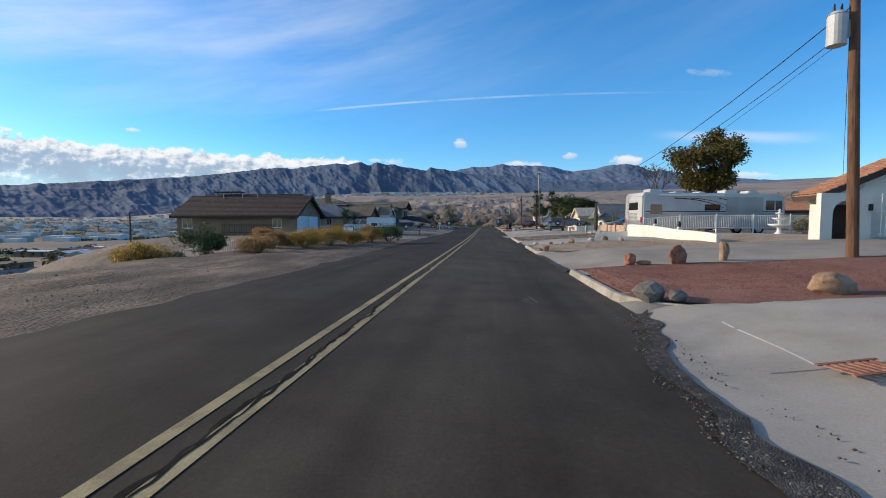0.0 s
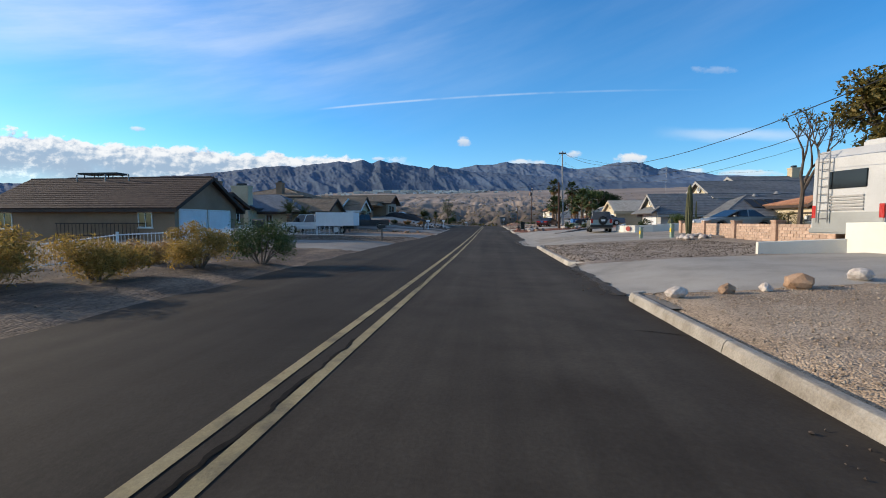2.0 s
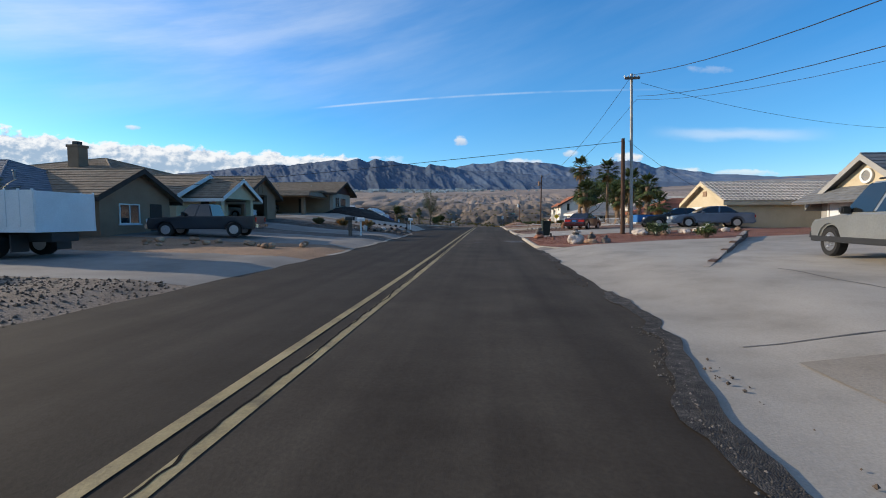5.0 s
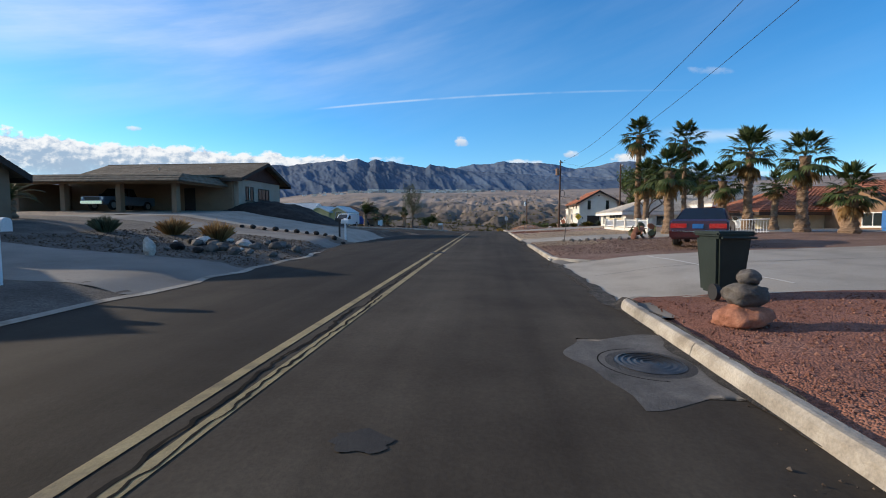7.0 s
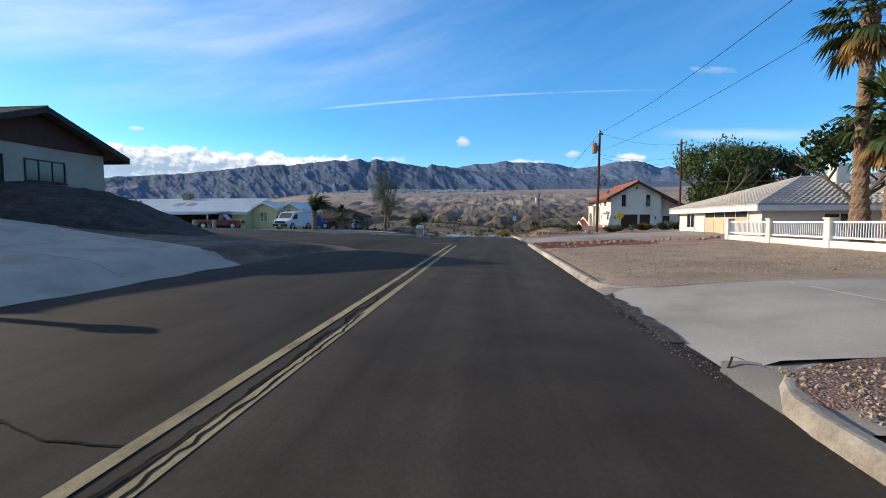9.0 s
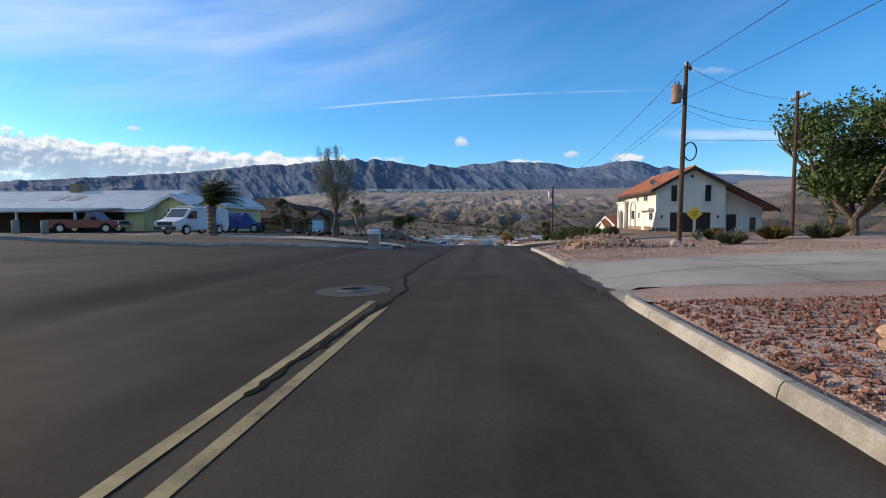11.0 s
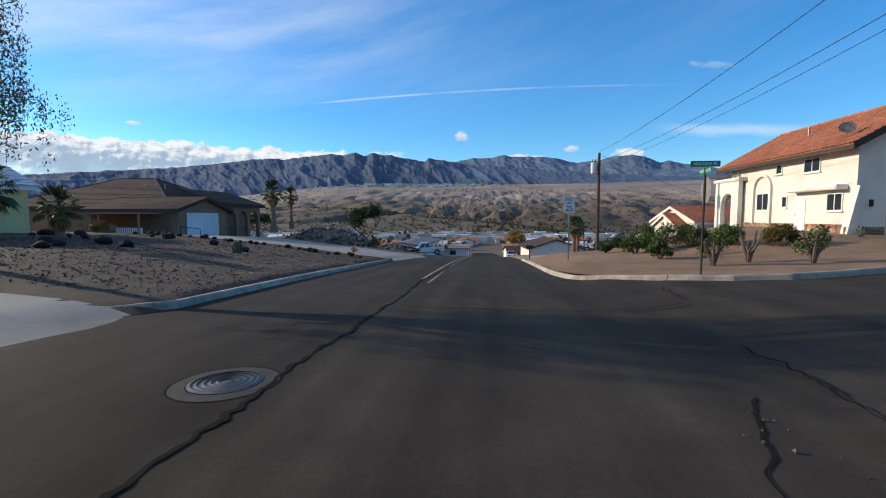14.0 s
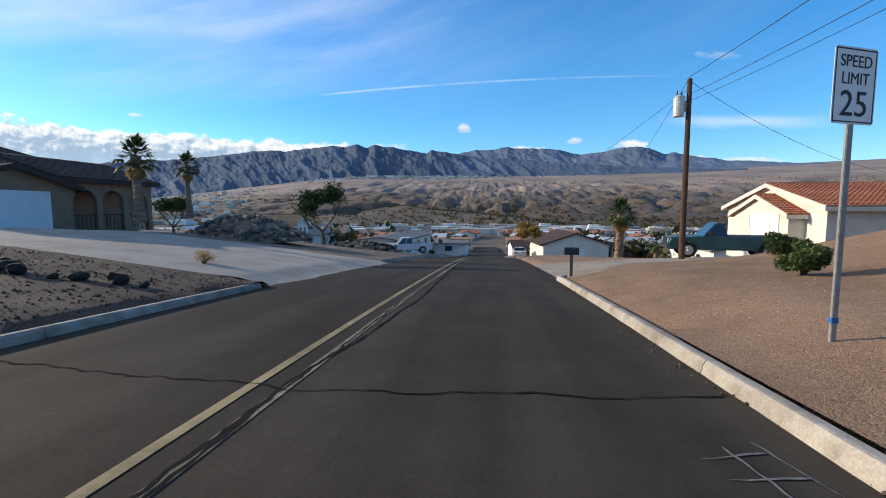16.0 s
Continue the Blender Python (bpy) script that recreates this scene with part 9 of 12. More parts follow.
tuft(-15.6, 91.0, 1.0, 0.8, LEAF_SAGE, "grey-green grass tuft among rocks", 78)
bush(-9.2, 170.2, 0.9, 0.55, LEAF_DRY, "small round tumbleweed behind the kerb", 79, 900, 0.08, thin=0.15)
# right hand small plants
for k, (bx, by, bw, bh, m_) in enumerate(((7.6, 163.8, 1.6, 1.0, LEAF_GREEN), (9.2, 165.0, 2.4, 1.6, LEAF_GREEN), (10.6, 164.2, 1.8, 1.3, LEAF_GREEN), (11.4, 162.6, 1.6, 1.1, LEAF_GREEN), (7.4, 160.2, 1.0, 1.0, LEAF_GREEN), (6.9, 166.9, 0.9, 0.8, LEAF_GREEN), (8.6, 170.4, 1.0, 0.8, LEAF_DARK), (12.8, 161.0, 1.3, 1.1, LEAF_OLIVE))):
    bush(bx, by, bw, bh, m_, "bright green oleander shrub on the bare slope", 110 + k, 5200, 0.12, thin=0.3)
for k, (bx, by) in enumerate(((8.0, 156.8), (9.6, 157.6), (11.0, 156.4))):
    t_ = thing("pruned_stump", bx, by, lz(bx, by), 0, "pruned bare shrub stump with cut limbs", "stump")
    bm_ = bmesh.new()
    rr = random.Random(k)
    for j in range(6):
        a_ = j * 1.05
        pipe(bm_, [(0, 0, -0.05), (0.12 * math.cos(a_), 0.12 * math.sin(a_), 0.4), (0.4 * math.cos(a_) * rr.uniform(0.5, 1), 0.4 * math.sin(a_), rr.uniform(0.6, 1.3))], [0.06, 0.05, 0.035], 6)
    part("limb", bm_, BARK, t_)
    if k != 1:
        leaf_cloud("foliage", [(0.2, 0.1, 0.8), (-0.2, 0.2, 0.6), (0.0, -0.2, 1.0)], 160, 0.35, 0.12, LEAF_GREEN, t_, k)
bush(9.3, 76.0, 1.3, 0.95, LEAF_DARK, "round dark green shrub in red gravel", 130, 1500, 0.1)
bush(10.6, 73.2, 1.0, 0.8, LEAF_GREEN, "round green shrub in red gravel", 131, 1200, 0.1)
bush(16.6, 63.0, 1.5, 1.6, LEAF_GREEN, "upright green shrub before the grey house", 132, 1600, 0.12)
bush(13.4, 61.6, 1.2, 1.1, LEAF_DARK, "dark spiky shrub behind the low wall", 133, 1200, 0.12)
bush(22.4, 33.8, 2.0, 1.3, LEAF_OLIVE, "brown-green shrub beside the fountain", 134, 1500, 0.12)
bush(7.7, 92.0, 0.6, 0.3, LEAF_OLIVE, "low dark weed in the bare yard", 135, 300, 0.08)
bush(18.4, 50.6, 2.4, 1.6, LEAF_OLIVE, "thin desert shrub behind the brick wall", 136, 1200, 0.12)
for k, (bx, by, bw, bh) in enumerate(((14.0, 137.0, 1.3, 0.9), (15.6, 136.2, 1.4, 0.95), (12.7, 140.2, 0.9, 0.8), (10.4, 133.8, 1.1, 0.7), (17.4, 138.0, 1.2, 0.9))):
    tuft(bx, by, bw, bh, LEAF_SAGE if k % 2 else LEAF_OLIVE, "grey-green desert grass clump in gravel", 140 + k, 520, "grass_clump")


def agave(x, y, r, seed, z=None):
    t = thing("agave", x, y, lz(x, y) if z is None else z, 0, "grey-green agave rosette in gravel", "plant")
    rng = random.Random(seed)
    for k in range(16):
        a = k * 2.4
        e = radians(25 + 55 * (1 - k / 16))
        bm = bmesh.new()
        d = Vector((math.cos(a) * math.cos(e), math.sin(a) * math.cos(e), math.sin(e)))
        s = Vector((-math.sin(a), math.cos(a), 0))
        ln = r * rng.uniform(0.85, 1.1)
        w = ln * 0.12
        up = Vector((0, 0, w * 0.35))
        v = [bm.verts.new(p) for p in (s * w * 0.6, -s * w * 0.6, d * ln * 0.5 + s * w + up, d * ln * 0.5 - s * w + up, d * ln, d * ln * 0.5 - up)]
        for f in ((0, 2, 5), (0, 5, 1), (1, 5, 3), (2, 4, 5), (5, 4, 3), (0, 1, 3, 2), (2, 3, 4)):
            bm.faces.new([v[i] for i in f])
        part("blade", bm, AGAVE, t)


agave(11.9, 143.6 - 3.4, 0.75, 1)
agave(13.8, 139.6, 0.7, 2)
agave(17.6, 163.2, 0.55, 3)
agave(17.0, 162.4, 0.4, 4)


def saguaro(x, y, h, r, label, seed, flute=14, z=None):
    t = thing("cactus", x, y, lz(x, y) if z is None else z, 0, label, "cactus")
    bm = bmesh.new()
    n = flute * 2
    rings = []
    for i in range(22):
        u = i / 21
        rr = r * (0.75 + 0.5 * math.sin(math.pi * min(1, u * 1.15)) ** 0.8) * (1 if u < 0.86 else math.sqrt(max(0.02, 1 - ((u - 0.86) / 0.14) ** 2)))
        rings.append([bm.verts.new((rr * (1.0 if k % 2 else 0.84) * math.cos(2 * math.pi * k / n), rr * (1.0 if k % 2 else 0.84) * math.sin(2 * math.pi * k / n), h * u - 0.05)) for k in range(n)])
    for a, b in zip(rings, rings[1:]):
        for k in range(n):
            bm.faces.new((a[k], a[(k + 1) % n], b[(k + 1) % n], b[k]))
    bm.faces.new(rings[-1])
    part("stem", bm, surface("cactus_skin", [(0.07, 0.075, 0.035), (0.12, 0.115, 0.055)], 5, 0.8, 0, 0.2, obj=True) if "cactus_skin" not in MATS else MATS["cactus_skin"], t)
    return t


saguaro(11.4, 48.2, 3.1, 0.16, "tall single saguaro cactus beside the brick wall", 1)
for k, (cx, cy, ch, cr) in enumerate(((16.3, 59.6, 2.3, 0.07), (16.5, 59.8, 1.9, 0.06), (16.15, 59.9, 1.7, 0.06), (16.7, 59.5, 2.4, 0.06), (14.6, 59.2, 1.0, 0.2))):
    saguaro(cx, cy, ch, cr, "slim columnar cactus behind the low wall" if k < 4 else "short barrel-shaped cactus behind the low wall", k, 8)
saguaro(-11.0, 47.0 + 112, 0.6, 0.18, "small barrel cactus in the gravel", 9)
# prickly pear by the white fence
t_ = thing("prickly_pear", 8.4, 102.0 - 3.6, lz(8.4, 98.4), 0, "clump of flat-padded prickly pear with dry pads", "cactus")
rr = random.Random(8)
for k in range(22):
    bm_ = bmesh.new()
    bmesh.ops.create_icosphere(bm_, subdivisions=2, radius=0.16, matrix=Matrix.Translation((rr.uniform(-0.6, 0.6), rr.uniform(-0.3, 0.3), rr.uniform(0.1, 0.75))) @ pose(0, 0, 0, rr.uniform(-40, 40), rr.uniform(-40, 40), rr.uniform(0, 180)) @ Matrix.Diagonal((1, 0.22, 1.3, 1)))
    part("pad", bm_, MATS["cactus_skin"] if k % 3 else ROCK_RED, t_)

# ---------------------------------------------------------------- poles, wires, signs
def utility_pole(x, y, h, label, r=0.15, arms=(), can=None, z=None, mat=None, lean=0.0, coil=False, leany=0.0):
    z = lz(x, y) if z is None else z
    t = thing("utility_pole", x, y, z - 0.2, 0, label, "utility pole")
    bm = bmesh.new()
    tops = Vector((lean, leany, h + 0.2))
    pipe(bm, [(0, 0, 0), tops * 0.5, tops], [r, r * 0.88, r * 0.75], 14)
    part("shaft", bm, mat or WOOD_POLE, t)
    for za, half, ang in arms:
        c = tops * (za / h)
        d = Vector((math.cos(radians(ang)), math.sin(radians(ang)), 0))
        bm = bmesh.new()
        box(bm, -half, half, -0.06, 0.06, -0.07, 0.07, 0.01, Matrix.Translation(c + Vector((0, 0, 0.1))) @ pose(0, 0, 0, 0, 0, ang) @ Matrix.Translation((0, -0.17, 0)))
        a = part("crossarm", bm, WOOD_GREY, t)
        for k in (-0.9, -0.45, 0.45, 0.9):
            bm = bmesh.new()
            p = c + d * half * k + Vector((0, 0, 0.17))
            tube(bm, p + Vector((0, 0, 0)), p + Vector((0, 0, 0.1)), 0.035, 0.05, 8)
            tube(bm, p + Vector((0, 0, 0.1)), p + Vector((0, 0, 0.16)), 0.05, 0.025, 8)
            part("insulator", bm, TRIM_WHITE, a)
    if can:
        za, ang, mat_c = can
        c = tops * (za / h) + Vector((math.cos(radians(ang)), math.sin(radians(ang)), 0)) * 0.42
        bm = bmesh.new()
        tube(bm, c - Vector((0, 0, 0.45)), c + Vector((0, 0, 0.4)), 0.24, 0.24, 18)
        tube(bm, c + Vector((0, 0, 0.4)), c + Vector((0, 0, 0.5)), 0.26, 0.15, 18)
        k = part("transformer", bm, mat_c, t, "drum-shaped transformer")
        for s in (-0.1, 0.1):
            bm = bmesh.new()
            tube(bm, c + Vector((s, 0, 0.5)), c + Vector((s, 0, 0.72)), 0.04, 0.025, 8)
            part("bushing", bm, PLASTIC_BLACK, k)
        bm = bmesh.new()
        box(bm, -0.2, 0.0, -0.04, 0.04, -0.25, 0.25, 0.01, Matrix.Translation(c) @ pose(0, 0, 0, 0, 0, ang) @ Matrix.Translation((-0.15, 0, 0)))
        part("bracket", bm, STEEL, k)
    if coil:
        bm = bmesh.new()
        pipe(bm, [tops * 0.52 + Vector((0.38 + 0.32 * math.cos(a), 0, 0.32 * 1.5 * math.sin(a))) for a in [2 * math.pi * i / 20 for i in range(20)]] + [tops * 0.52 + Vector((0.70, 0, 0))], 0.035, 6)
        part("cable_coil", bm, WIRE, t)
    return t


def wire(name, a, b, sag, r=0.012, label="black overhead cable between poles"):
    a, b = Vector(a), Vector(b)
    bm = bmesh.new()
    n = 22
    pipe(bm, [a.lerp(b, i / n) - Vector((0, 0, sag * 4 * (i / n) * (1 - i / n))) for i in range(n + 1)], r, 5)
    return tagged(link_mesh(name, bm, WIRE), label, "cable")


GREY_CAN = surface("grey_transformer_paint", [(0.42, 0.43, 0.42), (0.5, 0.51, 0.5)], 2, 0.5, 0.1, 0.05, obj=True)
RUST_CAN = surface("rusty_transformer_paint", [(0.22, 0.12, 0.08), (0.32, 0.2, 0.14)], 3, 0.7, 0.1, 0.1, obj=True)
utility_pole(10.6, 14.0, 8.6, "orange-brown wooden utility pole with a grey transformer", 0.15, (), (6.55, 170, GREY_CAN), mat=WOOD_ORANGE, lean=-0.35)
utility_pole(8.7, 80.0, 6.0, "dark wooden utility pole beside a steel pole", 0.14, (), lean=-0.12)
utility_pole(9.2, 79.9, 9.9, "tall galvanised steel utility pole", 0.105, ((9.5, 0.45, 0),), mat=STEEL, lean=-0.25)
utility_pole(10.4, 139.0, 9.6, "brown wooden utility pole with a rusty transformer", 0.135, ((9.2, 0.35, 60),), (8.0, 165, RUST_CAN), lean=0.1, coil=True)
utility_pole(21.0, 146.7, 9.9, "pale wooden utility pole in the corner yard", 0.13, ((9.4, 0.9, 90),), lean=-0.05)
utility_pole(9.2, 178.6, 8.3, "dark wooden utility pole with a small transformer", 0.14, (), (7.1, 175, GREY_CAN), lean=0.0)
utility_pole(-57.5, 66.4, 9.2, "thin dark utility pole among the lower houses", 0.14, ((8.6, 0.7, 0),), z=lz(-57.5, 66.4))
utility_pole(-44.0, 166.0, 6.4, "dark utility pole behind the yellow house", 0.12, ((6.0, 0.7, 0),))
utility_pole(15.4, 212.0, 6.0, "leaning thin utility pole below the street", 0.1, ((5.6, 0.4, 0),), lean=-0.5)
P1, P2, P4, P5, P4b = (10.2, 14.0, 7.4), (9.0, 79.9, 8.9), (10.5, 139.0, 8.5), (9.2, 178.6, 5.6), (20.95, 146.7, 8.6)
wire("power_cable", (10.2, 14.0, 6.1), P2, 4.0, 0.016)
wire("power_cable", (10.2, 14, 5.5), (9.3, 79.9, 7.6), 3.9, 0.012)
wire("power_cable", (10.2, 14, 5.3), (9.3, 79.9, 7.4), 4.1, 0.007)
wire("power_cable", P2, P4, 1.5, 0.014)
wire("power_cable", (9.3, 79.9, 7.4), (10.5, 139, 6.8), 1.4, 0.011)
wire("power_cable", (10.5, 139, 8.5), (9.2, 178.6, 5.4), 0.8, 0.013)
wire("power_cable", (10.5, 139, 6.6), (9.2, 178.6, 4.6), 0.8, 0.011)
wire("power_cable", (10.5, 139, 6.3), (9.2, 178.6, 4.3), 0.9, 0.009)
wire("power_cable", P4, P4b, 0.5, 0.011)
wire("power_cable", (10.5, 139, 6.5), (20.95, 146.7, 7.2), 0.45, 0.011)
wire("power_cable", (10.5, 139, 6.2), (20.95, 146.7, 6.8), 0.6, 0.009)
wire("power_cable", (8.6, 80.0, 4.85), (-30, 74.5, 0.9), 0.12, 0.016)
wire("power_cable", P1, (9.8, -40, 8.0), 1.2, 0.014)
wire("power_cable", (9.2, 178.6, 5.4), (15.0, 212, 2.0), 0.6, 0.010)
wire("power_cable", (9.2, 178.6, 5.2), (25, 187.5, 1.6), 0.6, 0.010)
wire("power_cable", (9.2, 178.6, 4.9), (2.0, 240, -2.0), 0.8, 0.010)
wire("power_cable", (8.9, 80.0, 4.9), (20.6, 91.8, 1.9), 0.5, 0.010)
wire("power_cable", (10.5, 139, 4.6), (20.0, 122.6, 2.6), 0.4, 0.010)
wire("power_cable", (10.2, 14, 6.0), (19.0, 26.0, 2.6), 0.3, 0.010)
wire("power_cable", P4b, (46, 150, 7.4), 0.9, 0.011)
wire("power_cable", (9.55, 79.9, 8.4), (42, 92, 7.6), 1.2, 0.011)

SIGN_WHITE = plain("white_sign_sheet", (0.7, 0.7, 0.69), 0.5)
SIGN_BLACK = plain("black_sign_ink", (0.012, 0.012, 0.012), 0.6)
SIGN_GREEN = plain("green_sign_sheet", (0.0, 0.16, 0.10), 0.45)
SIGN_YELLOW = plain("yellow_sign_sheet", (0.72, 0.46, 0.02), 0.5)


def lettering(text, size, mat, parent, m, name="lettering"):
    cu = bpy.data.curves.new(name, "FONT")
    cu.body, cu.size, cu.align_x, cu.align_y, cu.extrude = text, size, "CENTER", "CENTER", 0.0015
    tmp = new(name, cu)
    dg = bpy.context.evaluated_depsgraph_get()
    me = bpy.data.meshes.new_from_object(tmp.evaluated_get(dg))
    bpy.data.objects.remove(tmp)
    me.materials.clear()
    me.materials.append(mat)
    ob = new(name, me)
    ob.parent = parent
    ob.matrix_basis = m
    return ob


def plate_mesh(w, h, r, t=0.004):
    pts = []
    for cx, cy, a0 in ((w / 2 - r, h / 2 - r, 0), (-w / 2 + r, h / 2 - r, 90), (-w / 2 + r, -h / 2 + r, 180), (w / 2 - r, -h / 2 + r, 270)):
        pts += [(cx + r * math.cos(radians(a0 + 90 * i / 5)), cy + r * math.sin(radians(a0 + 90 * i / 5))) for i in range(6)]
    bm = bmesh.new()
    prism(bm, pts, "z", -t, 0)
    return bm


def upright(x, y, z, yaw):
    """A plate's plane facing the oncoming traffic (towards -y), turned by yaw."""
    return Matrix.Translation((x, y, z)) @ pose(0, 0, 0, 90, 0, yaw)


def speed_sign():
    x, y = 3.86, 161.7
    z = lz(x, y)
    t = thing("speed_limit_sign", x, y, z - 0.1, 0, "white speed limit sign on a thin steel post", "road sign")
    bm = bmesh.new()
    box(bm, -0.03, 0.03, -0.02, 0.02, 0, 3.12, 0.006)
    p = part("post", bm, STEEL, t)
    m = Matrix.Translation((0, -0.03, 2.78)) @ pose(0, 0, 0, 90, 0, 22)
    ob = part("plate", plate_mesh(0.61, 0.76, 0.04), SIGN_WHITE, t)
    ob.matrix_basis = m
    bm = bmesh.new()
    for s in (0.285,):
        w, h, b = 0.575, 0.725, 0.012
        for q in ((-w / 2, w / 2, -h / 2, -h / 2 + b), (-w / 2, w / 2, h / 2 - b, h / 2), (-w / 2, -w / 2 + b, -h / 2 + b, h / 2 - b), (w / 2 - b, w / 2, -h / 2 + b, h / 2 - b)):
            box(bm, *q, 0.001, 0.003)
    part("border", bm, SIGN_BLACK, ob)
    for txt, size, zz in (("SPEED", 0.165, 0.235), ("LIMIT", 0.165, 0.065), ("25", 0.36, -0.19)):
        lettering(txt, size, SIGN_BLACK, ob, Matrix.Translation((0, zz, 0.003)) @ (Matrix.Diagonal((1.02, 1, 1, 1)) if size < 0.2 else Matrix.Diagonal((1.15, 1, 1, 1))))
    bm = bmesh.new()
    box(bm, -0.034, 0.034, -0.024, 0.024, 0.32, 0.38)
    part("blue_tape", bm, BLUE_PAINT, t)


def street_sign():
    x, y = 6.0, 153.3
    z = lz(x, y)
    t = thing("street_name_sign", x, y, z - 0.1, 0, "green street name blades on a steel post with stop sign", "road sign")
    bm = bmesh.new()
    tube(bm, (0, 0, 0), (0, 0, 3.1), 0.03, 0.03, 10)
    part("post", bm, TRIM_BROWN, t, "rusty brown post")
    for txt, zz, yaw, w in (("ARCADIA PL", 3.22, 0, 0.78), ("ARCADIA BLVD", 3.03, 84, 0.86)):
        ob = part("blade", plate_mesh(w, 0.16, 0.02), SIGN_GREEN, t)
        ob.matrix_basis = upright(0, 0, zz, yaw)
        lettering(txt, 0.115, SIGN_WHITE, ob, Matrix.Translation((0, 0, 0.002)))
        lettering(txt, 0.115, SIGN_WHITE, ob, Matrix.Translation((0, 0, -0.006)) @ pose(0, 0, 0, 0, 180, 0))
    bm = bmesh.new()
    n = 8
    pts = [(0.38 * math.cos(radians(22.5 + 45 * i)), 0.38 * math.sin(radians(22.5 + 45 * i))) for i in range(n)]
    prism(bm, pts, "z", -0.004, 0)
    ob = part("stop_plate_back", bm, STEEL, t, "bare metal back of a stop sign")
    ob.matrix_basis = upright(0.03, -0.02, 2.5, 85)


def dead_end_sign():
    x, y = 14.7, 147.1
    t = thing("dead_end_sign", x, y, lz(x, y) - 0.1, 0, "yellow diamond dead end sign on a post", "road sign")
    bm = bmesh.new()
    box(bm, -0.03, 0.03, -0.02, 0.02, 0, 2.2, 0.006)
    part("post", bm, STEEL, t)
    ob = part("plate", plate_mesh(0.76, 0.76, 0.04), SIGN_YELLOW, t)
    ob.matrix_basis = Matrix.Translation((0, -0.03, 1.75)) @ pose(0, 0, 0, 90, 0, -10) @ pose(0, 0, 0, 0, 0, 45)
    r45 = pose(0, 0, 0, 0, 0, -45)
    lettering("DEAD", 0.18, SIGN_BLACK, ob, r45 @ Matrix.Translation((0, 0.10, 0.003)))
    lettering("END", 0.18, SIGN_BLACK, ob, r45 @ Matrix.Translation((0, -0.10, 0.003)))


speed_sign()
street_sign()
dead_end_sign()


# ---------------------------------------------------------------- fences and walls
def picket_fence(pts, h, label, gap=0.11, rail=WHITE_PAINT, post_every=2.4, base=0.05, name="picket_fence", bar=0.011):
    """A fence of round bars between two rails, with square posts, along (x, y) points."""
    t = tagged(new(name), label, "fence")
    for (xa, ya), (xb, yb) in zip(pts, pts[1:]):
        a, b = Vector((xa, ya, 0)), Vector((xb, yb, 0))
        ln = (b - a).length
        d = (b - a) / ln
        n = max(1, round(ln / post_every))
        ang = math.degrees(math.atan2(d.y, d.x))
        for k in range(n):
            p, q = a + d * ln * k / n, a + d * ln * (k + 1) / n
            zp, zq = lz(p.x, p.y), lz(q.x, q.y)
            bm = bmesh.new()
            box(bm, -0.04, 0.04, -0.04, 0.04, zp - 0.2, zp + h + 0.08, 0.01, Matrix.Translation((p.x, p.y, 0)) @ pose(0, 0, 0, 0, 0, ang))
            part("post", bm, rail, t)
            bm = bmesh.new()
            for z_ in (base + 0.05, h - 0.05):
                pipe(bm, [(p.x, p.y, zp + z_), (q.x, q.y, zq + z_)], 0.022, 4)
            m = max(2, int(ln / n / gap))
            for i in range(1, m):
                c = p.lerp(q, i / m)
                zc = zp + (zq - zp) * i / m
                tube(bm, (c.x, c.y, zc + base), (c.x, c.y, zc + h), bar, bar, 4, False)
            part("panel", bm, rail, t)
    return t


picket_fence([(-26.0, 35.2), (-12.9, 37.4), (-13.1, 41.3), (-13.9, 45.0)], 1.0, "white picket fence round the lower side yard", 0.14)
picket_fence([(-24.5, 58.6), (-16.2, 60.4), (-13.6, 60.2)], 0.95, "white metal picket fence before the truck", 0.12)
picket_fence([(11.6, 34.4), (24.6, 34.8)], 1.35, "white iron fence before the motorhome", 0.12, base=0.35)
picket_fence([(12.0, 99.6), (14.6, 98.2)], 0.8, "short white metal fence beside the palms", 0.12)


def wall_run(name, pts, h0, h1, w, mat, label, cap=True):
    """A rendered garden wall along (x, y) points; its height runs from h0 to h1."""
    t = tagged(new(name), label, "wall")
    n = len(pts)
    bm = bmesh.new()
    rings = []
    for i, (x, y) in enumerate(pts):
        d = Vector((pts[min(i + 1, n - 1)][0] - pts[max(i - 1, 0)][0], pts[min(i + 1, n - 1)][1] - pts[max(i - 1, 0)][1], 0)).normalized()
        s = Vector((d.y, -d.x, 0)) * w / 2
        z = lz(x, y)
        hh = h0 + (h1 - h0) * i / (n - 1)
        rings.append([bm.verts.new((x + s.x * k, y + s.y * k, zz)) for k, zz in ((1, z - 0.3), (1, z + hh - 0.02), (0.88, z + hh), (-0.88, z + hh), (-1, z + hh - 0.02), (-1, z - 0.3))])
    for a, b in zip(rings, rings[1:]):
        for k in range(6):
            bm.faces.new((a[k], a[(k + 1) % 6], b[(k + 1) % 6], b[k]))
    bm.faces.new(rings[0])
    bm.faces.new(rings[-1][::-1])
    bmesh.ops.recalc_face_normals(bm, faces=bm.faces[:])
    part("wall_body", bm, mat, t)
    return t


def line_pts(a, b, n):
    return [(a[0] + (b[0] - a[0]) * i / n, a[1] + (b[1] - a[1]) * i / n) for i in range(n + 1)]


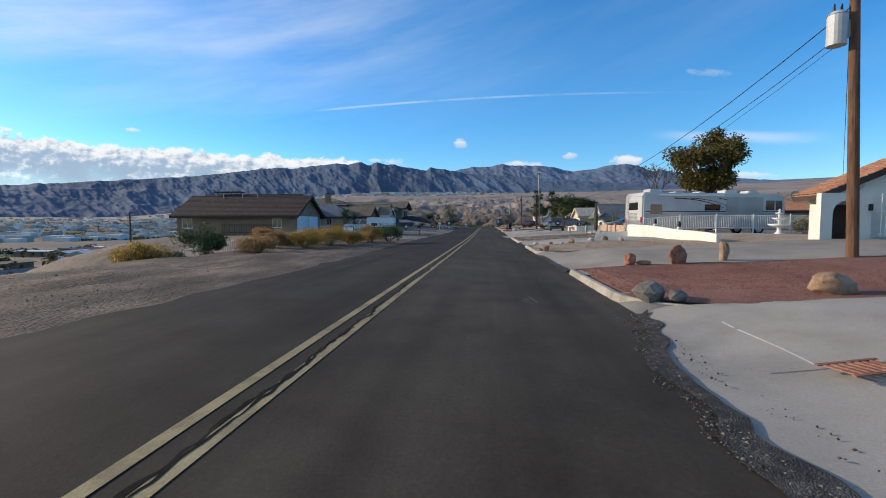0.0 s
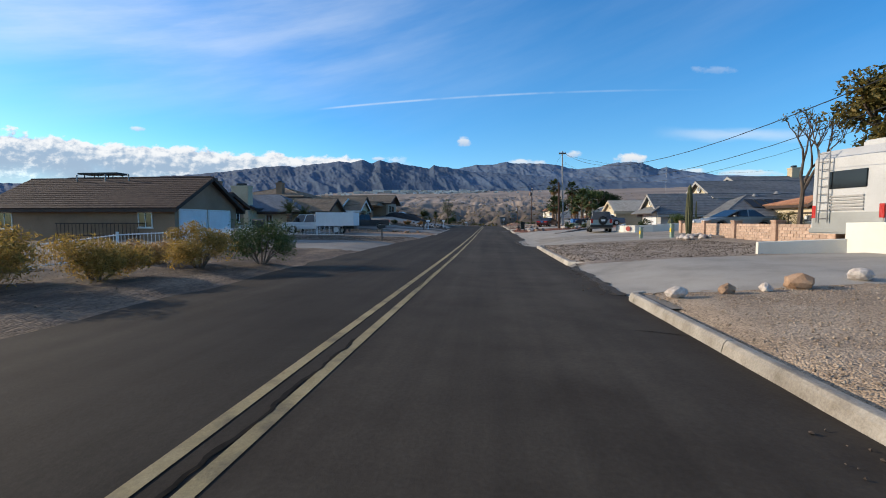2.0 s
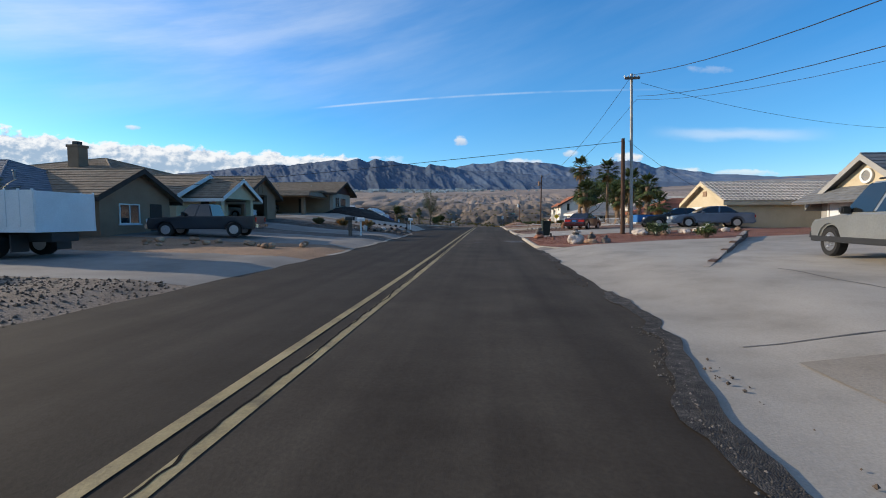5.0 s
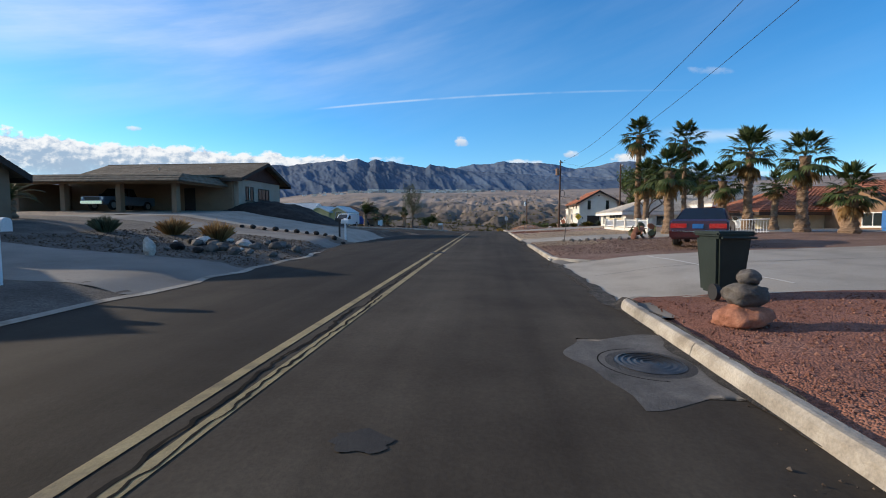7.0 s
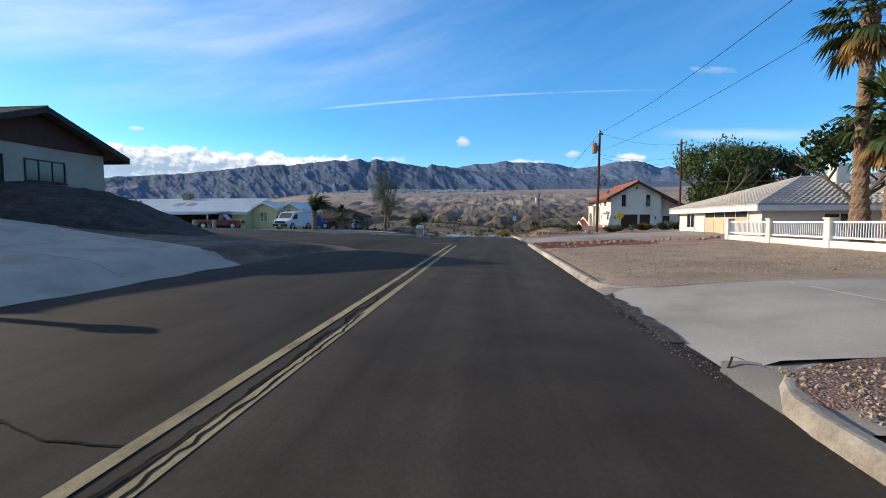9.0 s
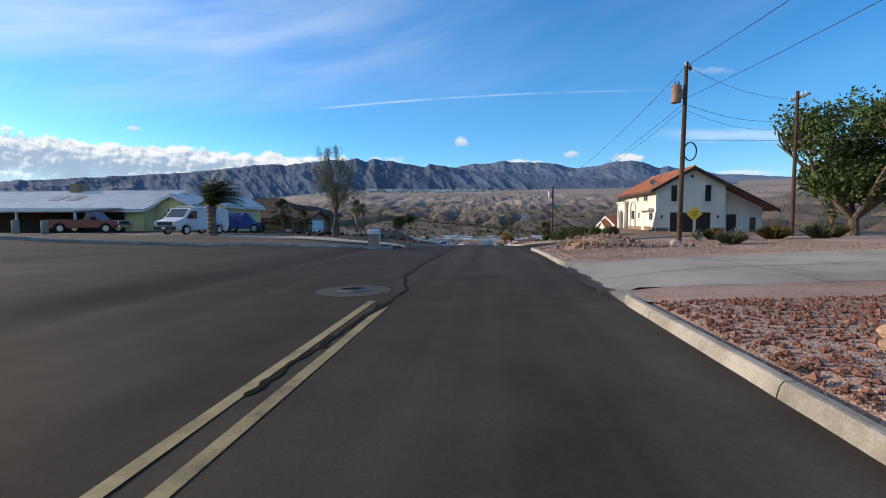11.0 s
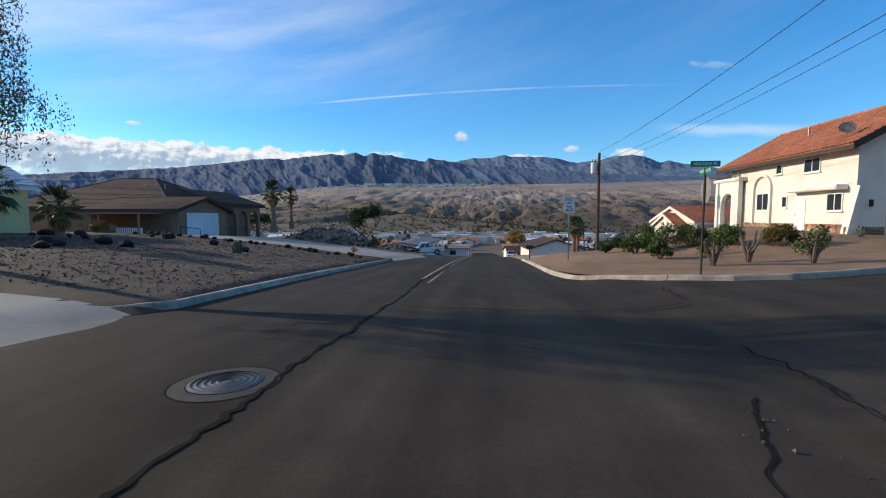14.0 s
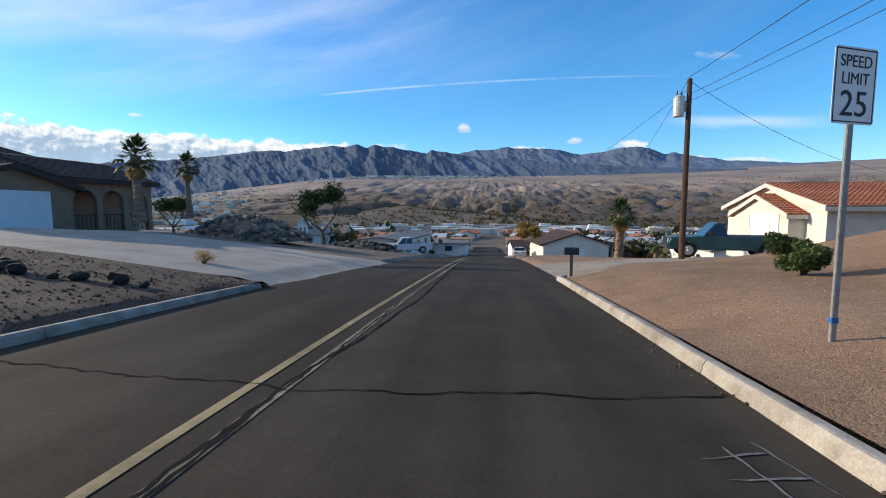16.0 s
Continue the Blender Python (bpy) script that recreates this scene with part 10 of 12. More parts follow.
w_ = wall_run("garden_wall", line_pts((11.9, 24.2), (11.0, 35.9), 10), 0.42, 0.95, 0.22, STUCCO_WHITE, "low white rendered garden wall with stepped lamps")
wall_run("garden_wall", line_pts((11.0, 35.9), (8.6, 36.4), 4), 0.45, 0.4, 0.22, STUCCO_WHITE, "short low white rendered wall at the drive")
for yy in (28.2, 31.4):
    t_ = thing("wall_lamp", 11.9 - (yy - 24.2) * 0.077, yy, lz(11.6, yy) + 0.42 + 0.045 * (yy - 24.2), 0, "small dark lantern on the white wall", "lamp")
    bm_ = bmesh.new()
    prism(bm_, [(-0.14, 0), (0.14, 0), (0.05, 0.16), (-0.05, 0.16)], "y", -0.1, 0.1)
    part("base", bm_, STUCCO_WHITE, t_)
    bm_ = bmesh.new()
    box(bm_, -0.07, 0.07, -0.07, 0.07, 0.16, 0.4, 0.02)
    tube(bm_, (0, 0, 0.4), (0, 0, 0.5), 0.11, 0.02, 8)
    part("lantern", bm_, PLASTIC_BLACK, t_)
w_ = wall_run("garden_wall", [(15.2, 57.6), (13.6, 57.2), (12.4, 57.0), (11.2, 57.2), (10.6, 57.9), (10.4, 59.2), (11.6, 62.4), (12.8, 65.6)], 0.55, 0.55, 0.24, STUCCO_WHITE, "low curved cream garden wall with a round red emblem")
bm_ = bmesh.new()
bmesh.ops.create_cone(bm_, cap_ends=True, segments=22, radius1=0.19, radius2=0.19, depth=0.03, matrix=pose(10.72, 57.45, lz(10.72, 57.5) + 0.3, 90, 0, -48))
part("emblem", bm_, plain("red_emblem_paint", (0.36, 0.04, 0.03), 0.6), w_, "round red emblem")


def block_wall(name, a, b, h, courses, blk, mat, label, pillars=3.6, cap=True, taper=None):
    """A wall of single blocks with mortar behind, between (x, y) ends, with square pillars."""
    t = tagged(new(name), label, "wall")
    A, B = Vector((*a, 0)), Vector((*b, 0))
    ln = (B - A).length
    d = (B - A) / ln
    ang = math.degrees(math.atan2(d.y, d.x))
    z0 = min(lz(A.x, A.y), lz(B.x, B.y)) - 0.05
    ch = h / courses
    bm = bmesh.new()
    base = Matrix.Translation((A.x, A.y, 0)) @ pose(0, 0, 0, 0, 0, ang)
    if taper is None:
        box(bm, 0, ln, -0.075, 0.075, z0 - 0.3, z0 + h - 0.01, 0, base)
    else:
        vs = box(bm, 0, ln, -0.075, 0.075, z0 - 0.3, z0 + h - 0.02, 0)
        for v in vs:
            if v.co.z > z0 and v.co.x < 0.1:
                v.co.z = z0 + taper - 0.02
        bmesh.ops.transform(bm, matrix=base, verts=vs)
    part("core", bm, MORTAR, t)
    proto = bpy.data.meshes.new("brick")
    bm = bmesh.new()
    box(bm, 0.006, blk - 0.006, -0.095, 0.095, 0.006, ch - 0.006, 0.012)
    bm.to_mesh(proto)
    bm.free()
    proto.materials.append(mat)
    rng = random.Random(int(ln * 100))
    for c in range(courses):
        off = (c % 2) * blk / 2
        x = -off
        while x < ln - 0.02:
            x0, x1 = max(0, x), min(ln, x + blk)
            if x1 - x0 > 0.08:
                if taper is None or z0 + ch * (c + 1) <= z0 + taper + (h - taper) * (x0 + x1) / 2 / ln + 0.02:
                    o = new("brick", proto)
                    o.parent = t
                    o.matrix_basis = base @ Matrix.Translation((x0, rng.uniform(-0.006, 0.006), z0 + c * ch)) @ Matrix.Diagonal(((x1 - x0) / blk, 1, 1, 1))
            x += blk
    if pillars:
        n = max(1, round(ln / pillars))
        for k in range(n + 1):
            bm = bmesh.new()
            box(bm, ln * k / n - 0.2, ln * k / n + 0.2, -0.2, 0.2, z0 - 0.3, z0 + h + 0.1, 0.015, base)
            part("pillar", bm, mat, t)
            bm = bmesh.new()
            box(bm, ln * k / n - 0.23, ln * k / n + 0.23, -0.23, 0.23, z0 + h + 0.1, z0 + h + 0.17, 0.015, base)
            part("pillar_cap", bm, mat, t)
    return t


block_wall("brick_wall", (13.2, 53.4), (12.6, 38.6), 0.82, 6, 0.4, BRICK, "tan slump-block garden wall with square pillars")
block_wall("retaining_wall", (5.4, 62.0), (11.6, 71.8), 0.75, 5, 0.42, BRICK_DARK, "dark stepped block retaining wall beside the drive", None, taper=0.08)
block_wall("garden_wall", (17.4, 62.0), (26.0, 62.6), 0.75, 5, 0.42, surface("pale_block", [(0.40, 0.36, 0.31), (0.5, 0.46, 0.4)], 5, 0.9, 0, 0.3, obj=True, vary=0.1), "pale block garden wall before the grey house", None)


def panel_fence(pts, h, label):
    """White posts on a footing wall with barred panels between."""
    t = tagged(new("panel_fence"), label, "fence")
    for i, (a, b) in enumerate(zip(pts, pts[1:])):
        A, B = Vector((*a, 0)), Vector((*b, 0))
        ln = (B - A).length
        d = (B - A) / ln
        ang = math.degrees(math.atan2(d.y, d.x))
        z = (lz(*a) + lz(*b)) / 2
        base = Matrix.Translation((A.x, A.y, z)) @ pose(0, 0, 0, 0, 0, ang)
        bm = bmesh.new()
        box(bm, 0, ln, -0.1, 0.1, -0.3, 0.22, 0.01, base)
        part("footing", bm, STUCCO_WHITE, t)
        for x in ((0,) if i < len(pts) - 2 else (0, ln)):
            bm = bmesh.new()
            box(bm, x - 0.14, x + 0.14, -0.14, 0.14, -0.3, h, 0.015, base)
            p = part("post", bm, STUCCO_WHITE, t)
            bm = bmesh.new()
            box(bm, x - 0.17, x + 0.17, -0.17, 0.17, h, h + 0.06, 0.015, base)
            part("post_cap", bm, STUCCO_WHITE, p)
        bm = bmesh.new()
        for zz in (0.3, h - 0.12):
            box(bm, 0.14, ln - 0.14, -0.03, 0.03, zz, zz + 0.06, 0, base)
        m = int((ln - 0.3) / 0.1)
        for k in range(1, m):
            x = 0.14 + (ln - 0.28) * k / m
            box(bm, x - 0.011, x + 0.011, -0.011, 0.011, 0.36, h - 0.12, 0, base)
        part("panel", bm, WHITE_PAINT, t)
    return t


panel_fence([(11.5, 117.6), (11.45, 114.4), (11.4, 111.2), (11.3, 108.0), (11.0, 104.8)], 0.92, "cream post fence with white barred panels")

# ---------------------------------------------------------------- rocks, mounds and street furniture
def rock_mesh(seed, sx=1.0, sy=1.0, sz=0.8, rough=0.28, sub=2):
    bm = bmesh.new()
    bmesh.ops.create_icosphere(bm, subdivisions=sub, radius=0.5)
    off = Vector((seed * 3.7, seed * 1.3, seed * 7.1))
    for v in bm.verts:
        n = noise.fractal(v.co * 1.7 + off, 1.0, 2.0, 3)
        q = 1 + rough * n
        # broken faces: quantise the radius a little
        q = round(q * 6) / 6 * 0.6 + q * 0.4
        v.co = Vector((v.co.x * sx * q, v.co.y * sy * q, v.co.z * sz * q))
    return bm


def rock(x, y, s, mat, label, seed, sx=1.0, sy=1.0, sz=0.8, rz=0.0, dz=None, name="rock", group="", tilt=0.0):
    bm = rock_mesh(seed, s * sx, s * sy, s * sz, 0.34, 4 if s > 0.5 else 2)
    ob = link_mesh(name, bm, mat, smooth=s > 0.5)
    ob.matrix_basis = pose(x, y, (lz(x, y) if dz is None else dz) + 0.5 * s * sz * 0.72, tilt, 0, rz)
    return tagged(ob, label, "rock", group)


rock(5.75, 14.0, 0.62, ROCK_RED, "upright heart-shaped red rock at the yard's edge", 1, 0.9, 0.35, 1.0, 15)
rock(4.35, 14.0, 0.42, ROCK_RED, "jagged dark red rock at the yard's edge", 2, 0.8, 0.6, 1.1)
rock(4.75, 14.0, 0.34, ROCK_RED, "flat red stone lying in gravel", 3, 1.3, 0.8, 0.45)
rock(7.2, 14.3, 0.62, ROCK_TAN, "upright orange-tan stone slab", 4, 0.5, 0.42, 1.1)
rock(2.9, 8.2, 0.5, ROCK_GREY, "dark grey jagged boulder behind the kerb", 5, 1.05, 0.9, 0.85)
rock(3.25, 7.95, 0.33, ROCK_GREY, "smooth grey boulder behind the kerb", 6, 1.1, 0.9, 0.7)
rock(6.0, 8.35, 0.52, ROCK_TAN, "rounded tan boulder beside the driveway kerb", 7, 1.25, 0.9, 0.8)
rock(2.95, 22.75, 0.36, ROCK_RED, "squared red stone block on the gravel", 8, 0.9, 0.8, 0.9)
rock(2.75, 23.2, 0.22, ROCK_GREY, "small dark stone beside the red block", 9)
for k, (x, y, s) in enumerate(((3.1, 28.9, 0.3), (4.1, 29.2, 0.28), (4.8, 29.3, 0.24), (5.4, 29.4, 0.45), (6.75, 29.8, 0.36), (7.7, 30.0, 0.42), (8.6, 29.6, 0.3))):
    rock(x, y, s, ROCK_TAN if k % 2 else ROCK_WHITE, "pale stone in a row edging the gravel", 20 + k, 1.1, 0.9, 0.75, k * 40, group="edging stones")
rr = random.Random(3)
for k in range(16):
    rock(10.8 + rr.uniform(-1.0, 1.2), 46.6 + rr.uniform(-0.5, 0.9), rr.uniform(0.2, 0.42), ROCK_WHITE, "pale rough rock in a loose heap", 40 + k, 1.1, 0.9, 0.7, rr.uniform(0, 180), group="heap of pale rocks")


def cairn(x, y, sizes, label, seed, mats):
    """Stones balanced on one another."""
    t = thing("stone_cairn", x, y, lz(x, y), 0, label, "rock stack")
    z = -0.06
    for k, (s, f) in enumerate(sizes):
        bm = rock_mesh(seed + k, s, s * 0.85, s * f, 0.3, 4)
        bmesh.ops.translate(bm, verts=bm.verts, vec=(0.02 * ((k * 7) % 3 - 1), 0, z + s * f * 0.45))
        part("stone", bm, mats[k % len(mats)], t, smooth=True)
        z += s * f * 0.86


cairn(4.5, 73.3, ((0.78, 0.72), (0.36, 0.35), (0.42, 0.3), (0.22, 0.5)), "balanced stack of pale stones in red gravel", 60, (ROCK_WHITE, ROCK_GREY))
cairn(5.15, 72.9, ((0.56, 0.55), (0.34, 0.8), (0.14, 0.9)), "balanced stack of tan stones in red gravel", 64, (ROCK_TAN, ROCK_GREY))
cairn(5.8, 72.7, ((0.42, 0.85), (0.16, 0.8)), "small stack of grey stones in red gravel", 68, (ROCK_GREY, ROCK_GREY))
cairn(4.0, 77.3, ((0.2, 1.1), (0.13, 0.9)), "little stack of two dark stones", 71, (ROCK_RED, ROCK_GREY))
cairn(3.45, 79.7, ((0.6, 0.6), (0.5, 0.55), (0.28, 0.8)), "stack of dark boulders at the drive's corner", 73, (ROCK_RED, ROCK_GREY, ROCK_GREY))
rr = random.Random(9)
for k in range(24):
    rock(rr.uniform(9.0, 15.0), rr.uniform(77.4, 79.0), rr.uniform(0.3, 0.6), ROCK_WHITE if k % 3 else ROCK_TAN, "pale rough rock in a low border", 80 + k, 1.1, 0.9, 0.75, rr.uniform(0, 180), group="border of pale rocks")
rock(8.6, 135.0, 0.42, ROCK_WHITE, "whitish-blue quartz boulder in the gravel", 110, 1.1, 0.9, 0.75)
# edging stones of the pinkish yard and the planting strips
for k in range(26):
    x = 4.0 + k * 0.33
    rock(x, 118.4 + 0.5 * math.sin(k * 0.9), 0.16 + 0.1 * ((k * 5) % 3) / 3, ROCK_TAN, "small tan stone edging the path", 120 + k, group="path edging stones")
for k in range(12):
    rock(4.4 + k * 0.42, 98.7 - 0.2 * math.sin(k), 0.18 + 0.08 * (k % 2), ROCK_GREY, "small grey stone beside the drive", 150 + k, group="drive edging stones")
for k in range(11):
    rock(-8.4 - k * 0.62, 100.0 + 0.5 * math.sin(k * 0.4), 0.26 + 0.1 * (k % 2), BLACK_ROCK, "dark round stone edging the planting strip", 170 + k, group="strip edging stones")
rr = random.Random(21)
for k in range(34):
    a, q = rr.uniform(0, 6.28), rr.random() ** 0.5
    rock(-9.6 + 2.6 * q * math.cos(a), 90.4 + 2.6 * q * math.sin(a), rr.uniform(0.18, 0.5), (ROCK_GREY, BLACK_ROCK, ROCK_GREY, ROCK_GREY, ROCK_WHITE)[k % 5], "grey-white rock in the planting bed", 190 + k, 1.1, 0.9, 0.7, rr.uniform(0, 180), group="planting bed rocks")
rock(-9.9, 86.4, 0.55, ROCK_WHITE, "upright pale stone at the street's edge", 240, 0.6, 0.5, 1.2)
for k in range(22):
    x, y = rr.uniform(-24, -8.5), rr.uniform(150, 164)
    rock(x, y, rr.uniform(0.25, 0.6), BLACK_ROCK, "dark lava rock scattered on the gravel yard", 250 + k, 1.1, 0.9, 0.7, rr.uniform(0, 180), group="scattered lava rocks")
for k in range(30):
    u = k / 29
    rock(-23 + 15.5 * u + rr.uniform(-0.3, 0.3), 167.6 - 2.6 * u + 0.4 * math.sin(k * 0.7), rr.uniform(0.2, 0.45), BLACK_ROCK, "dark lava rock edging the driveway", 290 + k, 1.1, 0.9, 0.7, rr.uniform(0, 180), group="driveway edging rocks")
for k in range(18):
    rock(-8 - rr.random() * 8, 70.5 + rr.uniform(-1.5, 1.2), rr.uniform(0.2, 0.42), ROCK_TAN, "tan stone scattered on the yard", 330 + k, 1.1, 0.9, 0.7, rr.uniform(0, 180), group="scattered yard stones")


def heap(name, cx, cy, rx, ry, h, count, sizes, mats, label, seed, ang=0.0, single=True, core=None):
    """A heap of loose rocks: single stones as parts over a low mound."""
    t = thing(name, cx, cy, lz(cx, cy), ang, label, "rock pile")
    rng = random.Random(seed)
    bm = bmesh.new()
    n, m = 9, 22
    rings = []
    for i in range(n + 1):
        u = i / n
        rings.append([bm.verts.new((rx * u * math.cos(2 * math.pi * k / m), ry * u * math.sin(2 * math.pi * k / m), h * 0.86 * (1 - u * u) ** 1.2 - 0.12 * u + rng.uniform(-0.03, 0.03))) for k in range(m)])
    for a, b in zip(rings, rings[1:]):
        for k in range(m):
            bm.faces.new((a[k], b[k], b[(k + 1) % m], a[(k + 1) % m]))
    part("mound", bm, core or mats[0], t, smooth=True)
    protos = []
    for k in range(7):
        me = bpy.data.meshes.new("stone")
        b = rock_mesh(seed * 10 + k, 1.0, rng.uniform(0.65, 0.95), rng.uniform(0.45, 0.8), 0.35, 1)
        b.to_mesh(me)
        b.free()
        me.materials.append(mats[k % len(mats)])
        protos.append(me)
    for k in range(count):
        a, q = rng.uniform(0, 2 * math.pi), rng.random() ** 0.5
        s = rng.uniform(*sizes)
        z = h * 0.86 * (1 - q * q) ** 1.2 - 0.05 + s * 0.12
        o = new("stone", protos[k % 7])
        o.parent = t
        o.matrix_basis = pose(rx * q * math.cos(a) * 1.05, ry * q * math.sin(a) * 1.05, z, rng.uniform(0, 360), rng.uniform(0, 360), rng.uniform(0, 360)) @ Matrix.Scale(s, 4)
    return t


heap("rock_pile", 5.9, 136.9, 2.3, 2.4, 0.72, 300, (0.09, 0.27), (ROCK_TAN, ROCK_TAN, ROCK_RED), "low pile of broken tan and red rocks", 5, 8, core=PINK_GRAVEL)
heap("rock_pile", 9.2, 133.9, 2.9, 0.55, 0.10, 110, (0.10, 0.26), (ROCK_TAN, ROCK_GREY), "low row of broken tan rocks", 6, -12, core=PINK_GRAVEL)
heap("rock_pile", 3.75, 137.7, 0.95, 1.5, 0.07, 70, (0.07, 0.16), (ROCK_GREY, ROCK_TAN), "scatter of small grey rocks behind the kerb", 7, core=PINK_GRAVEL)
heap("rock_pile", -17.2, 186.6, 4.6, 3.0, 1.9, 290, (0.28, 0.62), (ROCK_GREY, ROCK_GREY, ROCK_TAN), "big pile of dark broken rocks on the slope", 8, 0, core=GREY_GRAVEL)
heap("rock_pile", -13.0, 199.5, 4.0, 2.0, 0.8, 120, (0.25, 0.55), (ROCK_GREY, BLACK_ROCK), "low pile of dark rocks beside the street", 9, 0, core=GREY_GRAVEL)


def dark_mound():
    bm = bmesh.new()
    nx, ny = 40, 30
    vs = []
    for j in range(ny + 1):
        for i in range(nx + 1):
            x, y = -24.5 + 12.5 * i / nx, 108.8 + 9.8 * j / ny
            u = 1 - ((x + 18.2) / 6.3) ** 2 - ((y - 113.6) / 4.9) ** 2
            hgt = 1.75 * max(0.0, u) ** 0.8
            hgt *= 0.55 + 0.45 * smooth01((-12.5 - x) / 5.0)
            hgt += (float(fbm(np.array(x * 1.6), np.array(y * 1.6), 4, 30)) - 0.5) * 0.55 * (1 if u > 0 else 0)
            vs.append(bm.verts.new((x, y, lz(x, y) - 0.12 + hgt * 0.72 - 0.2 * max(0, -u))))
    for j in range(ny):
        for i in range(nx):
            k = j * (nx + 1) + i
            bm.faces.new((vs[k], vs[k + 1], vs[k + nx + 2], vs[k + nx + 1]))
    tagged(link_mesh("dark_mound", bm, BLACK_ROCK, smooth=True), "steep mound of dark lava soil below the house", "mound", kind="structure")


dark_mound()


def stone_stuff(name, x0, x1, y0, y1, count, sizes, mat, label, seed, keep=None):
    """Loose gravel too fine to count, joined in one mesh."""
    rng = np.random.default_rng(seed)
    x, y = rng.uniform(x0, x1, count), rng.uniform(y0, y1, count)
    if keep is not None:
        k = keep(x, y)
        x, y = x[k], y[k]
    n = len(x)
    z = np.where((x < RIGHT) & (x > LEFT + 0.6), street_flat(x, y) + 0.008, land(x, y))
    s = rng.uniform(*sizes, n) * (0.5 + rng.random(n))
    base = np.array([(1, 0, 0), (-1, 0, 0), (0, 1, 0), (0, -1, 0), (0, 0, 0.8), (0, 0, -0.8)], float)
    ang = rng.uniform(0, 2 * np.pi, n)
    jit = rng.uniform(0.7, 1.3, (n, 6, 1))
    v = base[None] * jit * s[:, None, None] * 0.5
    c, q = np.cos(ang)[:, None], np.sin(ang)[:, None]
    vx, vy = v[:, :, 0] * c - v[:, :, 1] * q, v[:, :, 0] * q + v[:, :, 1] * c
    v = np.stack([vx + x[:, None], vy + y[:, None], v[:, :, 2] + z[:, None] + s[:, None] * 0.12], -1).reshape(-1, 3)
    f = np.array([(0, 2, 4), (2, 1, 4), (1, 3, 4), (3, 0, 4), (2, 0, 5), (1, 2, 5), (3, 1, 5), (0, 3, 5)])
    f = (f[None] + 6 * np.arange(n)[:, None, None]).reshape(-1, 3)
    ob = data_mesh(name, v.tolist(), f.tolist(), mat)
    return tagged(ob, label, "gravel", kind="stuff")


def island_mat(name, colors):
    m = leaf_mat(name, colors, 0.95, 0.0)
    return m


ST_RED = island_mat("red_stones", [(0.11, 0.046, 0.032), (0.18, 0.078, 0.053), (0.25, 0.13, 0.094)])
ST_TAN = island_mat("tan_stones", [(0.20, 0.142, 0.095), (0.32, 0.24, 0.165), (0.43, 0.345, 0.26)])
ST_GREY = island_mat("grey_stones", [(0.045, 0.032, 0.023), (0.085, 0.063, 0.046), (0.15, 0.115, 0.086)])
ST_BROWN = island_mat("brown_stones", [(0.085, 0.052, 0.038), (0.15, 0.095, 0.072), (0.23, 0.155, 0.12)])
ST_PINK = island_mat("pink_stones", [(0.16, 0.095, 0.068), (0.26, 0.165, 0.12), (0.35, 0.245, 0.19)])
stone_stuff("red_gravel", 2.75, 9, 9.0, 13.9, 6500, (0.012, 0.032), ST_RED, "loose red gravel stones on the yard", 1)
stone_stuff("tan_gravel", 2.75, 10, 23.2, 29.5, 5200, (0.014, 0.036), ST_TAN, "loose tan gravel stones on the yard", 2)
stone_stuff("grey_gravel", 2.75, 11, 36.2, 46.6, 6500, (0.015, 0.05), ST_GREY, "loose grey gravel stones on the yard", 3)
stone_stuff("red_gravel", 2.8, 11, 73.3, 81.4, 9500, (0.015, 0.04), ST_RED, "loose red gravel stones on the yard", 4)
stone_stuff("brown_gravel", 2.8, 10, 90.2, 98.0, 4800, (0.025, 0.06), ST_BROWN, "loose brown gravel stones on the yard", 5)
stone_stuff("pale_gravel", 2.75, 6.0, 95.8, 99.6, 5200, (0.018, 0.042), ST_TAN, "pale gravel stones in the rounded kerb corner", 11)
stone_stuff("tan_gravel", 2.75, 11, 105.6, 116, 5200, (0.02, 0.05), ST_TAN, "loose tan gravel stones on the yard", 6)
stone_stuff("red_gravel", 2.75, 8, 116.5, 121.2, 4200, (0.03, 0.08), ST_RED, "loose red gravel stones on the yard", 7)
stone_stuff("pink_gravel", 2.75, 14, 129, 140, 10500, (0.018, 0.05), ST_PINK, "loose pinkish gravel stones on the yard", 8)
stone_stuff("brown_gravel", 2.75, 10, 156, 176, 3000, (0.012, 0.035), ST_TAN, "loose brown stones on the bare slope", 9)
stone_stuff("grey_gravel", -22, -6.3, 148.5, 168, 9000, (0.025, 0.07), ST_GREY, "loose grey gravel stones on the yard", 10)
stone_stuff("shoulder_gravel", -15, -6.9, -4, 42, 5000, (0.012, 0.035), ST_GREY, "loose gravel on the sandy shoulder", 12)
stone_stuff("grey_gravel", -16, -6.4, 52, 60, 4500, (0.025, 0.07), ST_GREY, "loose grey gravel stones on the yard", 13)
stone_stuff("grey_gravel", -16, -6.6, 86.5, 96, 4200, (0.025, 0.08), ST_GREY, "loose grey gravel stones on the yard", 14)
stone_stuff("kerb_debris", 1.75, 2.45, -6, 170, 5200, (0.012, 0.035), ST_GREY, "broken asphalt crumbs along the kerb", 15, keep=lambda x, y: (vnoise(y * 0.35, y * 0 + 4.2, 4) > 0.48) & (x > 2.45 - 0.7 * vnoise(y * 0.5, y * 0 + 1.2, 6)))


EDGE_Y = np.arange(-45.0, 331.0, 0.05)
EDGE_X = np.array([right_edge(float(v)) for v in EDGE_Y])


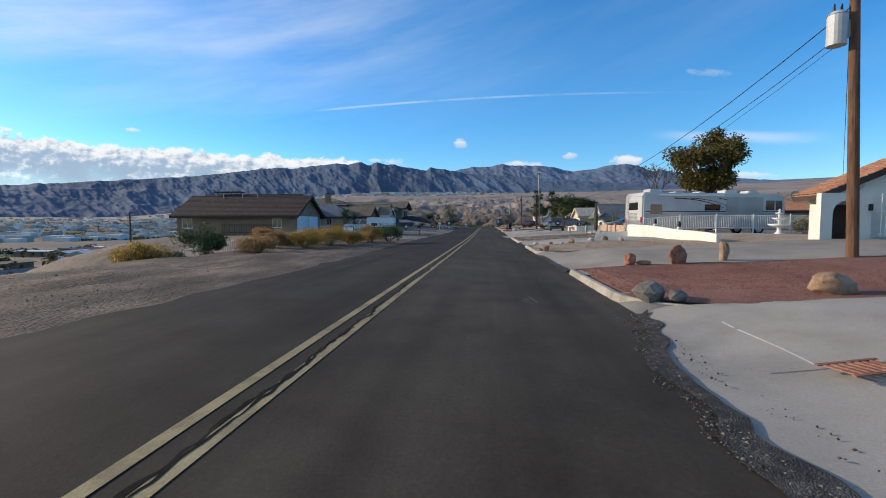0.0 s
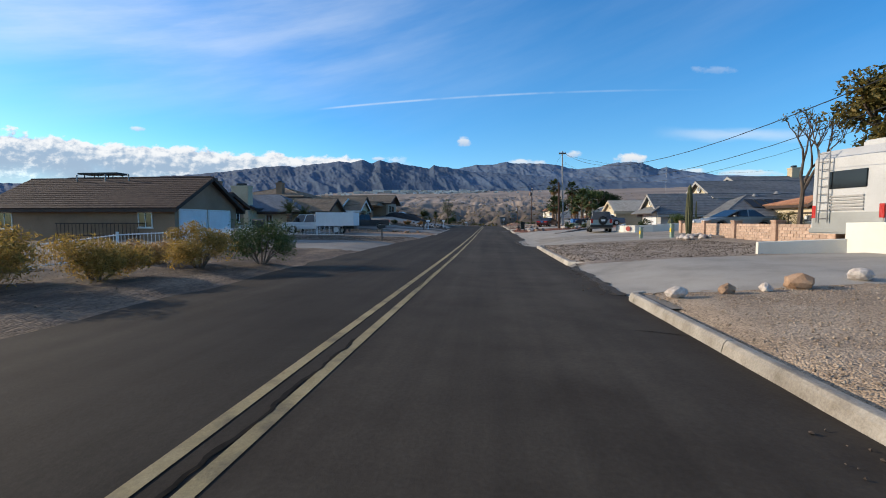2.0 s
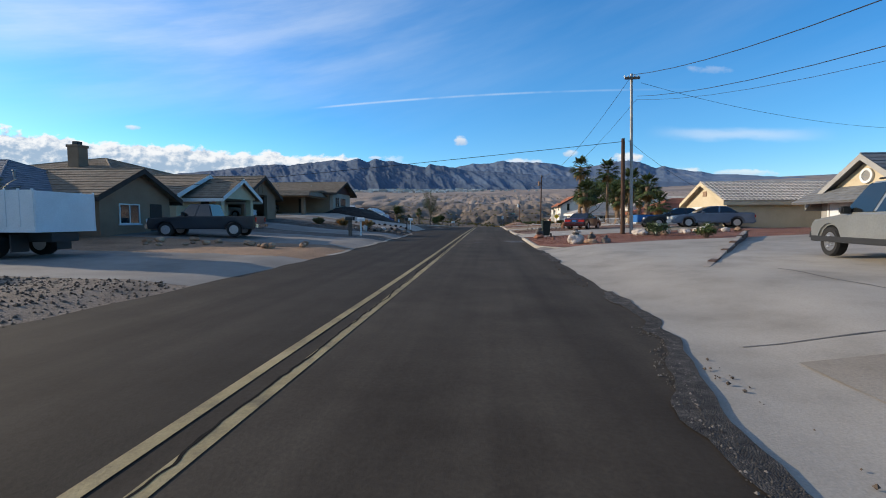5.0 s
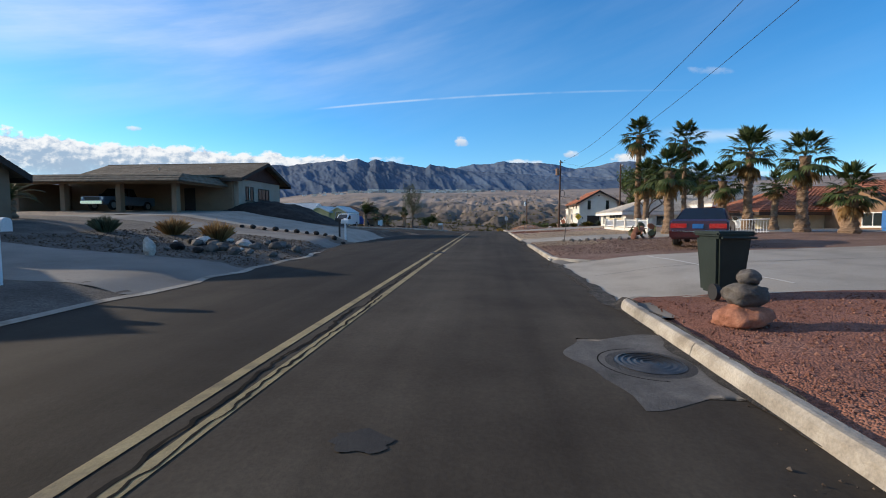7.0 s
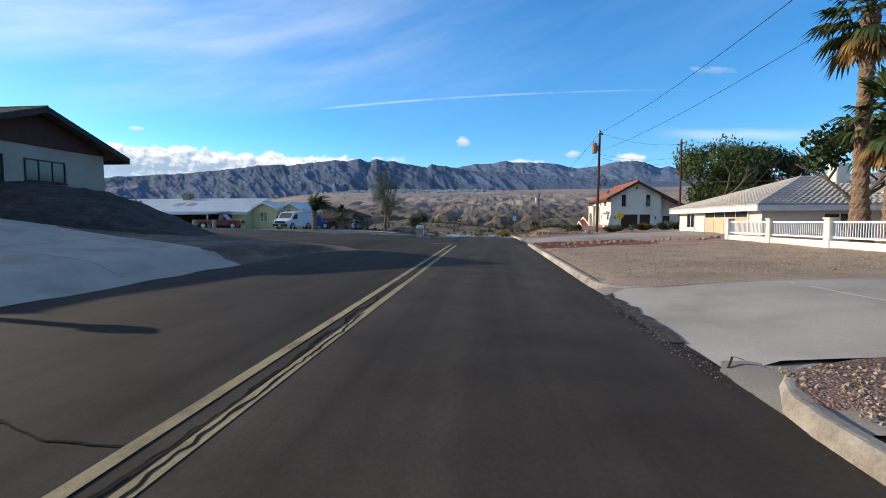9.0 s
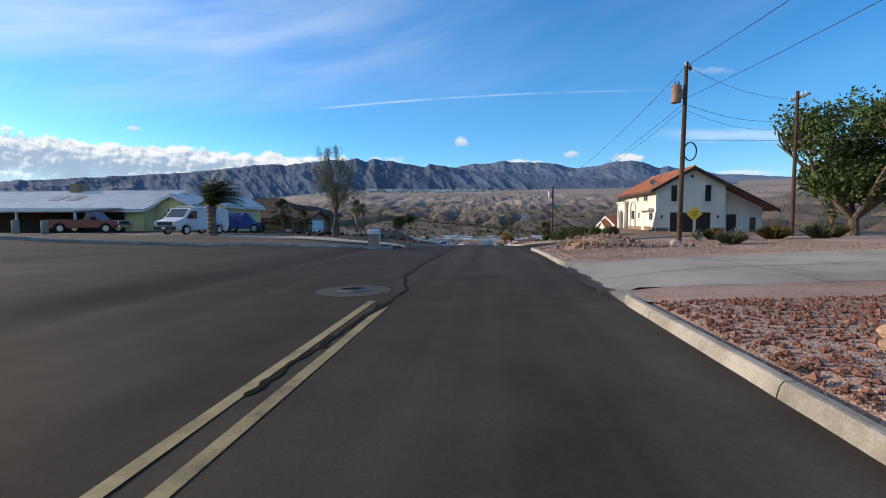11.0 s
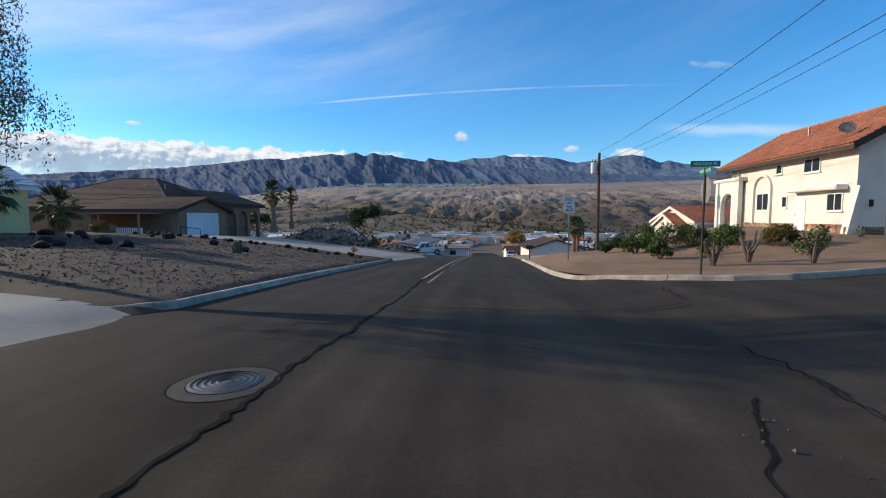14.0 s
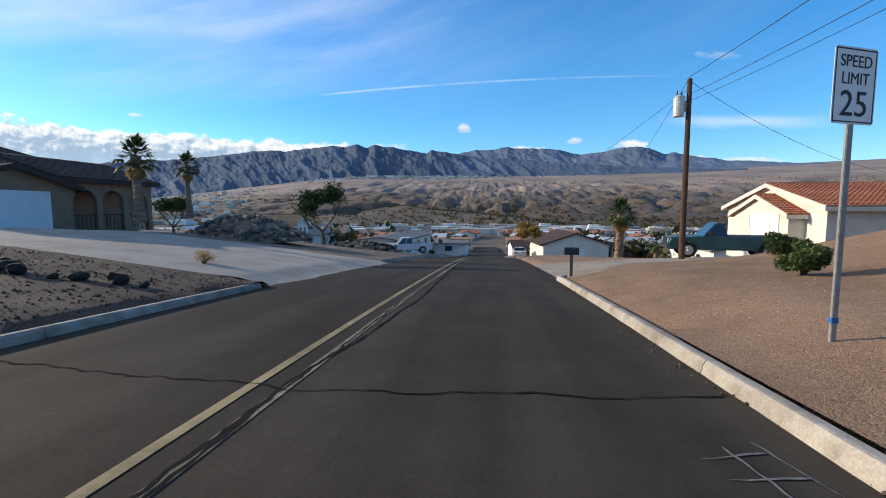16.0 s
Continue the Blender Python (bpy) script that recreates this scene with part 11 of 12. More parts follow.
def dark_rubble_edge():
    """Broken dark asphalt edge where drives meet the street."""
    for y0, y1 in ((0.5, 7.6), (15, 21.6), (30, 35), (47, 57), (82.5, 88.5), (99.3, 104.2), (122.3, 127.8)):
        stone_stuff("asphalt_rubble", 1.4, 2.8, y0, y1, int((y1 - y0) * 900), (0.008, 0.024), ST_DARK, "broken dark asphalt crumbs at the drive's edge", int(y0 * 10), keep=lambda x, y: np.abs(x + 0.16 - np.interp(y, EDGE_Y, EDGE_X)) < 0.06 + 0.30 * vnoise(y * 1.6, y * 0 + 8.5, 5) * vnoise(x * 5, y * 5, 7))


ST_DARK = island_mat("asphalt_crumbs", [(0.03, 0.027, 0.024), (0.085, 0.075, 0.065), (0.20, 0.175, 0.15)])
dark_rubble_edge()


def mailbox(x, y, h, mat, label, rz=0.0, pmat=None, boxes=1):
    t = thing("mailbox", x, y, lz(x, y) - 0.1, rz, label, "mailbox")
    for k in range(boxes):
        o = (k - (boxes - 1) / 2) * 0.42
        bm = bmesh.new()
        box(bm, o - 0.05, o + 0.05, -0.05, 0.05, 0, h - 0.1, 0.008)
        part("post", bm, pmat or WOOD_GREY, t)
        bm = bmesh.new()
        n = 10
        pts = [(o - 0.1, h - 0.1)] + [(o - 0.1 * math.cos(math.pi * i / n), h + 0.06 + 0.1 * math.sin(math.pi * i / n)) for i in range(n + 1)] + [(o + 0.1, h - 0.1)]
        prism(bm, pts, "y", -0.25, 0.25)
        b = part("box", bm, mat, t)
        bm = bmesh.new()
        box(bm, o + 0.1, o + 0.115, -0.1, -0.06, h, h + 0.16)
        part("flag", bm, LIGHT_RED, b)
    return t


mailbox(-10.05, 38.8, 1.4, PLASTIC_BLACK, "large black mailbox on a carved black post", 90, PLASTIC_BLACK)
mailbox(-8.1, 52.6, 1.15, PLASTIC_BLACK, "black mailbox on a dark wooden post", 90)
mailbox(-9.2, 80.3, 1.25, PLASTIC_BLACK, "pair of mailboxes on dark wooden posts", 90, boxes=2)
mailbox(-8.75, 81.3, 1.2, WHITE_PAINT, "white mailbox on a white post", 90, WHITE_PAINT)
mailbox(-8.75, 101.5, 1.25, WHITE_PAINT, "white mailbox on a white post beside a black one", 90, WHITE_PAINT)
mailbox(-9.2, 101.7, 1.15, PLASTIC_BLACK, "black mailbox on a black post beside a white one", 90, PLASTIC_BLACK)
mailbox(1.9 + 1.2, 172.9, 1.0, PLASTIC_BLACK, "dark mailbox on a post at the kerb", 90)


def pillar_mailbox():
    x, y = -6.75, 139.6
    t = thing("pillar_mailbox", x, y, lz(x, y) - 0.1, 2, "stone pillar mailbox with a white cap", "mailbox")
    bm = bmesh.new()
    box(bm, -0.3, 0.3, -0.3, 0.3, 0, 0.98, 0.01)
    p = part("pillar", bm, MORTAR, t)
    rng = random.Random(2)
    for face, at_ in (("x-", -0.3), ("x+", 0.3), ("y-", -0.3), ("y+", 0.3)):
        z = 0.02
        c = 0
        while z < 0.92:
            hh = 0.155
            a = -0.3 - (c % 2) * 0.1
            while a < 0.29:
                a0, a1 = max(-0.3, a), min(0.3, a + 0.22)
                if a1 - a0 > 0.05:
                    bm = bmesh.new()
                    slab_on(bm, face, at_, a0 + 0.006, a1 - 0.006, z + 0.006, z + hh - 0.006, -0.01, 0.022, 0.006)
                    part("stone", bm, BRICK, p)
                a += 0.22
            z += hh
            c += 1
    bm = bmesh.new()
    box(bm, -0.36, 0.36, -0.36, 0.36, 0.98, 1.06, 0.015)
    part("cap", bm, TRIM_WHITE, t)
    bm = bmesh.new()
    box(bm, -0.33, 0.33, -0.3, 0.3, 1.06, 1.27, 0.03)
    part("box", bm, TRIM_WHITE, t)
    bm = bmesh.new()
    box(bm, 0.34, 0.40, -0.3, -0.1, 0.3, 0.9, 0.01)
    part("side_post", bm, WHITE_PAINT, t)


pillar_mailbox()


def wheelie_bin():
    x, y = 4.1, 81.6
    t = thing("wheelie_bin", x, y, lz(x, y), 184, "dark green wheeled refuse bin with its lid shut", "bin")
    g = surface("dark_green_plastic", [(0.010, 0.018, 0.014), (0.018, 0.028, 0.022)], 3, 0.5, 0, 0.05, obj=True)
    bm = bmesh.new()
    vs = box(bm, -0.27, 0.27, -0.32, 0.32, 0.08, 1.0)
    for v in vs:
        if v.co.z < 0.5:
            v.co.x *= 0.78
            v.co.y *= 0.78
    bmesh.ops.bevel(bm, geom=bm.edges[:], offset=0.04, segments=2, affect="EDGES")
    part("body", bm, g, t)
    bm = bmesh.new()
    box(bm, -0.30, 0.30, -0.36, 0.38, 1.0, 1.08, 0.03)
    part("lid", bm, g, t)
    bm = bmesh.new()
    tube(bm, (-0.26, 0.42, 0.98), (0.26, 0.42, 0.98), 0.02, 0.02, 8)
    part("handle", bm, g, t)
    for s in (-1, 1):
        bm = bmesh.new()
        tube(bm, (s * 0.24, 0.3, 0.13), (s * 0.31, 0.3, 0.13), 0.13, 0.13, 16)
        part("wheel", bm, PLASTIC_BLACK, t)
    bm = bmesh.new()
    bmesh.ops.create_cone(bm, cap_ends=True, segments=6, radius1=0.075, radius2=0.075, depth=0.006, matrix=pose(0, -0.325, 0.72, 94, 0, 0))
    part("badge", bm, TRIM_WHITE, t, "pale round badge")


wheelie_bin()


def fountain():
    x, y = 20.0, 32.7
    t = thing("garden_fountain", x, y, lz(x, y) - 0.05, 0, "three-tier white stone garden fountain", "fountain")
    def turned(prof, name):
        bm = bmesh.new()
        n = 24
        rings = [[bm.verts.new((r * math.cos(2 * math.pi * k / n), r * math.sin(2 * math.pi * k / n), z)) for k in range(n)] for r, z in prof]
        for a, b in zip(rings, rings[1:]):
            for k in range(n):
                bm.faces.new((a[k], a[(k + 1) % n], b[(k + 1) % n], b[k]))
        bm.faces.new(rings[0][::-1])
        bm.faces.new(rings[-1])
        part(name, bm, TRIM_WHITE, t, smooth=True)
    turned(((0.3, 0), (0.26, 0.1), (0.14, 0.18), (0.12, 0.42), (0.2, 0.5)), "pedestal")
    turned(((0.2, 0.5), (0.55, 0.6), (0.66, 0.72), (0.62, 0.74), (0.5, 0.68), (0.1, 0.66)), "basin")
    turned(((0.1, 0.66), (0.09, 0.9), (0.14, 0.98)), "stem")
    turned(((0.14, 0.98), (0.36, 1.06), (0.43, 1.15), (0.4, 1.16), (0.3, 1.1), (0.08, 1.1)), "basin")
    turned(((0.08, 1.1), (0.07, 1.3), (0.1, 1.38)), "stem")
    turned(((0.1, 1.38), (0.22, 1.43), (0.27, 1.5), (0.24, 1.5), (0.12, 1.46), (0.05, 1.6), (0.09, 1.68), (0.02, 1.76)), "basin")


fountain()


def utility_box(x, y, w, h, mat, label):
    t = thing("utility_box", x, y, lz(x, y) - 0.05, 10, label, "utility box")
    block(t, "cabinet", -w / 2, w / 2, -w / 2, w / 2, 0, h, mat, 0.03)
    block(t, "lid", -w / 2 - 0.02, w / 2 + 0.02, -w / 2 - 0.02, w / 2 + 0.02, h, h + 0.05, mat, 0.015)
    block(t, "warning_label", -w / 2 - 0.006, -w / 2, -0.08, 0.08, h * 0.45, h * 0.75, SIGN_YELLOW, 0)


BOX_GREEN = surface("pale_green_box_paint", [(0.26, 0.33, 0.24), (0.33, 0.4, 0.3)], 3, 0.6, 0, 0.05, obj=True)
utility_box(8.7, 48.1, 0.17, 0.66, BOX_GREEN, "slim pale green telephone pedestal at the drive's edge")
utility_box(10.4, 48.0, 0.2, 0.8, BOX_GREEN, "pale green pedestal among pale rocks")
utility_box(10.4, 78.6, 0.7, 0.62, BOX_GREEN, "yellow-green utility cabinet below the poles")
for k, (x, y) in enumerate(((-29.2, 140.2), (-31.6, 140.4))):
    t_ = thing("bollard", x, y, lz(x, y) - 0.1, 0, "pale concrete bollard at the drive's mouth", "bollard", "bollards by the drive")
    bm_ = bmesh.new()
    tube(bm_, (0, 0, 0), (0, 0, 1.1), 0.2, 0.2, 16)
    tube(bm_, (0, 0, 1.1), (0, 0, 1.16), 0.2, 0.14, 16)
    part("column", bm_, KERB, t_)


def manhole(x, y, r, label, wide=1.45):
    t = thing("manhole", x, y, float(street_flat(np.array(x), np.array(y))), 0, label, "manhole")
    t.rotation_euler = (math.atan(float(road_z(y + 0.5) - road_z(y - 0.5))), radians(0.69 if x > -1.9 else -0.69), 0)
    m = surface("patched_asphalt", [(0.035, 0.033, 0.032), (0.06, 0.056, 0.053)], 4, 0.9, 0, 0.5, 40, 0.3) if "patched_asphalt" not in MATS else MATS["patched_asphalt"]
    n = 40
    def ring(r0, r1, z0, z1, name, mat):
        bm = bmesh.new()
        for k in range(n):
            a, b = 2 * math.pi * k / n, 2 * math.pi * (k + 1) / n
            q = [bm.verts.new((rr_ * math.cos(c), rr_ * math.sin(c), z)) for rr_, c, z in ((r0, a, z1), (r1, a, z0), (r1, b, z0), (r0, b, z1))]
            bm.faces.new(q)
        part(name, bm, mat, t)
    ring(r * 1.02, r * wide, 0.001, 0.008, "asphalt_collar", m)
    ring(r * wide, r * (wide + 0.05), 0.004, 0.004, "collar_crack", CRACK)
    iron = surface("cast_iron", [(0.09, 0.085, 0.08), (0.16, 0.15, 0.14)], 6, 0.5, 0.7, 0.1, obj=True) if "cast_iron" not in MATS else MATS["cast_iron"]
    ring(0.001, r, 0.012, 0.012, "cover", iron)
    for q in (0.2, 0.38, 0.56, 0.74, 0.9):
        ring(r * q, r * (q + 0.07), 0.013, 0.022, "rib", iron)


for mx, my in ((-2.72, 122.5), (-2.42, 144.3), (-1.8, 92.45), (1.95, 78.6)):
    manhole(mx, my, 0.34, "ribbed cast-iron manhole cover in a patched collar", 2.3 if my == 122.5 else 1.1 if my == 92.45 else 1.45)

# rusty trench grate across the first driveway
t_ = thing("drain_grate", 3.75, 4.55, lz(3.75, 4.55) + 0.01, 20, "rusty red drain grate in the driveway", "grate")
bm_ = bmesh.new()
for k in range(12):
    box(bm_, -0.55 + k * 0.1, -0.5 + k * 0.1, -0.14, 0.14, 0, 0.012)
part("grating", bm_, ROCK_RED, t_)
bm_ = bmesh.new()
for q in ((-0.6, 0.62, -0.18, -0.14), (-0.6, 0.62, 0.14, 0.18)):
    box(bm_, *q, 0, 0.014)
part("frame", bm_, ROCK_RED, t_)

# joints cut into the driveways
JOINT = surface("dark_joint", [(0.09, 0.085, 0.08), (0.14, 0.13, 0.12)], 5, 0.9, 0, 0.1)


def slab_joint(x0, y0, x1, y1, w=0.03, mat=None):
    n = max(2, int(math.hypot(x1 - x0, y1 - y0) / 0.4))
    d = Vector((x1 - x0, y1 - y0, 0)).normalized()
    s = Vector((d.y, -d.x, 0)) * w / 2
    verts = []
    for i in range(n + 1):
        x, y = x0 + (x1 - x0) * i / n, y0 + (y1 - y0) * i / n
        for k in (-1, 1):
            px, py = x + s.x * k, y + s.y * k
            verts.append((px, py, lz(px, py) + 0.009))
    return tagged(data_mesh("slab_joint", verts, [(2 * i, 2 * i + 1, 2 * i + 3, 2 * i + 2) for i in range(n)], mat or JOINT), "narrow joint in the driveway concrete", "joint", kind="structure")


PALE_JOINT = surface("pale_joint", [(0.5, 0.48, 0.44), (0.58, 0.55, 0.5)], 5, 0.9, 0, 0.1)
slab_joint(3.38, 6.7, 3.2, 2.0, 0.03, PALE_JOINT)
slab_joint(2.8, 4.6, 12, 4.9)
slab_joint(6.0, 48, 6.4, 61.0, 0.035)
slab_joint(3.0, 51.2, 14, 51.8, 0.05, PALE_JOINT)
slab_joint(3.0, 56.0, 14, 56.4)
slab_joint(5.6, 82.2, 5.2, 88.2, 0.05, PALE_JOINT)
slab_joint(3.0, 85.4, 14, 85.4)
slab_joint(5.6, 99.2, 5.8, 104.2, 0.04, PALE_JOINT)
slab_joint(2.8, 125.0, 14, 125.0)
slab_joint(6.4, 122.2, 6.4, 127.8)
slab_joint(-22, 47.2, -6.8, 47.2)
slab_joint(-12, 43.4, -12, 51.2)
slab_joint(-12.5, 101.8, -12.5, 109)
slab_joint(-22, 105.2, -8, 105.2)
slab_joint(-24, 174.6, -6.5, 174.6)
slab_joint(-14.5, 168.8, -14.5, 180.8)

# sprayed utility marks on the asphalt
CHALK = surface("faded_white_spray", [(0.10, 0.095, 0.09), (0.24, 0.235, 0.225)], 9, 0.9, 0, 0.0, 40, 0.4)
for pts_ in ([(0.85, 9.1), (0.96, 8.42)], [(0.7, 8.95), (0.8, 8.75), (0.66, 8.6), (0.8, 8.45)], [(1.58, 159.55), (2.06, 159.7)], [(1.63, 159.31), (2.15, 159.4)], [(1.8, 159.75), (1.9, 159.1)], [(2.05, 159.85), (2.2, 159.2)]):
    crack(pts_, 0.018, "spray_mark", 0.03, None, CHALK)

# painted plate on the kerb, its figures kept as plain bars
t_ = thing("kerb_plate", KX + 0.005, 89.95, float(street_flat(np.array(KX), np.array(89.95))), 0, "white painted plate with dark bars on the kerb", "kerb plate")
bm_ = bmesh.new()
box(bm_, -0.012, 0.004, -0.28, 0.28, 0.015, 0.10, 0, pose(0, 0, 0, 0, 12, 0))
part("plate", bm_, TRIM_WHITE, t_)
for k in range(4):
    bm_ = bmesh.new()
    box(bm_, -0.016, -0.012, -0.20 + k * 0.115, -0.14 + k * 0.115, 0.03, 0.088, 0, pose(0, 0, 0, 0, 12, 0))
    part("bar", bm_, SIGN_BLACK, t_)

t_ = thing("stake", 4.35, 98.3, lz(4.35, 98.3) - 0.1, 0, "thin dark leaning stake among small stones", "stake")
bm_ = bmesh.new()
tube(bm_, (0, 0, 0), (0.16, 0.02, 1.35), 0.022, 0.018, 7)
part("rod", bm_, WOOD_GREY, t_)

# ---------------------------------------------------------------- distance: hills, river, town
NEAR_AZ = (-80, -50.5, -44.5, -39.8, -34.5, -31, -28.6, -26.4, -24.8, -22.2, -20.5, -19.5, -18, -16.6, -15.3, -14.3, -13.2, -12.1, -11, -9.2, -8, -7.4, -4.9, -2.4, 2.6, 9.6, 16, 25, 80)
NEAR_T = (0.050, 0.062, 0.074, 0.083, 0.0945, 0.1035, 0.1107, 0.116, 0.1147, 0.1224, 0.126, 0.130, 0.127, 0.134, 0.127, 0.135, 0.129, 0.1293, 0.1246, 0.121, 0.1175, 0.124, 0.1176, 0.110, 0.104, 0.094, 0.083, 0.068, 0.05)
BACK_AZ = (-80, -12, -4.5, -2, 0.1, 1.8, 3.3, 6.1, 8.5, 9.9, 11.2, 12.5, 14.2, 15.1, 16.7, 17.9, 19.1, 19.7, 20.6, 21.7, 22.9, 24.3, 25.6, 27.4, 32.2, 39, 80)
BACK_T = (0.05, 0.097, 0.115, 0.125, 0.1257, 0.130, 0.1273, 0.126, 0.120, 0.112, 0.1113, 0.113, 0.1177, 0.1216, 0.1226, 0.118, 0.109, 0.104, 0.109, 0.102, 0.0967, 0.093, 0.0866, 0.085, 0.073, 0.057, 0.05)


def ridged(a, b, octaves, s):
    out, amp, tot = 0, 1.0, 0
    for k in range(octaves):
        out = out + amp * (1 - np.abs(2 * vnoise(a, b, s + k) - 1)) ** 1.4
        tot += amp
        a, b, amp = a * 2.07 + 3.1, b * 2.07 + 7.7, amp * 0.55
    return out / tot


def mountain_range(az0, az1, foot, crest_r, end, table_az, table_t, mat, label, seed, naz=1000, nr=100, steep=1.0):
    """A range seen end to end: spurs and gullies run down from the crest to the plain."""
    az = np.linspace(az0, az1, naz)
    A, R = np.meshgrid(az, np.linspace(foot, end, nr))
    crest = np.interp(A, table_az, table_t) + 0.0034 * (fbm(A * 1.6, A * 0 + 2.0, 4, seed) - 0.5)
    X, Y = R * np.sin(np.radians(A)), 60 + R * np.cos(np.radians(A))
    base = land(X, Y)
    p = np.clip((R - foot) / (crest_r - foot), 0, 1)
    spur = ridged(A * 0.42 + R * 0.0016, R * 0.0030 + A * 0.10, 5, seed + 10)
    fine = ridged(A * 1.15 + R * 0.002, R * 0.005, 4, seed + 20)
    rise = np.clip(p * 1.12 - 0.17 * (1 - spur) * (1 - p ** 3), 0, 1)
    rise = rise ** steep * (1 - 0.08 * (1 - fine) * (1 - p ** 6))
    top = crest * crest_r
    back = 1 - 0.6 * sstep((R - crest_r) / (end - crest_r))
    Z = base - 12 + (np.maximum(top, base + 1) - base + 12) * rise * back
    verts = np.stack([X, Y, Z], -1).reshape(-1, 3)
    i = np.arange(nr * naz).reshape(nr, naz)
    f = np.stack([i[:-1, :-1], i[1:, :-1], i[1:, 1:], i[:-1, 1:]], -1).reshape(-1, 4)
    ob = data_mesh("mountain_range", verts.tolist(), f.tolist(), mat, smooth=True)
    tagged(ob, label, "mountains", kind="structure")


def hills():
    # distance haze is painted into the rock colour: slate-blue near, paler blue far
    dark = surface("hazed_hill_rock", [(0.052, 0.090, 0.150), (0.064, 0.102, 0.160), (0.090, 0.120, 0.165)], 0.012, 0.95, 0, 0.0, 0.06, 0.3)
    pale = surface("far_hazed_hill_rock", [(0.080, 0.126, 0.198), (0.105, 0.152, 0.222), (0.165, 0.185, 0.220)], 0.005, 0.95, 0, 0.0, 0.05, 0.3)
    mountain_range(-78, 27, 2650, 3650, 4000, NEAR_AZ, NEAR_T, dark, "craggy desert mountain range with slate-blue haze painted in", 40, 1050, 96)
    mountain_range(-14, 78, 3500, 4550, 4950, BACK_AZ, BACK_T, pale, "mountain range far behind the plain with paler blue haze painted in", 80, 900, 80)


hills()


def river():
    az = np.linspace(-60, 52, 120)
    bed = np.interp(az, RIVER_AZ, RIVER_D)
    verts, faces = [], []
    for a, d in zip(az, bed):
        for k in (-38, 38):
            x, y = (d + k) * math.sin(radians(a)) / 0.92, 150 + (d + k) * math.cos(radians(a))
            verts.append((x, y, float(land(np.array(x), np.array(y)))))
    for i in range(0, len(verts), 2):
        z = (verts[i][2] + verts[i + 1][2]) / 2 + 0.6
        verts[i], verts[i + 1] = (verts[i][0], verts[i][1], z), (verts[i + 1][0], verts[i + 1][1], z)
    faces = [(2 * i, 2 * i + 1, 2 * i + 3, 2 * i + 2) for i in range(len(az) - 1)]
    m = surface("river_water", [(0.02, 0.05, 0.09), (0.035, 0.075, 0.125)], 0.02, 0.12, 0, 0.05, 0.4, 0.1, spec=0.6)
    tagged(data_mesh("river", verts, faces, m, smooth=True), "blue river winding along the valley floor", "water", kind="structure")


river()

ROOFS = [SHINGLE_GREY, SHINGLE_TAN, TILE_RED, ROOF_METAL, SHINGLE_BROWN, WHITE_PAINT, TILE_ORANGE]
WALLS = [STUCCO_WHITE, STUCCO_CREAM, STUCCO_TAN, TRIM_WHITE]


def town_house(x, y, rz, L_, W_, h, rise, wall, roof, label, group):
    t = thing("town_house", x, y, lz(x, y) - 0.3, rz, label, "house", group)
    bm = bmesh.new()
    prism(bm, [(-W_ / 2, 0), (W_ / 2, 0), (W_ / 2, h), (0, h + rise), (-W_ / 2, h)], "x", -L_ / 2, L_ / 2)
    part("wall", bm, wall, t)
    bm = bmesh.new()
    for s in (-1, 1):
        sl = rise / (W_ / 2)
        q = [(-L_ / 2 - 0.4, s * (W_ / 2 + 0.5), h - 0.5 * sl), (L_ / 2 + 0.4, s * (W_ / 2 + 0.5), h - 0.5 * sl), (L_ / 2 + 0.4, 0, h + rise), (-L_ / 2 - 0.4, 0, h + rise)]
        lo = [bm.verts.new(p) for p in q]
        hi = [bm.verts.new((p[0], p[1], p[2] + 0.18)) for p in q]
        bm.faces.new(hi if s < 0 else hi[::-1])
        bm.faces.new(lo[::-1] if s < 0 else lo)
        for i in range(4):
            bm.faces.new((lo[i], lo[(i + 1) % 4], hi[(i + 1) % 4], hi[i]))
    part("roof", bm, roof, t)
    for s, a in ((-1, -L_ * 0.28), (-1, L_ * 0.05), (-1, L_ * 0.3)):
        bm = bmesh.new()
        box(bm, a - 0.7, a + 0.7, s * W_ / 2 - 0.04, s * W_ / 2 + 0.04, 1.2, 2.2)
        part("window", bm, GLASS, t)
    bm = bmesh.new()
    box(bm, -L_ / 2 - 0.04, -L_ / 2 + 0.04, -1.2, 1.2, 0.3, 2.4)
    part("garage_door", bm, DOOR_WHITE, t)
    return t


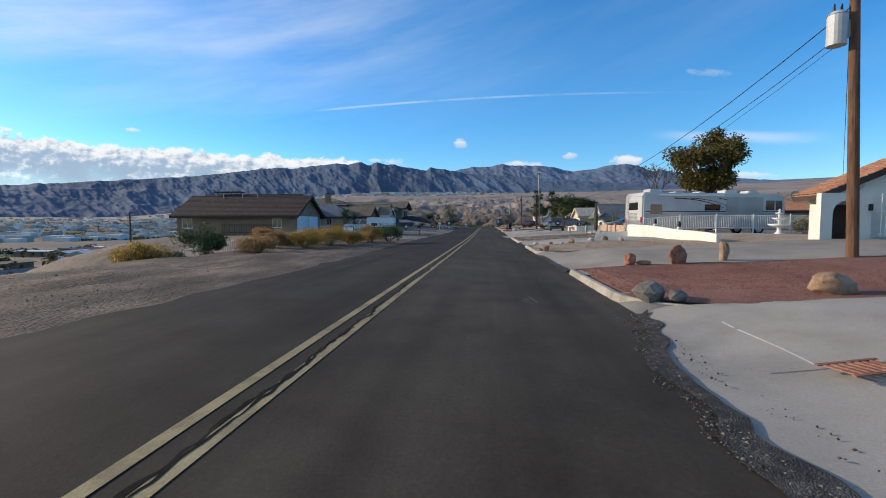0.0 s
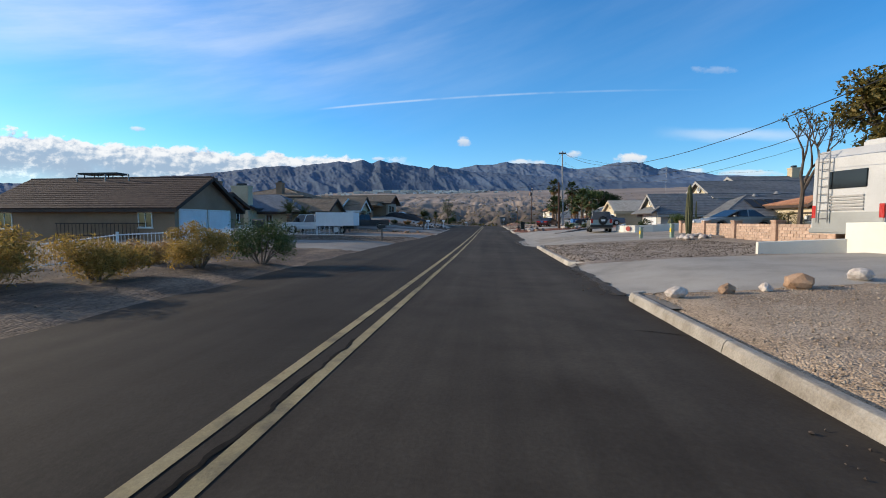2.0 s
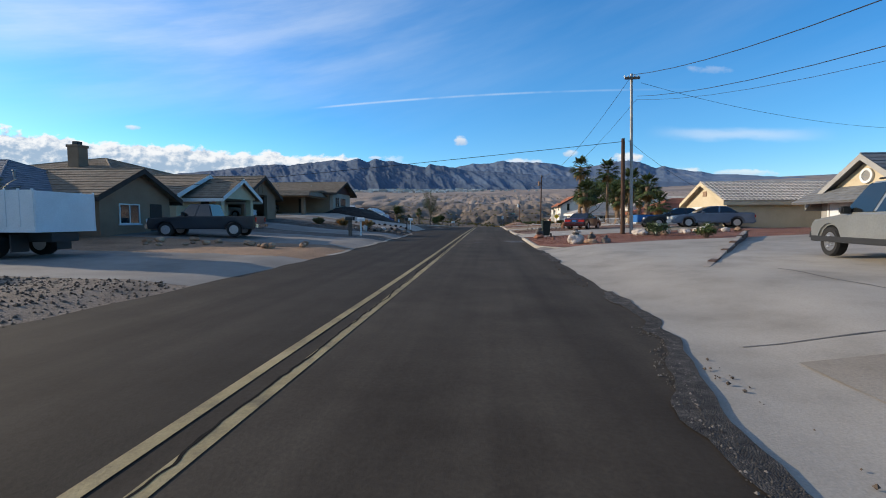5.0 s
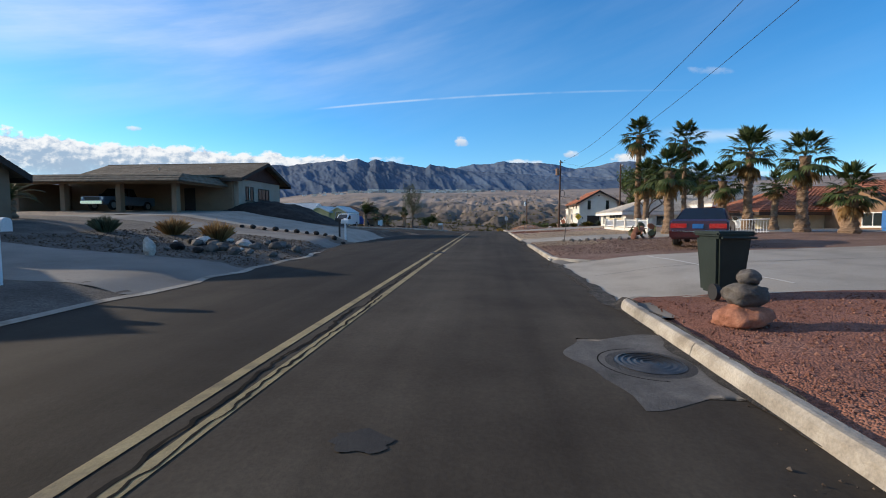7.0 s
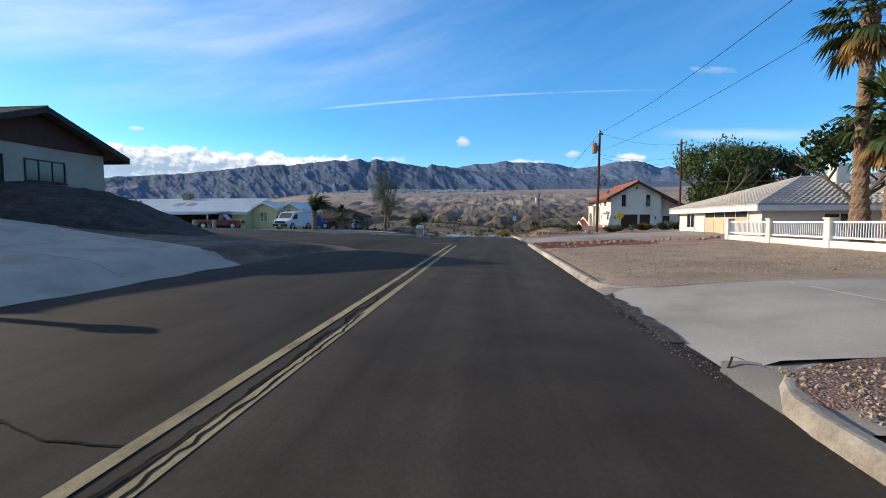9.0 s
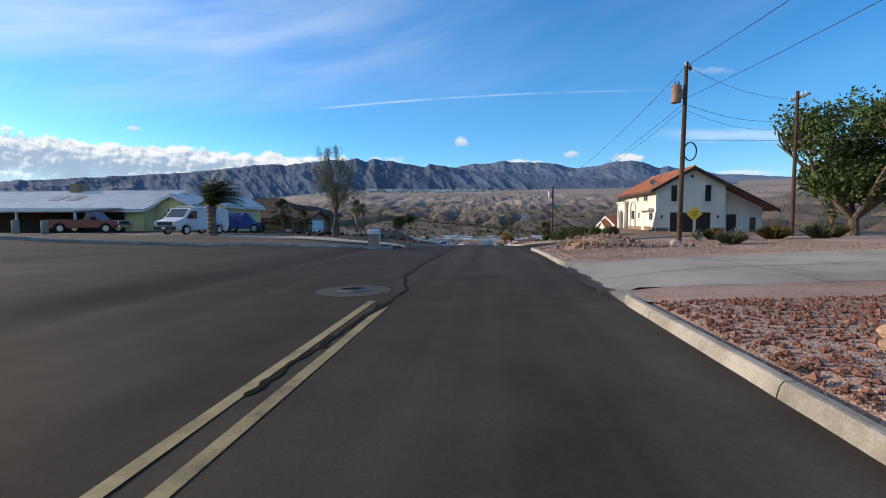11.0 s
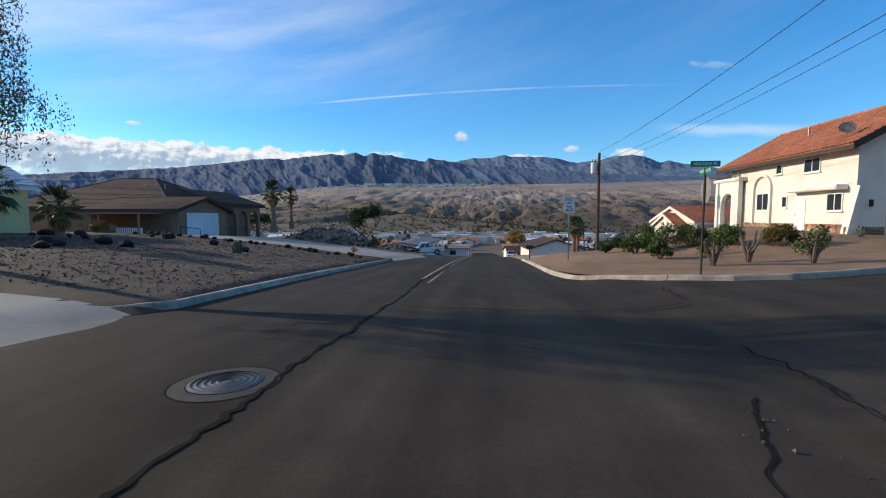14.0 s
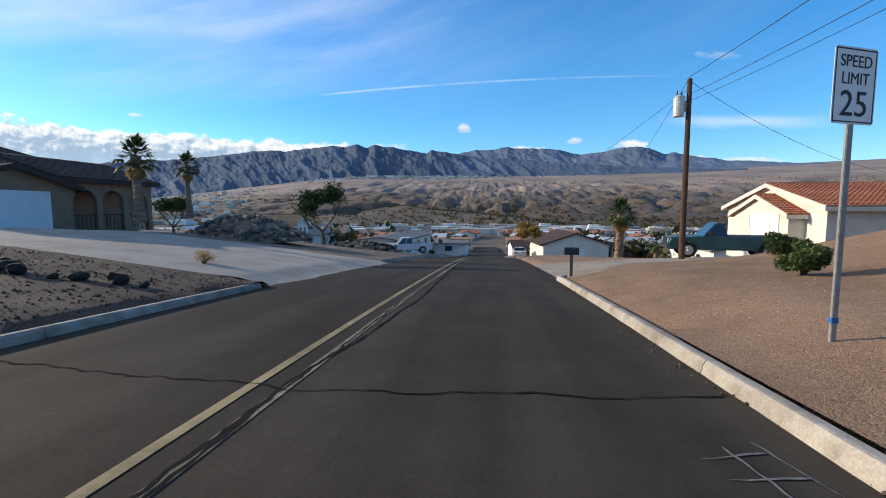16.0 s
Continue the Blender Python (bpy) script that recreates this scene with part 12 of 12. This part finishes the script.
def town():
    rng = random.Random(77)
    kinds = ((13, 8, 2.8, 1.2), (16, 5, 2.7, 0.5), (11, 9, 3.0, 1.5), (18, 5.5, 2.7, 0.4), (14, 10, 2.9, 1.3))
    words = {0: "grey-roofed", 1: "tan-roofed", 2: "red-roofed", 3: "metal-roofed", 4: "brown-roofed", 5: "white-roofed", 6: "orange-roofed"}
    spots = []
    for gx in range(-30, 24):
        for gy in range(-4, 34):
            x, y = gx * 19 + rng.uniform(-5, 5), gy * 17 + rng.uniform(-4, 4)
            if abs(x) < 11 or (x > -62 and x < 62 and y < 218) or (x > 30 and y < 235) or y > 560:
                continue
            d = math.hypot(x * 0.92, y - 150)
            if d > 430 and x > -150:
                continue
            if x < -150 and y > 420:
                continue
            if rng.random() < 0.34:
                continue
            spots.append((x, y))
    spots.sort(key=lambda p: math.hypot(p[0], p[1] - 150))
    # the part of the town below the street stands closer together
    low = []
    for gy in range(20):
        for gx in range(-18, 19):
            x, y = gx * 14 + rng.uniform(-3, 3), 222 + gy * 13.5 + rng.uniform(-3, 3)
            if abs(x) < 9 or abs(x) > 28 + (y - 160) * 0.72 or rng.random() < 0.22:
                continue
            low.append((x, y))
    rest = [p for p in spots if not (p[1] > 214 and abs(p[0]) < 34 + (p[1] - 160) * 0.75)]
    spots = low[:270] + rest[:110]
    made = {}
    for x, y in spots:
        k, r = rng.randrange(len(kinds)), rng.randrange(len(ROOFS))
        w = rng.randrange(len(WALLS))
        key = (k, r)
        m = pose(x, y, lz(x, y) - 0.3, 0, 0, rng.choice((0, 90, 0, 90)) + rng.uniform(-6, 6))
        if key not in made:
            L_, W_, h, rise = kinds[k]
            made[key] = town_house(x, y, 0, L_, W_, h, rise, WALLS[w], ROOFS[r], f"low {words[r]} pale house in the valley town", "houses of the valley town")
            made[key].matrix_basis = m
        else:
            copy_thing(made[key], m)
    # trees of the town and the river banks, past counting
    rg = np.random.default_rng(5)
    pts = []
    for x, y in spots:
        for _ in range(3):
            px, py = x + rg.uniform(-9, 9), y + rg.uniform(-9, 9)
            if abs(px) > 9:
                pts.append((px, py, lz(px, py) + rg.uniform(1.2, 2.6)))
    for _ in range(900):
        a = rg.uniform(-52, 48)
        d = np.interp(a, RIVER_AZ, RIVER_D) + rg.choice((-1, 1)) * rg.uniform(42, 110)
        px, py = d * math.sin(radians(a)) / 0.92, 150 + d * math.cos(radians(a))
        pts.append((px, py, lz(px, py) + 1.5))
    ob = leaf_cloud("town_trees", pts, 46, [rg.uniform(1.5, 3.8) for _ in pts], 1.1, LEAF_TOWN, None, 8, 0.8, 0, 0.7)
    tagged(ob, "dark scattered trees among the valley houses", "trees", kind="stuff")
    # scrub on the desert beyond
    pts = []
    for _ in range(6500):
        a, d = rg.uniform(-60, 55), 420 + 1600 * rg.random() ** 1.7
        px, py = d * math.sin(radians(a)), 150 + d * math.cos(radians(a))
        pts.append((px, py, lz(px, py) + 0.8))
    ob = leaf_cloud("desert_scrub", pts, 9, [rg.uniform(1.5, 3.5) for _ in pts], 1.9, LEAF_OLIVE, None, 9, 0.5, 0, 0.8)
    tagged(ob, "dark scrub dotted over the desert slopes", "scrub", kind="stuff")
    # far settlements: specks of pale buildings
    verts, faces = [], []
    def speck(px, py, w, h):
        z = lz(px, py)
        i = len(verts)
        for zz in (z - 1, z + h):
            verts.extend([(px - w, py - w * 0.6, zz), (px + w, py - w * 0.6, zz), (px + w, py + w * 0.6, zz), (px - w, py + w * 0.6, zz)])
        faces.extend([(i + 4, i + 5, i + 6, i + 7), (i, i + 1, i + 5, i + 4), (i + 1, i + 2, i + 6, i + 5), (i + 3, i, i + 4, i + 7)])
    for _ in range(240):
        a, d = rg.uniform(-34, 26), rg.uniform(300, 430)
        speck(d * math.sin(radians(a)), 150 + d * math.cos(radians(a)), rg.uniform(3, 7), rg.uniform(2.5, 4))
    for _ in range(900):
        a, d = rg.uniform(-75, -27), rg.uniform(480, 2500)
        speck(d * math.sin(radians(a)), 60 + d * math.cos(radians(a)), rg.uniform(4, 9), rg.uniform(3, 6))
    for _ in range(420):
        a, d = rg.normal(-9, 5.5), rg.uniform(2300, 2800)
        speck(d * math.sin(radians(a)), 150 + d * math.cos(radians(a)), rg.uniform(5, 12), rg.uniform(4, 9))
    for _ in range(18):
        a, d = rg.normal(-14, 1.6), rg.uniform(2350, 2500)
        speck(d * math.sin(radians(a)), 150 + d * math.cos(radians(a)), rg.uniform(15, 30), rg.uniform(8, 14))
    ob = data_mesh("far_buildings", verts, faces, island_mat("far_walls", [(0.28, 0.25, 0.22), (0.52, 0.48, 0.43), (0.78, 0.75, 0.71)]))
    tagged(ob, "pale specks of distant town buildings", "buildings", kind="stuff")


town()
